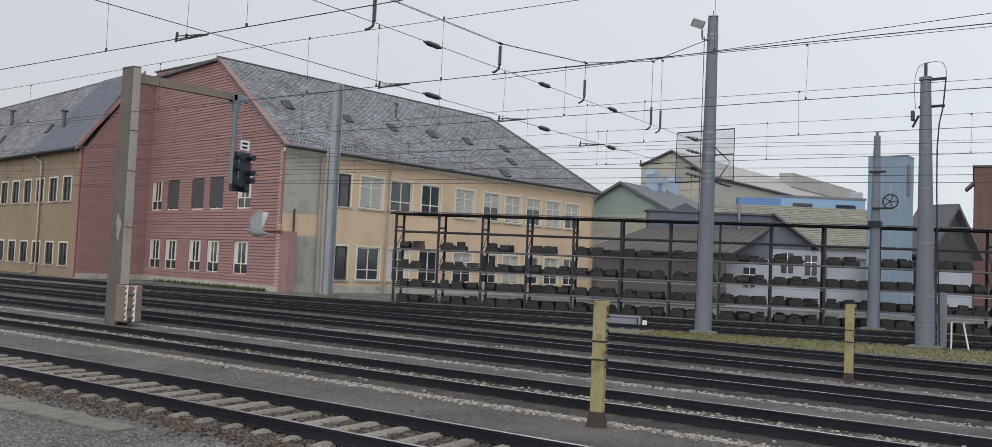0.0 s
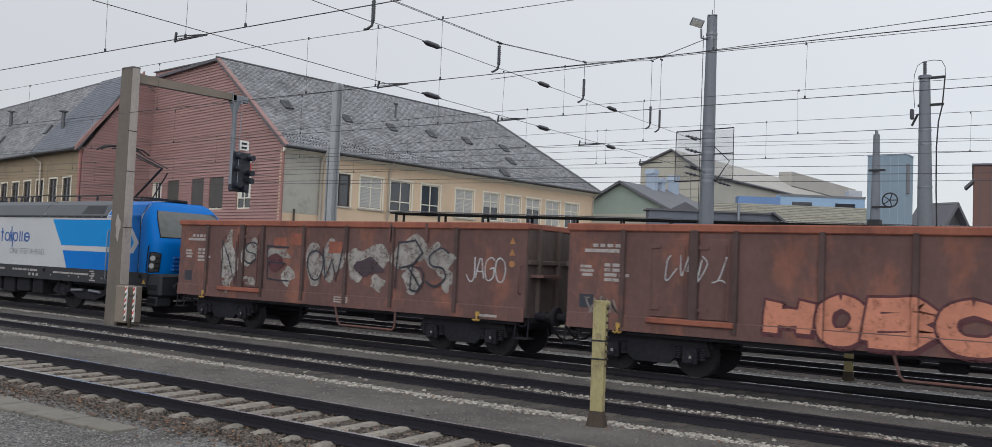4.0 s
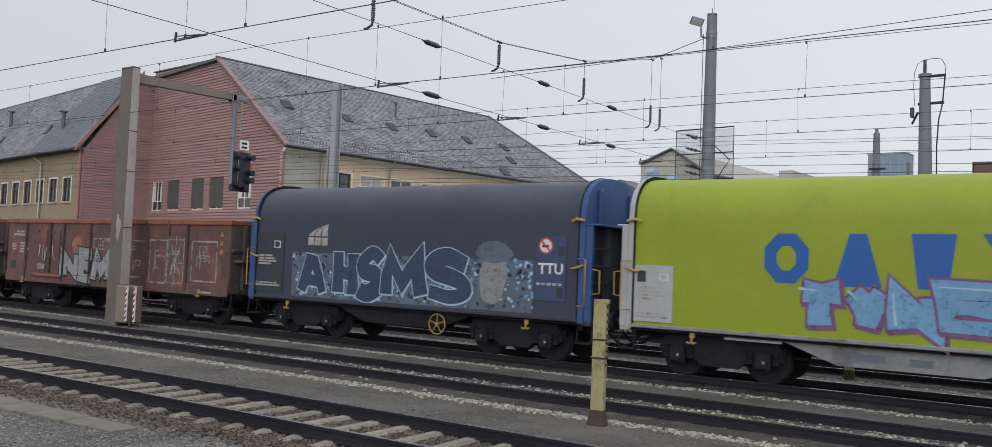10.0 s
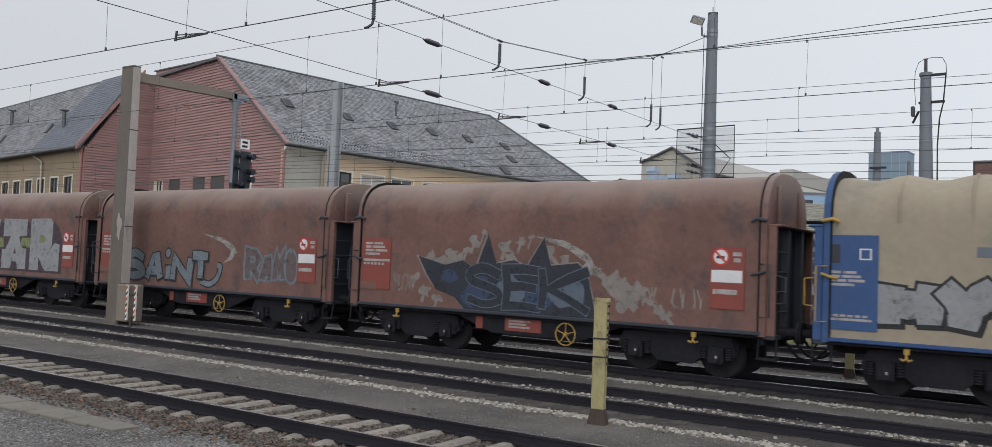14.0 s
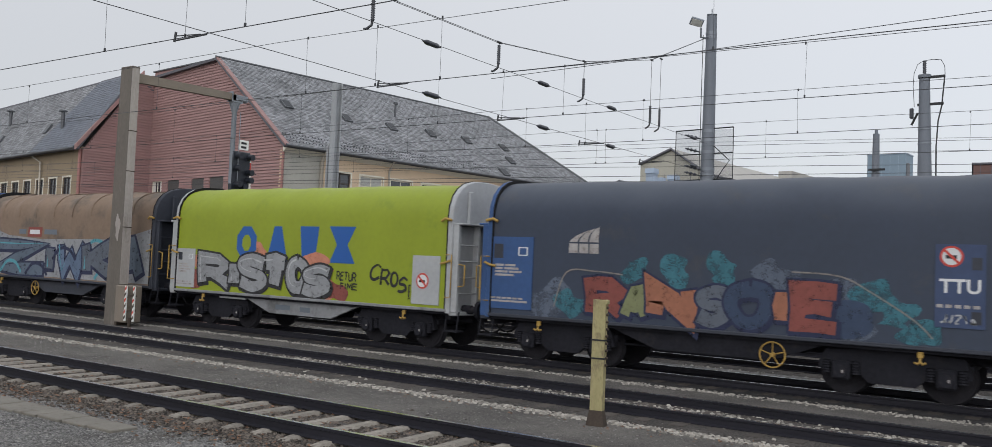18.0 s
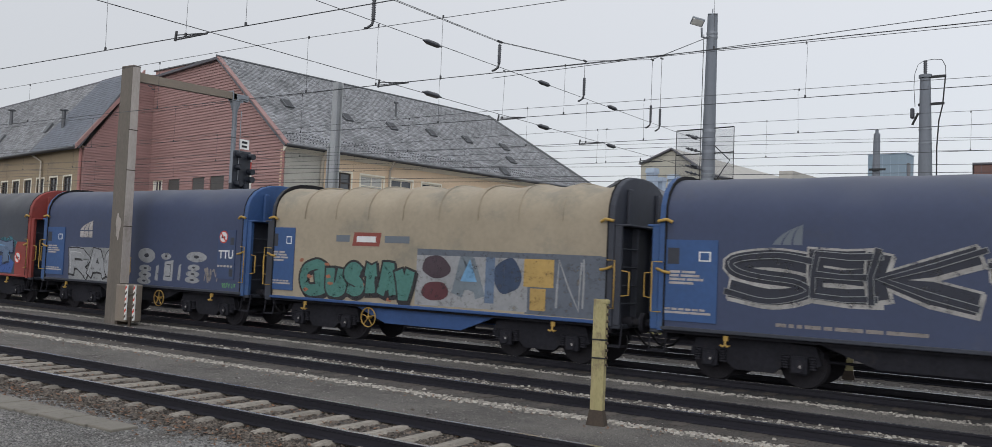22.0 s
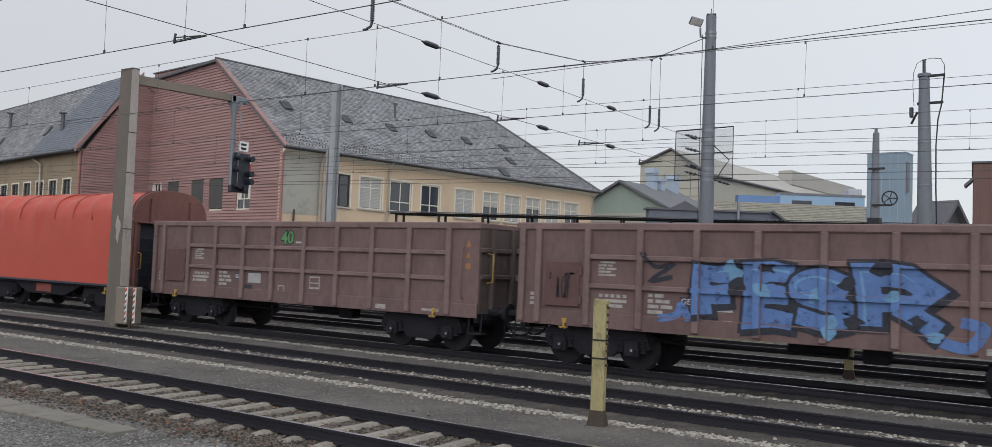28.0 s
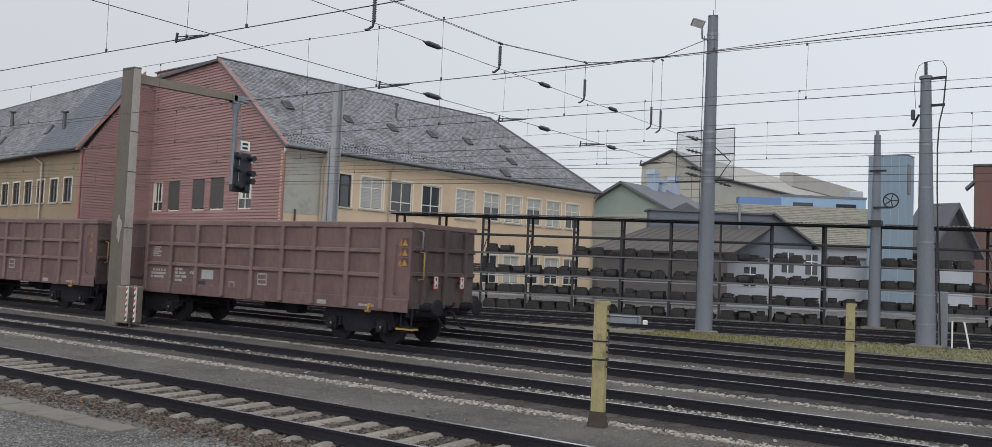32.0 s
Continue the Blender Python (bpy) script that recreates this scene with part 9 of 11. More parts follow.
stroke_word(w, "CROSE", [(2.81, 3.20, 1.65, 2.10), (3.18, 3.53, 1.52, 1.99), (3.51, 3.80, 1.51, 1.93), (3.78, 4.12, 1.37, 1.80), (4.15, 4.23, 1.24, 1.60)], Y, "black", None, 0.07, 0, (), 53)
w = err_wagon(c0 + 96.32, hood_label + "dark blue tarpaulin and many-coloured graffiti", "tarp_navy", 9)
q = random.Random(3)
for k, (a, z) in enumerate(((-3.9, 1.3), (-3.5, 1.6), (-3.2, 1.4), (-1.6, 2.2), (-0.7, 2.22), (0.3, 2.28), (1.4, 2.2), (2.6, 1.9), (3.2, 1.9), (3.6, 1.6), (4.0, 1.3), (2.8, 1.35))):
    flat(w, "graffiti_halo", blob(q, a, z, 0.36, 0.3, rough=0.5), Y, "mist_teal" if k in (2, 3, 4, 5, 8, 9, 10) else "mist_blue2", 0.0004 * k)
stroke_word(w, "RANSOIE", [(-2.8, -1.8, 1.06, 2.06), (-1.95, -1.2, 1.07, 1.94), (-1.32, -0.2, 1.06, 2.09), (-0.28, 0.56, 1.08, 2.04), (0.4, 1.4, 1.08, 2.16), (1.35, 1.8, 1.08, 2.13), (1.7, 2.7, 1.08, 2.16)], Y - 0.005, "red", "navy", 0.4, 0.05, (), 54, fills=["red", "olive", "orange", "smoke", "denim", "orange", "red"])
spray(w, "graffiti_line", ribbon(smooth_line([(-3.6, 1.3), (-3.3, 2.1), (-2.6, 2.15), (-1.9, 2.1)]), 0.03) + ribbon(smooth_line([(1.7, 2.3), (2.6, 2.25), (3.2, 1.95), (3.9, 1.5), (4.2, 1.2)]), 0.03), Y, 0.012, "faded")
flat(w, "graffiti_form", blob(q, 2.75, 1.45, 0.5, 0.36, rough=0.15), Y, "denim", 0.0095)
scrawl(w, 4.3, 4.9, 1.5, 1.65, Y - 0.03, "white", 33, 5, 0.014)
w, ws = hood_wagon("covered_wagon", hood_label + "grey tarpaulin, red ends and teal graffiti", "tarp_grey", "end_red", 9, 0.03, 0.045, 10, frame="end_red", hood_label="wrinkled dark grey tarpaulin hood")
vehicles.append((w, c0 + 108.36, ws))
data_panel(w, -5.35, -4.55, 1.15, 2.1, Y, "sign_red")
flat(w, "graffiti_form", blob(random.Random(6), -2.9, 2.75, 0.42, 0.36), Y, "maroon", 0.0)
flat(w, "graffiti_form", rect(-2.6, 0.8, 2.6, 2.86), Y, "maroon", 0.0)
for k in range(7):
    flat(w, "graffiti_halo", blob(q, -4.0 + 0.62 * k, 2.2 + 0.2 * math.sin(k * 2.1), 0.55, 0.42, rough=0.4), Y, "violet", 0.001 + 0.0004 * k)
stroke_word(w, "SAPER", [(-4.6, -3.62, 1.07, 2.19), (-3.75, -2.68, 1.07, 2.13), (-2.82, -1.8, 1.07, 2.22), (-1.92, -1.02, 1.1, 2.19), (-1.18, -0.26, 1.12, 2.28)], Y - 0.005, "teal", "black", 0.42, 0.04, (), 55, shine="mint")
curls(w, -4.5, -0.2, 1.15, 2.2, Y - 0.007, "mint", 125, 10, 0.014)
for k in range(8):
    flat(w, "graffiti_halo", blob(q, 0.2 + 0.56 * k, 2.2 + 0.05 * (k % 2), 0.36, 0.22, rough=0.3), Y, "mist_teal", 0.0004 * k)
flat(w, "graffiti_ground", [(-0.5, 1.1), (4.3, 1.1), (4.45, 1.5), (4.0, 1.75), (-0.3, 1.65)], Y, "blue", 0.004)
stroke_word(w, "HAUST", [(0.16, 1.24, 1.35, 2.27), (1.08, 1.9, 1.35, 2.30), (1.8, 2.68, 1.3, 2.30), (2.54, 3.34, 1.33, 2.30), (3.2, 4.5, 1.3, 2.34)], Y - 0.005, "denim2", "navy", 0.44, 0.04, (), 56, shine="sky")
curls(w, 0.1, 4.3, 1.15, 2.2, Y - 0.007, "sky", 126, 8, 0.014)
plate(w, "side_patch", rect(4.5, 5.35, 1.05, 2.3), Y - 0.001, "end_red")
ban_sign(w, 4.7, 1.7, 0.22, Y - 0.012)
scrawl(w, 0.9, 1.7, 0.62, 0.82, -1.27, "white", 34, 4, 0.025)
w = err_wagon(c0 + 120.4, hood_label + "dark blue tarpaulin and pale grey painted letters", "tarp_blue", 11)
flat(w, "graffiti_ground", rect(-3.82, -0.55, 1.03, 2.2), Y, "steel", 0.0)
stroke_word(w, "RAC", [(-3.8, -2.56, 1.05, 2.15), (-2.7, -1.52, 1.05, 2.16), (-1.66, -0.56, 1.07, 2.20)], Y, "silver", "black", 0.46, 0.035, (), 57, shine="white")
curls(w, -0.6, -0.1, 1.2, 2.1, Y, "ochre", 127, 4, 0.02)
for k, (a, c, lo, hi) in enumerate(((0.21, 1.12, 1.78, 2.25), (0.30, 0.96, 1.48, 1.71), (0.28, 0.97, 1.27, 1.50), (0.24, 0.95, 1.07, 1.30), (1.45, 1.94, 1.90, 2.13), (2.74, 3.69, 1.87, 2.20), (2.81, 3.41, 1.60, 1.80), (2.75, 3.39, 1.40, 1.60), (2.69, 3.42, 1.21, 1.42))):
    flat(w, "graffiti_form", blob(q, (a + c) / 2, (lo + hi) / 2, (c - a) / 2, (hi - lo) / 2, rough=0.06), Y, "silver", 0.001)
    flat(w, "graffiti_form", blob(q, (a + c) / 2, (lo + hi) / 2, (c - a) / 7, (hi - lo) / 7, rough=0.06), Y, "ink", 0.003)
for a, c, lo, hi in ((1.16, 1.35, 1.23, 1.74), (1.60, 2.09, 1.25, 1.90), (2.32, 2.49, 1.29, 1.80)):
    flat(w, "graffiti_form", [(a, lo), (c - 0.03, lo - 0.02), (c, hi), (a + 0.05, hi - 0.06)], Y, "silver", 0.001)
spray(w, "graffiti_line", ribbon([(1.72, 1.38), (1.95, 1.38), (1.95, 1.75), (1.75, 1.75)], 0.03), Y, 0.003, "ink")
scrawl(w, 3.6, 4.3, 1.3, 1.7, Y, "faded", 35, 5, 0.02)
scrawl(w, 4.5, 5.1, 1.15, 1.3, Y, "green", 36, 5, 0.014)
w = tan_wagon(c0 + 132.44, hood_label + "pale tan tarpaulin and patchwork graffiti", "tarp_tan", 12, "frame_blue", "end_dark", "end_blue")
stroke_word(w, "GUSTAV", [(-4.22, -3.12, 1.07, 2.21), (-3.28, -2.4, 1.08, 2.18), (-2.56, -1.78, 1.1, 2.14), (-1.93, -1.2, 1.1, 2.13), (-1.36, -0.6, 1.1, 2.16), (-0.8, -0.05, 1.12, 2.18)], Y, "teal2", "black", 0.38, 0.06, (), 58)
for k in range(18):
    flat(w, "graffiti_dot", blob(q, q.uniform(-4.2, -0.2), q.uniform(1.15, 2.15), 0.09, 0.05, rough=0.3), Y, "orange", 0.0085)
flat(w, "graffiti_ground", rect(3.24, 5.33, 1.08, 2.46), Y, "smoke", 0.0)
flat(w, "graffiti_ground", [(-0.06, 1.1), (3.3, 1.12), (3.28, 2.45), (-0.04, 2.5)], Y, "silver", 0.002)
flat(w, "graffiti_ground", [(-0.04, 2.36), (5.2, 2.36), (5.2, 2.48), (-0.04, 2.52)], Y, "smoke", 0.0035)
for (a, c, lo, hi, m, ro) in ((0.16, 1.01, 1.78, 2.37, "plum", 0.1), (0.18, 0.98, 1.21, 1.73, "maroon", 0.1), (2.09, 2.36, 1.26, 2.36, "denim2", 0), (2.35, 3.1, 1.5, 2.37, "denim", 0.1), (3.18, 3.99, 1.71, 2.36, "ochre", 0), (3.37, 3.79, 1.17, 1.68, "ochre", 0)):
    flat(w, "graffiti_form", blob(random.Random(int(a * 100)), (a + c) / 2, (lo + hi) / 2, (c - a) / 2, (hi - lo) / 2, rough=0.12) if ro else rect(a, c, lo, hi), Y, m, 0.005)
stroke_word(w, "A", [(1.1, 2.08, 1.2, 2.4)], Y, "haze", "smoke", 0.34, 0.03, (), 66)
flat(w, "graffiti_form", [(1.35, 1.75), (1.85, 1.75), (1.62, 2.3)], Y, "sky", 0.008)
stroke_word(w, "NI", [(4.07, 4.70, 1.20, 2.34), (4.59, 4.93, 1.23, 2.39)], Y, "silver", None, 0.05, 0, (), 59)
w = err_wagon(c0 + 144.48, hood_label + "dark blue tarpaulin and black and white graffiti", "tarp_blue", 13, logo=False)
sail_logo(w, -3.1, 2.82, 0.6, 0.42, Y, "text_grey", False)
stroke_word(w, "SEKTDE", [(-4.07, -2.25, 1.6, 2.77), (-2.36, -1.03, 1.7, 2.77), (-1.26, 0.58, 1.6, 2.91), (0.52, 1.72, 1.43, 2.69), (1.62, 2.78, 1.5, 2.61), (2.54, 3.32, 1.6, 2.53)], Y, "ink", "chalk2", 0.36, 0.045, (), 60, shine="chalk2")
stroke_word(w, "SEKTDE", [(-3.99, -2.33, 1.66, 2.7), (-2.28, -1.12, 1.77, 2.7), (-1.18, 0.5, 1.67, 2.84), (0.58, 1.64, 1.5, 2.62), (1.7, 2.7, 1.57, 2.54), (2.6, 3.25, 1.66, 2.46)], Y - 0.0215, "ink", "steel", 0.10, 0.014, (), 60)
stroke_word(w, "ZGE", [(2.32, 3.84, 1.2, 1.75), (3.3, 3.85, 1.74, 2.07), (3.8, 4.2, 1.74, 2.1)], Y, "ink", "chalk2", 0.1, 0.024, (), 61)
print_bars(w, -3.0, 1.28, [(0, [0.2, 0.1, 0.1, 0.3, 0.15, 0.5, 0.3, 0.7])], Y, "spray_faded", 0.07)
w = err_wagon(c0 + 156.52, hood_label + "dark blue tarpaulin and a painted mountain ridge", "tarp_blue", 14)
ridge = [(-4.27, 1.26), (-3.53, 1.69), (-2.91, 2.14), (-2.13, 2.34), (-1.75, 2.43), (-1.36, 2.37), (-0.8, 2.57), (-0.24, 2.36), (0.22, 2.31), (0.59, 2.5), (0.96, 2.41), (1.32, 2.25), (1.95, 2.27), (2.48, 2.49), (2.81, 2.43), (3.07, 2.13), (3.52, 1.77), (3.84, 1.36)]
flat(w, "graffiti_ground", [(x, z + 0.02) for x, z in ridge] + [(3.95, 1.1), (-4.3, 1.1)], Y, "steel", 0.0)
flat(w, "graffiti_form", [(x * 0.993, z - 0.015) for x, z in ridge] + [(3.9, 1.1), (-4.25, 1.1)], Y, "mist_blue", 0.003)
flat(w, "graffiti_form", [(x * 0.84 + 0.1, 1.1 + (z - 1.15) * 0.8) for x, z in ridge] + [(3.3, 1.1), (-3.4, 1.1)], Y, "smoke2", 0.006)
for a, b_, sd in ((-2.4, 2.1, 1), (-0.6, 2.4, 2), (1.2, 2.35, 3), (1.8, 2.1, 4), (2.9, 2.2, 5), (2.6, 1.6, 6), (-2.2, 1.45, 7)):
    scrawl(w, a - 0.22, a + 0.22, b_ - 0.1, b_ + 0.12, Y - 0.004, "ochre", 60 + sd, 2, 0.016)

# the wagon with a rigid ribbed hood in three sections
w = thing("covered_wagon", "hooded wagon with dark brown ribbed steel hood", "wagon", "wagons of the freight train")
for a, c, g, crown in ((-5.4, -1.55, 0.0, 3.92), (-1.6, 2.05, 0.06, 4.08), (2.0, 5.62, 0.12, 4.2)):
    edge_z = 3.27 + g * 0.4
    poly = [(-1.36 - g, 1.15), (-1.36 - g, edge_z), (-0.9, crown), (0.9, crown), (1.36 + g, edge_z), (1.36 + g, 1.15)]
    sec = part("hood_section", Build().prism(poly, 0, a, c), "hood_brown", w, "dark brown folded steel hood section")
    part("hood_lip", Build().sweep([[(x, y * 1.012, z + (0.02 if z > 2 else 0)) for y, z in poly] for x in (a - 0.02, a + 0.07)]), "hood_brown", sec)
    n = int((c - a) / 0.3)
    for k in range(n):
        x = a + (k + 0.5) * (c - a) / n
        part("crown_rib", Build().box(x - 0.06, x + 0.06, -0.95, 0.95, crown - 0.02, crown + 0.02, 0.012), "hood_brown", sec)
        if a < -5 and x < -3.2:
            continue
        part("hood_rib", Build().prism([(x - 0.075, -1.36 - g), (x - 0.05, -1.395 - g), (x + 0.05, -1.395 - g), (x + 0.075, -1.36 - g)], 2, 1.45, 2.62 + 0.1 * (k % 2)), "hood_brown", sec)
        part("vent_slot", Build().box(x - 0.06, x + 0.06, -1.362 - g, -1.35 - g, 2.86, 2.96), "rubber", sec, "small dark vent slot")
plate(w, "data_panel", rect(-4.55, -3.35, 1.5, 2.65), -1.365, "wagon_brown", "rust-brown data panel", 0.03)
print_bars(w, -4.6, 2.84, [(0, [0.14] * 7), (0, [1.2])], -1.40, height=0.08)
print_bars(w, -4.4, 2.2, [(0, [0.2, 0.25]), (0, [0.15, 0.4]), (0, [0.4, 0.3]), (0, [0.5])], -1.40, height=0.075)
plate(w, "sign_field", rect(1.7, 2.75, 1.55, 2.3), -1.5, "wagon_brown", "rust-brown sign field", 0.02)
ban_sign(w, 2.15, 2.0, 0.21, -1.524)
stroke_word(w, "UIIDUTR2019", [(-3.08, -2.02, 1.59, 2.34), (-2.76, -2.66, 1.88, 2.33), (-2.50, -2.38, 1.89, 2.34), (-1.58, -0.86, 1.66, 2.35), (-0.65, 0.13, 1.57, 2.38), (0.29, 1.06, 1.54, 2.38), (1.23, 1.65, 1.58, 2.40), (2.03, 2.85, 1.59, 2.46), (3.19, 3.85, 1.55, 2.27), (4.09, 4.39, 1.55, 2.52), (4.67, 5.34, 1.46, 2.54)], -1.385, "chalk2", None, 0.045, 0, [(-1.6, 2.05, 1.0, 3.4, 0.06), (2.0, 5.62, 1.0, 3.5, 0.12)], 62)
triangles(w, 5.3, 3.2, -1.49)
for s in (-1, 1):
    part("end_wall", Build().box(s * 5.7 - 0.1, s * 5.7 + 0.1, -1.3, 1.3, 1.0, 3.9, 0.03), "hood_brown", w, "end wall")
    part("end_post", Build().box(s * 5.86 - 0.06, s * 5.86 + 0.06, -0.7, -0.55, 1.0, 3.8).box(s * 5.86 - 0.06, s * 5.86 + 0.06, 0.55, 0.7, 1.0, 3.8), "end_dark", w)
    rope_hook(w, s * 4.0, 0.86, -1.36)
    buffers(w, s * 5.42, s)
grab_rail(w, [(5.55, -1.46, 1.45), (5.55, -1.56, 1.45), (5.55, -1.56, 2.6), (5.55, -1.46, 2.6)])
part("lever", Build().tube([(5.3, -1.55, 0.75), (5.4, -1.55, 1.1), (5.4, -1.55, 1.6)], 0.04, 6), "yellow_fitting", w)
part("deck", Build().box(-5.7, 5.7, -1.36, 1.36, 0.92, 1.15), "under_black", w)
for s in (-1, 1):
    part("belly_beam", Build().prism([(-2.3, 0.96), (-1.15, 0.54), (1.3, 0.54), (2.4, 0.96)], 1, s * 1.22 - 0.05, s * 1.22 + 0.05), "end_dark", w)
part("centre_sill", Build().box(-5.42, 5.42, -0.35, 0.35, 0.7, 0.95), "under_black", w)
brake_wheel(w, 1.6, 0.7, -1.36, "yellow_fitting")
vehicles.append((w, c0 + 168.56, bogie(w, -3.5) + bogie(w, 3.5)))

w, ws = hood_wagon("covered_wagon", hood_label + "wrinkled orange-red tarpaulin", "tarp_orange", "end_rust", 9, 0.085, 0.10, 17, hood_label="wrinkled orange-red tarpaulin hood")
vehicles.append((w, c0 + 180.6, ws))
p = plate(w, "data_panel", rect(-5.25, -4.28, 1.5, 2.78), Y - 0.002, "sign_red", "dull red data panel", 0.02)
print_bars(p, -5.1, 2.68, [(0, [0.25, 0.3]), (0, [0.2, 0.42]), (0, [0.3, 0.4]), (0, [0.5])], Y - 0.023, height=0.07)
print_bars(p, -5.2, 2.2, [(0, [0.9]), (0.05, [0.08] * 6)], Y - 0.023, height=0.06)
plate(p, "panel_recess", rect(-5.1, -4.7, 1.55, 1.75), Y - 0.023, "end_dark")
ban_sign(w, 4.7, 2.45, 0.22, Y - 0.004)
plate(w, "panel_white", rect(4.45, 5.0, 1.75, 2.05), Y - 0.004, "sign_white")
plate(w, "beam_plate", rect(-0.6, 0.4, 0.62, 0.92), -1.274, "sign_red")

# four brown wagons with ribbed sides at the end of the train
brown_label = "brown open wagon with ribbed sides"
w, ws = gondola("open_wagon", brown_label + " and a small green jubilee mark", "new", 41)
vehicles.append((w, 269.26, ws))
text_part(w, "40", -0.5, 2.60, 0.5, GY - 0.003, "rubber", "dark edge of the numerals", 0.035)
print_bars(w, 0.1, 2.66, [(0, [0.3])], GY - 0.008, "spray_white", 0.05)
text_part(w, "40", -0.5, 2.60, 0.5, GY - 0.008, "spray_green", "green painted numerals", 0.012)
w, ws = gondola("open_wagon", brown_label + " and sky-blue graffiti", "new", 42)
vehicles.append((w, 283.3, ws))
stroke_word(w, "FESR", [(-2.15, -1.05, 1.08, 2.46), (-1.06, 0.1, 1.08, 2.52), (-0.22, 1.12, 1.08, 2.42), (1.1, 2.58, 1.06, 2.53)], GY, "azure", "ink", 0.38, 0.07, NEW_RELIEF, 63, shine="sky")
q = random.Random(6)
for k, (a, z) in enumerate(((-1.3, 2.25), (-1.2, 1.95), (-0.7, 1.9), (-0.6, 2.35), (0.3, 1.85), (0.9, 2.1), (0.6, 1.25), (1.5, 2.42), (1.7, 1.9), (2.1, 1.45), (2.4, 1.2), (1.0, 1.4))):
    spray(w, "graffiti_patch", [blob(q, a, z, q.uniform(0.10, 0.2), q.uniform(0.08, 0.2), rough=0.5)], GY, 0.016 + 0.0002 * k, "ink" if k % 2 else "sky", NEW_RELIEF)
spray(w, "graffiti_line", ribbon(smooth_line([(-3.3, 2.6), (-3.0, 2.3), (-2.6, 2.35), (-3.1, 2.0), (-2.6, 2.1)]), 0.09), GY, 0.003, "ink", NEW_RELIEF)
spray(w, "graffiti_line", ribbon(smooth_line([(-2.9, 1.2), (-2.5, 1.3), (-2.4, 1.5), (-2.2, 1.2)]), 0.16), GY, 0.003, "azure", NEW_RELIEF)
spray(w, "graffiti_line", ribbon(smooth_line([(2.3, 1.2), (2.9, 1.05), (3.15, 1.4), (2.8, 1.5)]), 0.2), GY, 0.003, "azure", NEW_RELIEF)
stroke_word(w, "DONER", [(4.41, 4.57, 1.36, 1.62), (4.55, 4.72, 1.37, 1.64), (4.72, 4.86, 1.37, 1.65), (4.83, 4.97, 1.37, 1.63), (4.95, 5.11, 1.30, 1.62)], GY, "white", None, 0.045, 0, NEW_RELIEF, 64)
scrawl(w, -5.6, -4.9, 1.5, 2.1, GY - 0.07, "black", 54, 4, 0.016)
w, ws = gondola("open_wagon", brown_label, "new", 43)
vehicles.append((w, 297.34, ws))
w, ws = gondola("open_wagon", brown_label + ", last of the train", "new", 44)
for y in (-0.5, 0.66):
    tb = part("tail_board", Build().box(6.6, 6.62, y - 0.09, y + 0.09, 1.52, 1.86, 0.005), "red_paint", w, "white tail board with a red border")
    part("board_face", Build().box(6.621, 6.624, y - 0.068, y + 0.068, 1.542, 1.838), "sign_white", tb)
    for za, zb in ((1.57, 1.69), (1.81, 1.69)):
        part("board_mark", Build().add([(6.627, y - 0.045, za), (6.627, y + 0.045, za), (6.627, y, zb)], [(0, 1, 2) if zb > za else (2, 1, 0)]), "black_metal", tb)
    part("board_bracket", Build().box(6.45, 6.6, y - 0.03, y + 0.03, 1.66, 1.72), "under_black", tb)
grab_rail(w, [(6.48, -1.12, 2.52), (6.62, -1.12, 2.55), (6.62, -1.12, 3.0), (6.48, -1.12, 3.03)], "galvanised")
part("foot_step", Build().box(6.1, 6.65, -1.46, -1.2, 0.46, 0.5), "yellow_fitting", w, "yellow painted corner step")
for k, z in enumerate((2.62, 2.36, 2.1)):
    plate(w, "warning_label", rect(6.15, 6.37, z - 0.02, z + 0.2), -1.36 - 0.038, "hatch_brown")
    plate(w, "warning_mark", [(6.17, z), (6.35, z), (6.26, z + 0.17)], -1.36 - 0.044, "yellow_fitting")
vehicles.append((w, 311.38, ws))


# ---- the electric locomotive ----
loco = thing("locomotive", "blue and white electric locomotive with raised rear pantograph", "locomotive")
S_ = 1.48
side = [(-S_, 1.48), (-S_, 3.32), (-1.22, 3.72), (-0.9, 3.84), (0.9, 3.84), (1.22, 3.72), (S_, 3.32), (S_, 1.48)]
part("body_shell", Build().prism(side, 0, -8.2, 7.95), "loco_white", loco, "white painted body shell")
low_ = [(y * 1.01, z) for y, z in ((-S_, 1.02), (-S_, 1.485), (S_, 1.485), (S_, 1.02))]
part("skirt", Build().prism(low_, 0, -8.7, 8.45), "loco_grey", loco, "dark grey lower body skirt")


NOSE_X = 7.93
NOSE = [(1.46, 8.80, S_), (1.75, 8.86, S_), (2.1, 8.90, S_), (2.4, 8.94, S_), (2.55, 8.93, S_), (2.68, 8.86, S_), (2.95, 8.74, S_), (3.2, 8.60, 1.46), (3.4, 8.47, 1.40), (3.56, 8.33, 1.31), (3.7, 8.18, 1.2), (3.8, 8.06, 1.06), (3.86, 7.96, 0.9)]


def nose_point(z, deg, out=0.0):
    """A point of the rounded cab front: height and angle round the plan (0 and 180 are the sides)."""
    for (za, xa, wa), (zb, xb, wb) in zip(NOSE, NOSE[1:]):
        if z <= zb:
            break
    k = max(0.0, min(1.0, (z - za) / (zb - za)))
    xf, w = xa + (xb - xa) * k + out, wa + (wb - wa) * k + out
    c, q = math.cos(radians(deg)), math.sin(radians(deg))
    return NOSE_X + (xf - NOSE_X) * abs(q) ** 0.36, -w * math.copysign(abs(c) ** 0.6, c), z


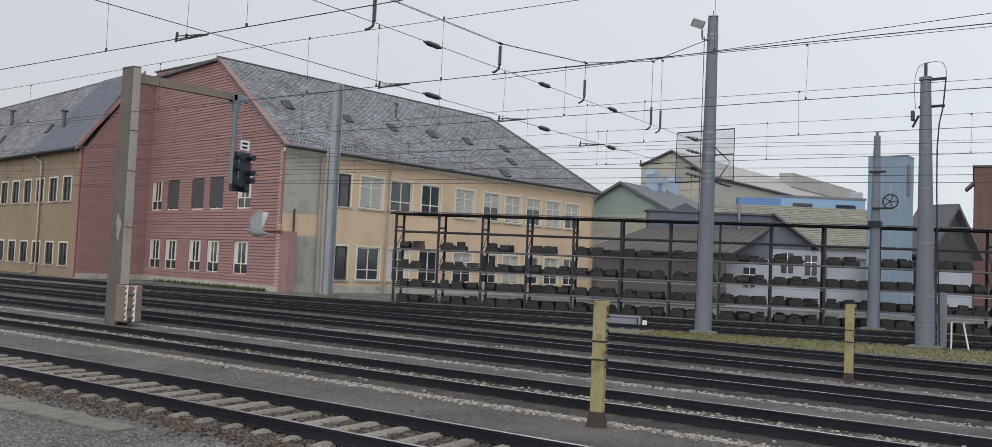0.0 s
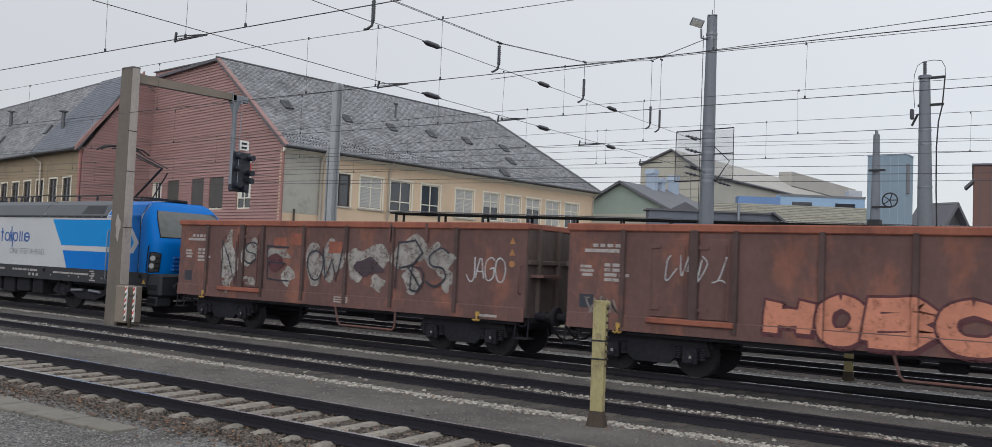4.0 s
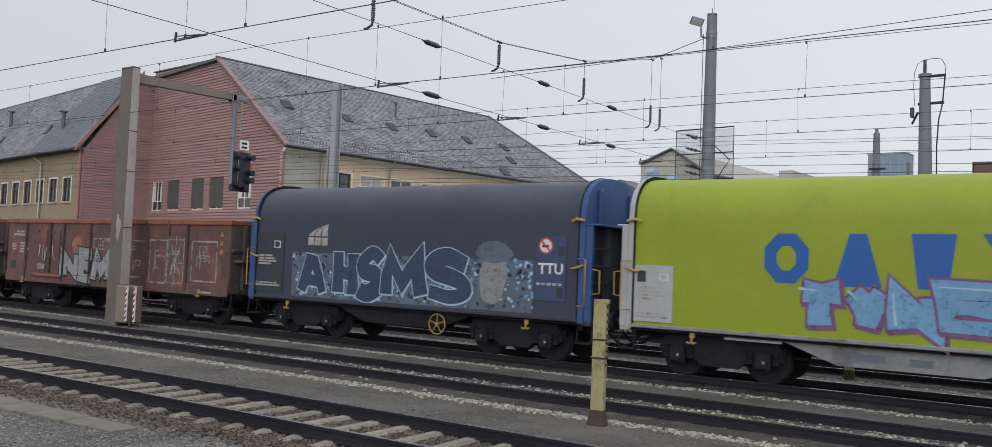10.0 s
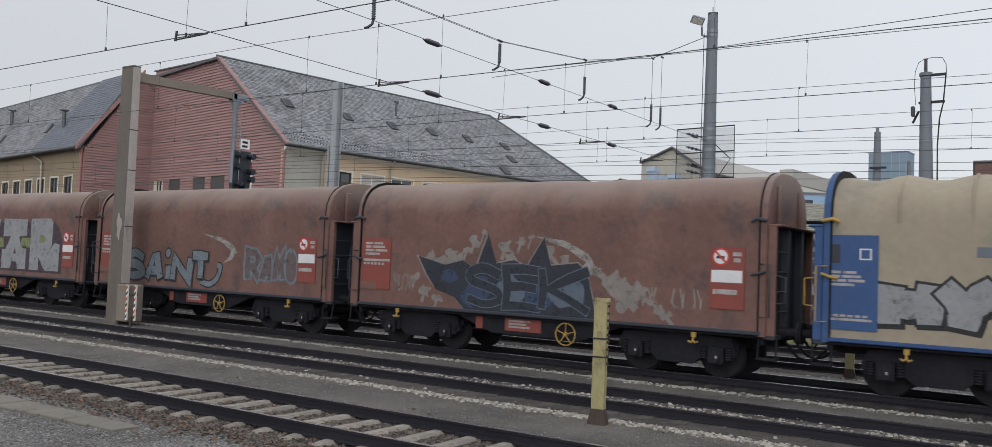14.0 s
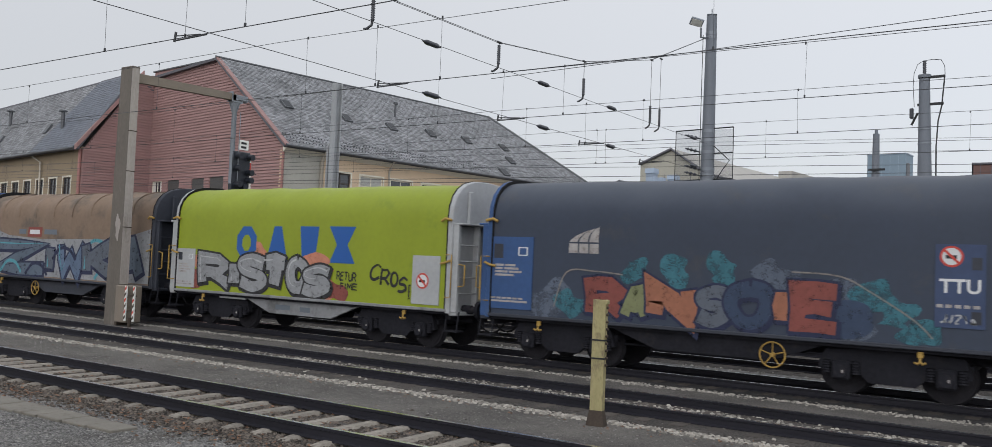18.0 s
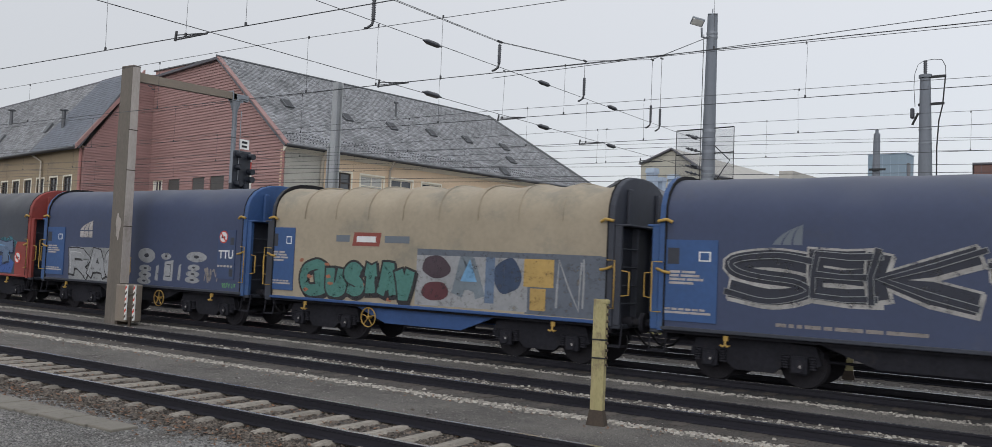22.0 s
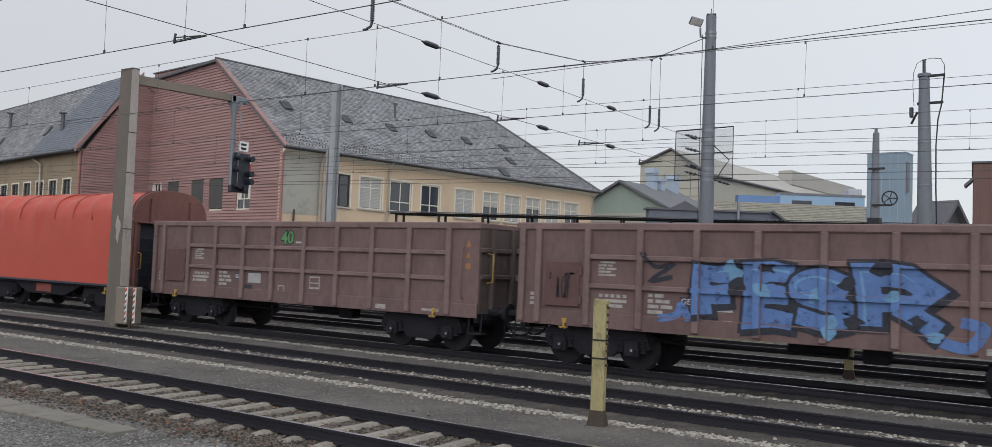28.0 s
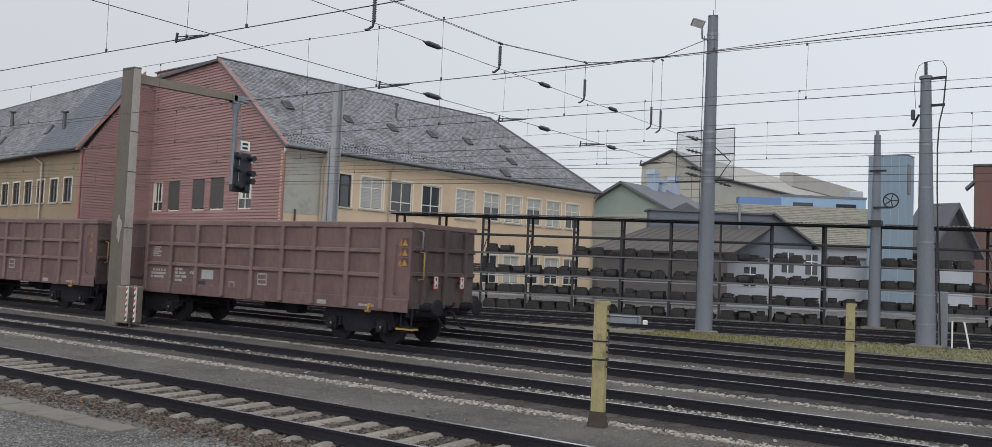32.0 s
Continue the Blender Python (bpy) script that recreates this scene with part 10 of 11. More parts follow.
def nose_patch(s, zs, degs, out, thick=0.0):
    b = Build()
    n = len(degs)
    pts = []
    for z in zs:
        for d in degs:
            x, y, zz = nose_point(z, d if s > 0 else 180 - d, out)
            pts.append((s * x, y, zz))
    fs = [(i * n + k, i * n + k + 1, (i + 1) * n + k + 1, (i + 1) * n + k) for i in range(len(zs) - 1) for k in range(n - 1)]
    return b.add(pts, fs if s > 0 else fs, True)


def nose(s):
    degs = [0, 1, 3, 6, 12, 20, 28, 36, 44, 55, 70, 90, 110, 125, 136, 144, 152, 160, 168, 174, 177, 179, 180]
    return nose_patch(s, [q[0] for q in NOSE], degs, 0.0)


for s in (-1, 1):
    cab = part("cab_nose", nose(s), "loco_blue", loco, "rounded blue cab front")
    part("roof_cap", Build().box(min(s * 7.9, s * 7.97), max(s * 7.9, s * 7.97), -0.9, 0.9, 3.7, 3.862), "loco_blue", cab)
    part("windscreen", nose_patch(s, [2.66, 2.8, 2.95, 3.1, 3.25, 3.4, 3.54], [40, 46, 54, 70, 90, 110, 126, 134, 140], 0.012), "windscreen", cab, "sloping wrapped windscreen")
    part("windscreen_edge", Build().tube([(s * x, y, z) for x, y, z in [nose_point(z, d, 0.012) for z, d in ((3.54, 40), (3.25, 40), (2.95, 40), (2.66, 40), (2.66, 60), (2.66, 90), (2.66, 120), (2.66, 140), (2.95, 140), (3.25, 140), (3.54, 140))]], 0.018, 6), "rubber", cab)
    for y in (-0.45, 0.5):
        part("wiper", Build().tube([(s * 8.92, y, 2.66), (s * 8.74, y + 0.35, 3.05)], 0.014, 6), "rubber", cab)
    part("roof_cowl", Build().prism([(-S_ - 0.01, 3.30), (-1.23, 3.735), (-0.9, 3.87), (0.9, 3.87), (1.23, 3.735), (S_ + 0.01, 3.30)], 0, min(s * 6.05, s * 7.94), max(s * 6.05, s * 7.94)), "loco_blue", loco, "blue cab roof")
    part("cowl_lip", Build().box(min(s * 7.14, s * 7.94), max(s * 7.14, s * 7.94), -S_ - 0.014, -S_ + 0.1, 3.27, 3.36), "loco_blue", loco)
    part("body_seam", Build().tube([(s * 7.935, -S_ - 0.004, 1.48), (s * 7.935, -S_ - 0.004, 3.3), (s * 7.935, -1.235, 3.73)], 0.012, 6), "rubber", loco)
    for d0, d1 in ((14, 42), (138, 166)):
        degs = [d0 + (d1 - d0) * k / 5 for k in range(6)]
        lamp = part("headlight_unit", nose_patch(s, [1.54, 1.62, 2.06, 2.14], degs, 0.02), "loco_grey", cab, "dark headlight cluster")
        part("headlight_rim", Build().tube([(s * x, y, z) for x, y, z in [nose_point(z, d, 0.02) for z, d in ((1.52, d0), (1.52, (d0 + d1) / 2), (1.54, d1), (2.12, d1), (2.16, (d0 + d1) / 2), (2.16, d0), (1.52, d0))]], 0.022, 6), "rubber", lamp)
        near = d0 < 90
        for z, u in ((1.97, 0.35), (1.72, 0.3)):
            p = Vector(nose_point(z, d0 + (d1 - d0) * (u if near else 1 - u), 0.02))
            q = Vector(nose_point(z, d0 + (d1 - d0) * (u if near else 1 - u), 0.06))
            part("lens", Build().tube([(s * p.x, p.y, p.z), (s * q.x, q.y, q.z)], 0.085, 12), "lamp_glass", lamp, "clear round headlight")
        for k in range(3):
            z = 1.66 + 0.16 * k
            part("lamp_slat", Build().tube([(s * x, y, zz) for x, y, zz in [nose_point(z, d0 + (d1 - d0) * (u if near else 1 - u), 0.035) for u in (0.6, 0.8, 1.0)]], 0.025, 6), "rubber", lamp)
    for d in (10, 170):
        part("handrail", Build().tube([(s * x, y, z) for x, y, z in [nose_point(1.5, d, 0.0), nose_point(1.53, d, 0.06), nose_point(2.35, d, 0.06), nose_point(2.38, d, 0.0)]], 0.018, 6), "rubber", cab, "dark front handrail")
    for k in range(4):
        part("front_grille", Build().box(min(s * 8.75, s * 8.93), max(s * 8.75, s * 8.93), -0.85, 0.85, 1.58 + 0.13 * k, 1.65 + 0.13 * k, 0.01), "logo_blue", cab)
    part("buffer_beam", Build().box(min(s * 8.4, s * 9.12), max(s * 8.4, s * 9.12), -1.45, 1.45, 0.72, 1.47, 0.08), "loco_grey", loco, "dark buffer beam")
    for y in (-1.2, 1.2):
        part("step_box", Build().box(min(s * 8.45, s * 9.0), max(s * 8.45, s * 9.0), y - 0.27, y + 0.27, 0.42, 0.72, 0.03), "loco_grey", loco)
    part("snow_plough", Build().prism([(-1.2, 0.18), (1.2, 0.18), (1.3, 0.55), (-1.3, 0.55)], 0, s * 8.5, s * 8.62), "under_black", loco, "low track clearer")
    buffers(loco, s * 9.05, s, 1.05, "loco_grey")
    for z in (0.52, 0.95):
        for y in (-1.475, 1.475):
            part("step_recess", Build().box(min(s * 8.5, s * 8.95), max(s * 8.5, s * 8.95), y - 0.004, y + 0.004, z, z + 0.16), "rubber", loco)
# livery on the near and far side
for sy in (-1, 1):
    def liv(name, poly, m, lift=0.003, label=""):
        y0 = sy * (S_ + lift)
        part(name, Build().prism(poly, 1, min(y0, sy * S_), max(y0, sy * S_)), m, loco, label)
    liv("livery_panel", [(-3.1, 1.485), (-3.4, 2.06), (-7.9, 2.06), (-8.17, 2.44), (-8.2, 2.44), (-8.2, 1.485)], "loco_blue", 0.003, "bright blue livery field")
    liv("livery_panel", [(-8.17, 2.442), (-7.4, 3.315), (-8.2, 3.315), (-8.2, 2.442)], "loco_blue", 0.003, "bright blue livery field")
    liv("livery_panel", [(-7.38, 3.18), (-4.14, 3.18), (-3.54, 2.25), (-7.76, 2.25), (-7.9, 2.44)], "loco_light_blue", 0.004, "light blue livery field")
    liv("livery_panel", [(2.65, 3.2), (7.1, 3.2), (7.62, 2.46), (7.5, 2.28), (3.3, 2.28)], "loco_light_blue", 0.004, "light blue livery field")
    liv("livery_panel", [(3.4, 2.1), (7.62, 2.1), (7.90, 2.46), (7.93, 2.46), (7.93, 1.485), (3.71, 1.485)], "loco_blue", 0.003, "bright blue livery field")
    liv("livery_panel", [(7.90, 2.462), (7.93, 2.462), (7.93, 3.325), (7.13, 3.32)], "loco_blue", 0.003, "bright blue livery field")
    for a, s in ((-7.02, -1), (6.32, 1)):
        y0 = sy * (S_ + 0.012)
        dr = part("cab_door", Build().box(a, a + 0.66, min(y0, y0 - sy * 0.012), max(y0, y0 - sy * 0.012), 1.62, 3.28, 0.004), "loco_light_blue", loco, "narrow cab door")
        part("door_band", Build().box(a, a + 0.66, min(y0, y0 + sy * 0.002), max(y0, y0 + sy * 0.002), 2.09, 2.24), "loco_white", dr)
        part("door_base", Build().box(a, a + 0.66, min(y0, y0 + sy * 0.002), max(y0, y0 + sy * 0.002), 1.62, 2.09), "loco_blue", dr)
        part("door_seal", Build().tube([(a, y0, 1.62), (a + 0.66, y0, 1.62), (a + 0.66, y0, 3.28), (a, y0, 3.28), (a, y0, 1.62)], 0.012, 6), "rubber", dr)
        part("door_window", Build().box(a + 0.1, a + 0.56, min(y0, y0 + sy * 0.008), max(y0, y0 + sy * 0.008), 2.5, 3.16, 0.003), "rubber", dr, "window rubber")
        part("pane", Build().box(a + 0.14, a + 0.52, min(y0, y0 + sy * 0.012), max(y0, y0 + sy * 0.012), 2.54, 3.12), "windscreen", dr, "cab door window")
        part("door_handle", Build().tube([(a + 0.32, y0 + sy * 0.04, 1.85), (a + 0.52, y0 + sy * 0.04, 1.85), (a + 0.52, y0 + sy * 0.04, 1.98)], 0.022, 6), "galvanised", dr, "steel door handle")
        for dx in (-0.11, 0.77):
            part("handrail", Build().tube([(a + dx, y0, 1.15), (a + dx, y0 + sy * 0.06, 1.2), (a + dx, y0 + sy * 0.06, 2.8), (a + dx, y0, 2.85)], 0.02, 6), "galvanised", loco, "grey steel handrail")
        lad = part("step_ladder", Build().tube([(a + 0.08, sy * 1.44, 0.3), (a + 0.08, sy * 1.44, 1.05)], 0.022, 6).tube([(a + 0.58, sy * 1.44, 0.3), (a + 0.58, sy * 1.44, 1.05)], 0.022, 6), "loco_grey", loco, "steps below the cab door")
        for z in (0.32, 0.6, 0.86):
            part("tread", Build().box(a + 0.08, a + 0.58, sy * 1.42 - 0.08, sy * 1.42 + 0.08, z, z + 0.03), "loco_grey", lad)
        part("step_recess", Build().box(a + 0.14, a + 0.52, min(sy * 1.5, sy * 1.505), max(sy * 1.5, sy * 1.505), 1.18, 1.38), "rubber", loco)
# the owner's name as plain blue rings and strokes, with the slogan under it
yl = -S_ - 0.006


def ring_form(cx, cz, r, w):
    n = 20
    pts = [(cx + q * math.cos(2 * math.pi * i / n), yl - 0.004, cz + q * math.sin(2 * math.pi * i / n)) for q in (r, r - w) for i in range(n)]
    part("name_ring", Build().add(pts, [(i, (i + 1) % n, n + (i + 1) % n, n + i) for i in range(n)]), "logo_blue", loco)


for cx in (-1.95, -1.52, -0.46, 0.14, 0.96):
    ring_form(cx, 2.53, 0.185, 0.06)
for a, lo, hi in ((-0.84, 2.34, 2.86), (-0.25, 2.34, 2.72), (-0.16, 2.34, 2.92), (-0.06, 2.14, 2.72), (0.45, 2.36, 2.74), (0.6, 2.36, 2.74), (0.78, 2.36, 2.66)):
    plate(loco, "name_bar", rect(a - 0.03, a + 0.03, lo, hi), yl, "logo_blue")
plate(loco, "name_bar", [(-2.58, 2.72), (-2.50, 2.72), (-2.39, 2.42), (-2.28, 2.72), (-2.2, 2.72), (-2.36, 2.34), (-2.42, 2.34)], yl, "logo_blue")
plate(loco, "name_bar", rect(-1.7, -1.36, 2.51, 2.56), yl - 0.005, "logo_blue")
plate(loco, "name_bar", rect(-0.93, -0.73, 2.67, 2.72), yl - 0.005, "logo_blue")
plate(loco, "name_bar", rect(0.78, 1.13, 2.51, 2.56), yl - 0.005, "logo_blue")
ring_form(-1.14, 2.62, 0.1, 0.055)
ring_form(-1.1, 2.44, 0.1, 0.055)
text_part(loco, "ONE STEP AHEAD.", -0.24, 1.9, 0.305, -S_ - 0.006, "text_grey", "thin grey slogan lettering", -0.004)
fl = part("flag_panel", Build().slab((6.32, -S_ - 0.014, 3.33), (7.0, -S_ - 0.014, 3.33), (7.0, -1.235, 3.735), (6.32, -1.235, 3.735), 0.01), "flag_blue", loco, "blue flag with a ring of yellow stars")
for k in range(12):
    a = 2 * math.pi * k / 12
    u, v = 6.66 + 0.15 * math.cos(a), 0.5 + 0.36 * math.sin(a)
    cx, cy, cz = u, -S_ - 0.020 + (S_ + 0.014 - 1.235) * v, 3.335 + 0.405 * v
    part("star", Build().slab((cx - 0.018, cy - 0.006, cz - 0.014), (cx + 0.018, cy - 0.006, cz - 0.014), (cx + 0.018, cy + 0.012, cz + 0.014), (cx - 0.018, cy + 0.012, cz + 0.014), 0.004), "yellow_fitting", fl)
# roof: grey hatches, grilles, bolted edge, high-voltage gear
for a, c in ((-6.28, -2.35), (-2.3, 1.95), (2.0, 6.0)):
    part("roof_hatch", Build().prism([(-S_ - 0.01, 3.32), (-1.235, 3.74), (-0.9, 3.9), (0.9, 3.9), (1.235, 3.74), (S_ + 0.01, 3.32)], 0, a, c), "loco_roof", loco, "grey roof hatch")
part("roof_edge", Build().box(-6.0, 6.0, -S_ - 0.03, -S_ + 0.02, 3.27, 3.345, 0.01), "black_metal", loco, "black bolted roof edge")
for k in range(22):
    part("bolt", Build().tube([(-5.8 + 0.55 * k, -S_ - 0.05, 3.3), (-5.8 + 0.55 * k, -S_ - 0.02, 3.3)], 0.018, 6), "galvanised", loco)
for a in (-4.7, 4.4):
    part("roof_grille", Build().slab((a, -1.445, 3.40), (a + 1.35, -1.445, 3.40), (a + 1.25, -1.27, 3.70), (a + 0.1, -1.27, 3.70), 0.02), "black_metal", loco, "dark ventilation grille")


def pantograph(x, raised):
    p = part("pantograph_base", Build().box(x - 0.9, x + 0.9, -0.55, -0.47, 4.02, 4.08).box(x - 0.9, x + 0.9, 0.47, 0.55, 4.02, 4.08).box(x - 0.9, x - 0.8, -0.5, 0.5, 4.02, 4.08).box(x + 0.8, x + 0.9, -0.5, 0.5, 4.02, 4.08), "black_metal", loco, "pantograph base frame")
    for dx in (-0.8, 0.8):
        for y in (-0.5, 0.5):
            part("insulator", rod_insulator(Build(), (x + dx, y, 3.86), (x + dx, y, 4.02), 3, 0.06), "insulator", p)
    if raised:
        knee, headp = Vector((x + 1.15, 0, 5.12)), Vector((x - 1.05, 0, 5.88))
        part("lower_arm", Build().tube([(x - 0.35, 0, 4.1), knee], 0.042, 8), "black_metal", p, "pantograph lower arm")
        part("thrust_rod", Build().tube([(x + 0.5, 0.15, 4.1), knee + Vector((0.12, 0.15, -0.16))], 0.025, 6), "black_metal", p)
        part("upper_arm", Build().tube([knee, headp], 0.032, 8).tube([knee + Vector((0.05, -0.2, 0)), headp + Vector((0.0, -0.35, 0))], 0.02, 6).tube([knee + Vector((0.05, 0.2, 0)), headp + Vector((0.0, 0.35, 0))], 0.02, 6), "black_metal", p, "pantograph upper arm")
        hd = headp
    else:
        part("lower_arm", Build().tube([(x - 0.65, 0, 4.1), (x + 0.75, 0, 4.18)], 0.06, 8), "black_metal", p)
        part("upper_arm", Build().tube([(x + 0.75, 0, 4.2), (x - 0.9, 0, 4.24)], 0.045, 8), "black_metal", p)
        hd = Vector((x - 0.8, 0, 4.2))
    for dx in (-0.28, 0.0):
        part("collector_strip", Build().tube([(hd.x + dx, -0.97, hd.z - 0.12), (hd.x + dx, -0.7, hd.z + 0.04), (hd.x + dx, -0.4, hd.z + 0.08), (hd.x + dx, 0.4, hd.z + 0.08), (hd.x + dx, 0.7, hd.z + 0.04), (hd.x + dx, 0.97, hd.z - 0.12)], 0.03, 6), "black_metal", p, "pantograph collector strip")
    part("head_frame", Build().tube([(hd.x - 0.4, -0.3, hd.z), (hd.x + 0.2, -0.3, hd.z + 0.02)], 0.025, 6).tube([(hd.x - 0.4, 0.3, hd.z), (hd.x + 0.2, 0.3, hd.z + 0.02)], 0.025, 6).tube([(hd.x, -0.3, hd.z), (hd.x, 0.3, hd.z)], 0.025, 6), "black_metal", p)


pantograph(-5.55, False)
pantograph(5.62, True)
for xx, y in ((-2.9, -0.4), (-2.5, -0.4), (-1.9, -0.5), (-1.5, -0.5), (-1.1, -0.5), (-0.7, -0.5), (-0.3, -0.5), (0.9, -0.5), (2.4, -0.4), (3.6, -0.4)):
    part("insulator", rod_insulator(Build(), (xx, y, 3.88), (xx, y, 4.14), 5, 0.06), "insulator", loco, "roof insulator")
part("busbar", Build().tube([(-3.7, -0.4, 4.12), (-2.9, -0.4, 4.15), (-0.3, -0.5, 4.15), (0.4, -0.5, 4.2), (0.9, -0.5, 4.15), (2.4, -0.4, 4.15), (4.6, -0.4, 4.15)], 0.025, 6), "black_metal", loco, "roof busbar")
part("roof_horn", Build().box(7.6, 7.95, -0.3, 0.3, 3.86, 3.98, 0.04), "rubber", loco)
# small fittings and stencils along the skirt
for xx in (-7.6, -1.6, 2.3, 8.1):
    part("skirt_lamp", Build().tube([(xx, -S_ - 0.02, 1.36), (xx, -S_ - 0.045, 1.36)], 0.07, 12), "rubber", loco)
print_bars(loco, -6.0, 1.38, [(0, [0.4, 0.3])], -S_ - 0.017, height=0.035)
for z_ in (1.335, 1.415):
    plate(loco, "stencil_frame", rect(-3.62, -2.6, z_, z_ + 0.012), -S_ - 0.017, "stencil_white")
print_bars(loco, -3.5, 1.4, [(0, [0.08, 0.6])], -S_ - 0.017, height=0.03)
print_bars(loco, -1.1, 1.36, [(0, [0.62])], -S_ - 0.017, height=0.07)
print_bars(loco, 0.1, 1.36, [(0, [0.14, 0.14, 0.3, 0.28, 0.1, 0.5])], -S_ - 0.017, height=0.07)
for xx in (-6.6, -5.9, -5.2, -4.6, -2.2, 2.7, 3.9, 4.5, 5.9, 7.4):
    plate(loco, "lifting_mark", [(xx, 1.22), (xx + 0.08, 1.22), (xx + 0.04, 1.16)], -S_ - 0.017, "stencil_white")
for xx in (1.25, 1.5, 1.75):
    plate(loco, "label_plate", rect(xx, xx + 0.14, 1.12, 1.22), -S_ - 0.017, "stencil_white")
print_bars(loco, 2.9, 1.33, [(0, [0.3, 0.15, 0.5, 0.2, 0.9])], -S_ - 0.017, height=0.06)
print_bars(loco, 5.2, 1.44, [(0, [0.25]), (0.1, [0.2]), (0, [0.3]), (0.1, [0.1]), (0, [0.35])], -S_ - 0.017, height=0.05)
plate(loco, "warning_triangle", [(8.2, 1.12), (8.4, 1.12), (8.3, 1.28)], -S_ - 0.017, "yellow_fitting")
plate(loco, "warning_triangle", [(-7.95, 1.2), (-7.8, 1.2), (-7.87, 1.34)], -S_ - 0.017, "yellow_fitting")
text_part(loco, "2", -7.25, 1.72, 0.22, -S_ - 0.008, "loco_white", "", 0.0)
text_part(loco, "1", 7.22, 1.75, 0.22, -S_ - 0.008, "loco_white", "", 0.0)
# running gear
lw_ = []
for xb in (-5.08, 4.64):
    b = Build()
    for y in (-1.1, 1.1):
        b.prism([(-2.2, 0.62), (-1.95, 0.95), (-0.5, 0.72), (0.5, 0.72), (1.95, 0.95), (2.2, 0.62), (1.9, 0.5), (1.1, 0.62), (0.5, 0.42), (-0.5, 0.42), (-1.1, 0.62), (-1.9, 0.5)], 1, y - 0.09, y + 0.09)
    b.box(-0.5, 0.5, -1.1, 1.1, 0.5, 0.75)
    bg = part("bogie", b, "under_black", loco, "dark locomotive bogie frame")
    bg.location = (xb, 0, 0)
    for s in (-1, 1):
        wset = part("wheelset", shared(("wheelset", 0.62), lambda: wheelset_mesh(0.62)), "wheel_steel", bg, "large dark steel wheelset")
        wset.location = (s * 1.5, 0, 0.62)
        lw_.append(wset)
        for y in (-1.16, 1.16):
            part("axle_box", Build().box(s * 1.5 - 0.2, s * 1.5 + 0.2, y - 0.1, y + 0.1, 0.45, 0.8, 0.05), "under_black", bg)
            for d in (-0.36, 0.36):
                part("spring", Build().tube([(s * 1.5 + d, y, 0.62), (s * 1.5 + d, y, 1.0)], 0.09, 10), "under_black", bg)
        part("damper", Build().tube([(s * 0.9, -1.25, 0.7), (s * 0.2, -1.25, 0.74)], 0.05, 8), "galvanised", bg, "grey damper")
for a, c, z in ((-1.9, -1.1, 0.5), (-0.9, -0.1, 0.42), (0.1, 1.0, 0.5), (1.2, 1.9, 0.46)):
    part("equipment_box", Build().box(a, c, -1.3, 1.3, z, 1.03, 0.04), "under_black", loco, "underfloor equipment box")
part("belly", Build().box(-8.6, 8.3, -1.1, 1.1, 0.9, 1.05), "under_black", loco)
# the leading cab stands 0.27 m further out than the trailing one
for ob in list(loco.children):
    if ob.location.x + max(v.co.x for v in ob.data.vertices) < -5.95 and not ob.name.startswith(("bogie", "livery", "pantograph")):
        ob.location.x -= 0.27
loco_c = -9.99
vehicles.append((loco, loco_c, lw_))

# ---- pigeon in flight and what grows on the ground ----
bird = thing("pigeon", "grey pigeon flying low over the tracks with raised wings", "bird")
mat("feather", (0.20, 0.21, 0.22), 0.8, var=0.2, scale=9, fine=40, bump=0.1)
mat("pale_feather", (0.45, 0.46, 0.47), 0.8, var=0.2, scale=9, fine=40, bump=0.1)
part("body", Build().tube([(-0.17, 0, -0.005), (-0.145, 0, 0.0), (-0.11, 0, 0.012), (-0.07, 0, 0.0), (-0.02, 0, -0.012), (0.05, 0, -0.012), (0.11, 0, -0.004), (0.16, 0, 0.0)], 1, 10, radii=[0.006, 0.028, 0.036, 0.045, 0.062, 0.058, 0.035, 0.015]), "feather", bird)
part("beak", Build().tube([(-0.165, 0, -0.005), (-0.195, 0, -0.014)], 1, 6, radii=[0.01, 0.002]), "dark_frame", bird)
part("tail", Build().slab((0.13, -0.03, 0.0), (0.13, 0.03, 0.0), (0.27, 0.06, -0.01), (0.27, -0.06, -0.01), 0.008), "pale_feather", bird)
wings = []
for s in (-1, 1):
    wb = Build()
    plan = [(0.0, -0.085, 0.075), (0.10, -0.105, 0.085), (0.18, -0.095, 0.09), (0.25, -0.06, 0.095), (0.30, -0.015, 0.095), (0.335, 0.035, 0.095)]
    for (u0, a0, c0_), (u1, a1, c1_) in zip(plan, plan[1:]):
        pts = [(a0, s * u0, 0.0), (a1, s * u1, 0.0), (c1_, s * u1, -0.004), (c0_, s * u0, -0.004)]
        wb.slab(*(pts if s < 0 else pts[::-1]), 0.006)
    wings.append((part("wing", wb, "pale_feather", bird), s))

gr = random.Random(77)
vg = Build()
edge_n = [(x, 31.35 + 0.05 * (x + 14) + 0.12 * math.sin(x * 1.7)) for x in [-24 + 1.0 * i for i in range(41)]]
edge_f = [(x, min(32.2 + 0.33 * (x + 20), 60) + 0.15 * math.sin(x * 2.3) if x > -20 else y + 0.3) for x, y in edge_n]
for (a0, b0), (a1, b1), (c0_, d0), (c1_, d1) in zip(edge_n, edge_n[1:], edge_f, edge_f[1:]):
    vg.add([(a0, b0, GROUND + 0.012), (a1, b1, GROUND + 0.012), (c1_, d1, GROUND + 0.012), (c0_, d0, GROUND + 0.012)], [(0, 1, 2, 3)])
mat("verge_soil", (0.15, 0.143, 0.105), 0.95, var=0.35, scale=0.9, fine=24, bump=0.5, second=(0.135, 0.13, 0.08), amount=0.5)
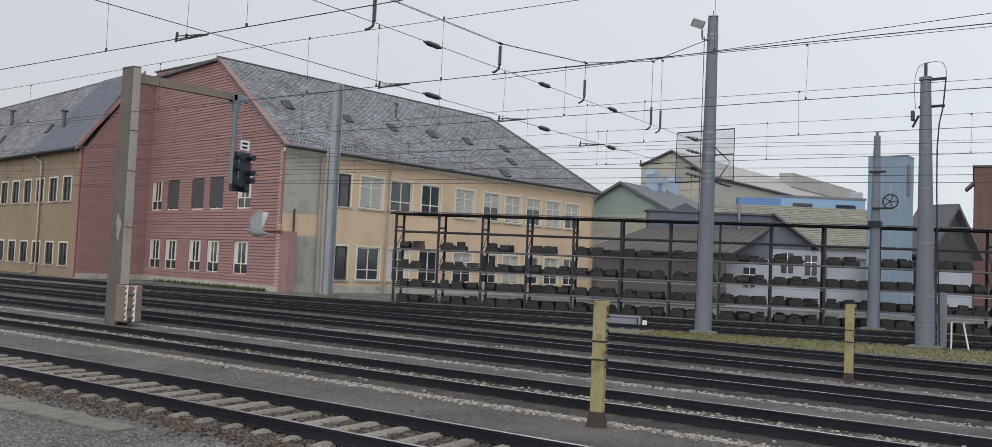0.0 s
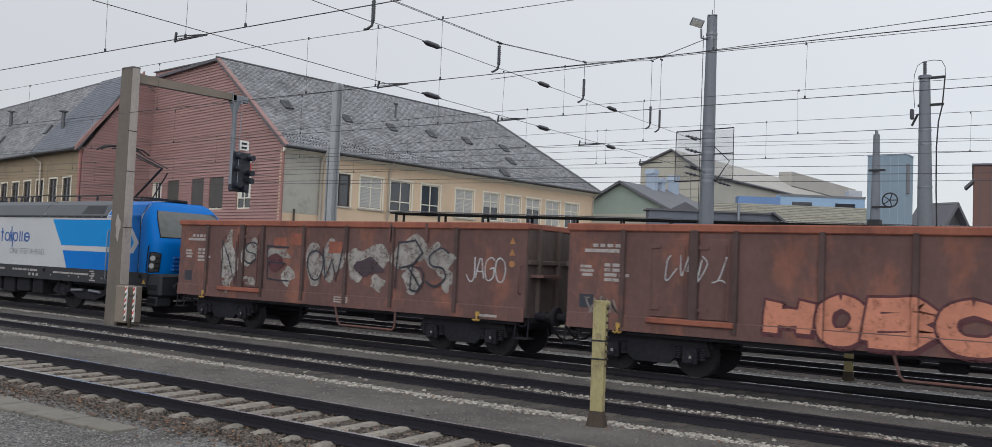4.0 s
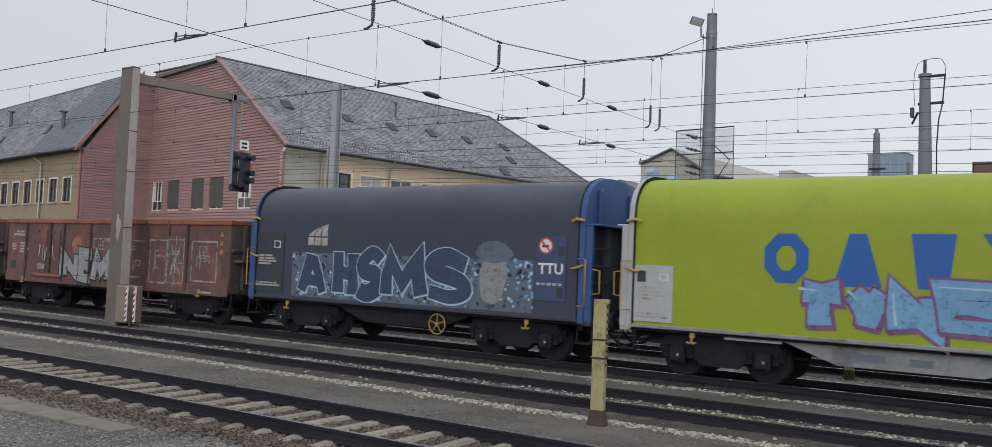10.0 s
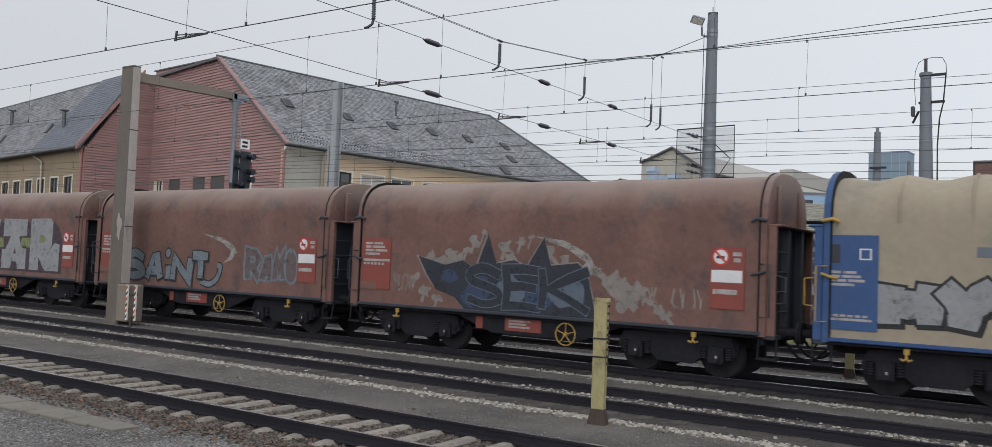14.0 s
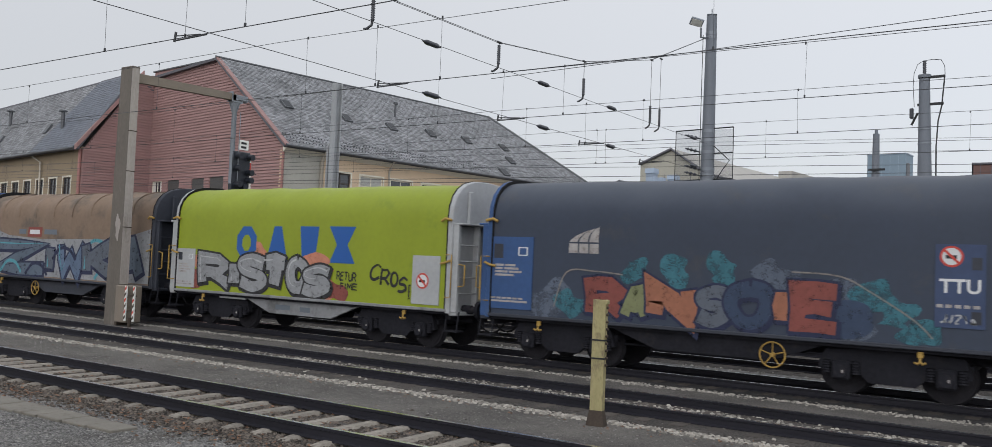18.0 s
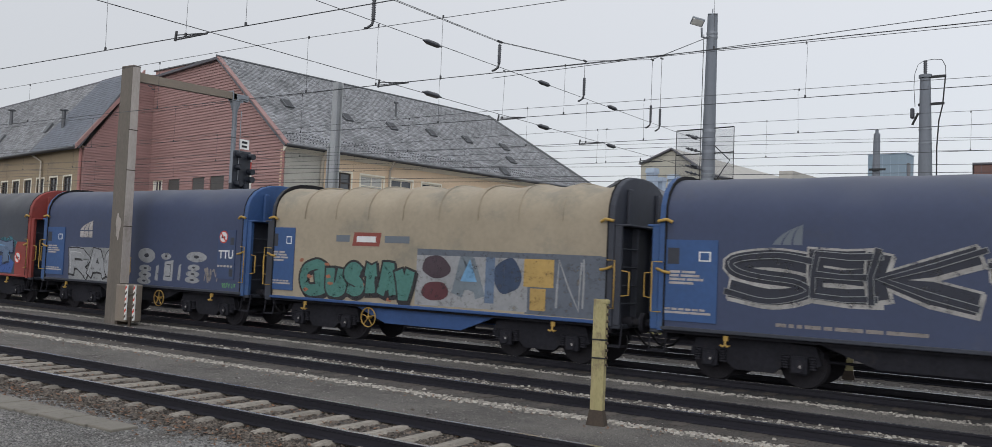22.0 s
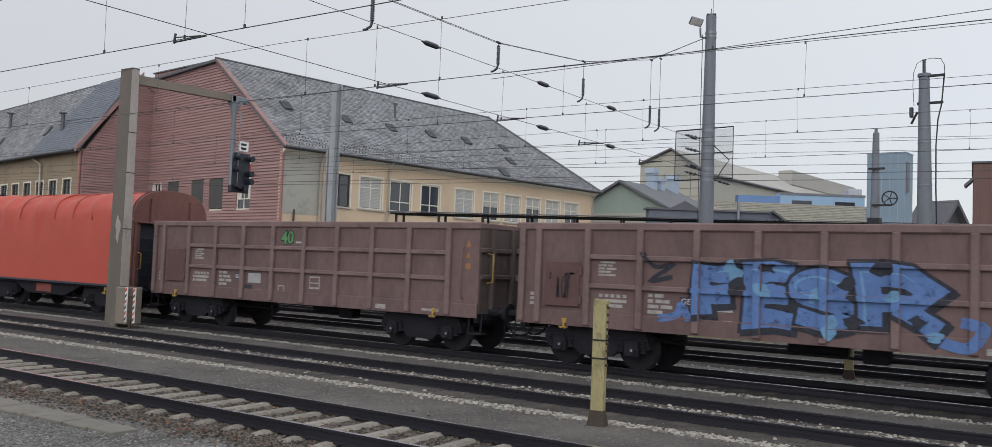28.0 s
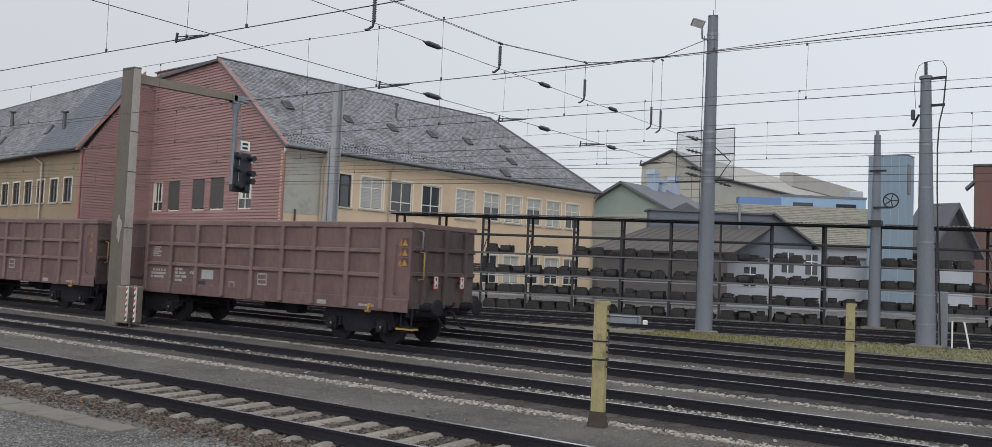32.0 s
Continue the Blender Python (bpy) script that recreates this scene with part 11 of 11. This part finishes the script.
solid("grass_verge", vg, "verge_soil", "dry yellow-green grass verge between the sidings", "verge", kind="structure")
b = Build()
for _ in range(14000):
    x = gr.uniform(-14.5, 14)
    lo, hi = 31.35 + 0.05 * (x + 14), max(32.0, 32.2 + 0.33 * (x + 20))
    y = gr.uniform(lo, hi)
    h, a, l = gr.uniform(0.03, 0.09), gr.uniform(0, 6.3), gr.uniform(-0.05, 0.05)
    c, s = math.cos(a) * 0.03, math.sin(a) * 0.03
    b.add([(x - c, y - s, GROUND), (x + c, y + s, GROUND), (x + l, y + l, GROUND + h)], [(0, 1, 2)])
solid("verge_grass", b, "grass", "short yellowish grass on the verge between the sidings", "grass", kind="stuff")
b = Build()
for _ in range(2200):
    x = gr.uniform(-62, -46)
    y = 41.0 - (x + 44) * 0.19 - abs(gr.gauss(0, 0.6)) - 0.4
    h, a = gr.uniform(0.06, 0.3), gr.uniform(0, 6.3)
    c, s = math.cos(a) * 0.04, math.sin(a) * 0.04
    b.add([(x - c, y - s, GROUND), (x + c, y + s, GROUND), (x + gr.uniform(-.08, .08), y, GROUND + h)], [(0, 1, 2)])
solid("weeds", b, "weed", "low dark weeds along the foot of the building", "weeds", kind="stuff")


# ---- what moves ----
def motions():
    times = [float(i) for i in range(33)]
    for t_, centre, wheels in vehicles:
        walk(t_, [(t, pose(train_front(t) + centre, TRACK, RAIL_TOP)) for t in times])
        for wset in wheels:
            base = wset.location.copy()
            r = base.z
            local = base.x + (wset.parent.location.x if wset.parent else 0.0)
            rows, t, ang = [], 0.0, 0.0
            rows.append((0.0, pose(base.x, base.y, base.z)))
            inside = [k / 30 for k in range(1, 960) if -60 < train_front(k / 30) + centre + local < 12]
            start = train_front(inside[0] - 1 / 30) if inside else 0.0
            for t in inside:
                ang = math.degrees((start - train_front(t)) / r)
                rows.append((t, pose(base.x, base.y, base.z, 0, -ang, 0)))
            rows.append((32.0, rows[-1][1]))
            walk(wset, rows)
    # the bird crosses before the clad wall at the start and is gone out of sight to the left
    path = [(0.0, -10.53, 9.05, 2.55), (0.1, -11.34, 8.51, 2.63), (0.2, -12.05, 8.02, 2.80), (0.3, -12.75, 7.53, 2.95), (0.4, -13.44, 7.06, 3.11), (0.6, -14.8, 6.1, 3.4), (1.0, -17.6, 4.2, 4.2), (3.0, -32.0, -6.0, 9.0), (32.0, -240.0, -150.0, 40.0)]
    walk(bird, [(t, pose(x, y, z, 0, 6, 34)) for t, x, y, z in path])
    beat = [(0.0, 62), (0.1, -38), (0.2, 4), (0.3, 55), (0.4, -35), (0.5, 5), (0.6, 55), (0.7, -35), (0.8, 5), (32.0, 5)]
    for wg, s in wings:
        walk(wg, [(t, pose(0, 0, 0.03, s * a, 0, 0)) for t, a in beat])


motions()
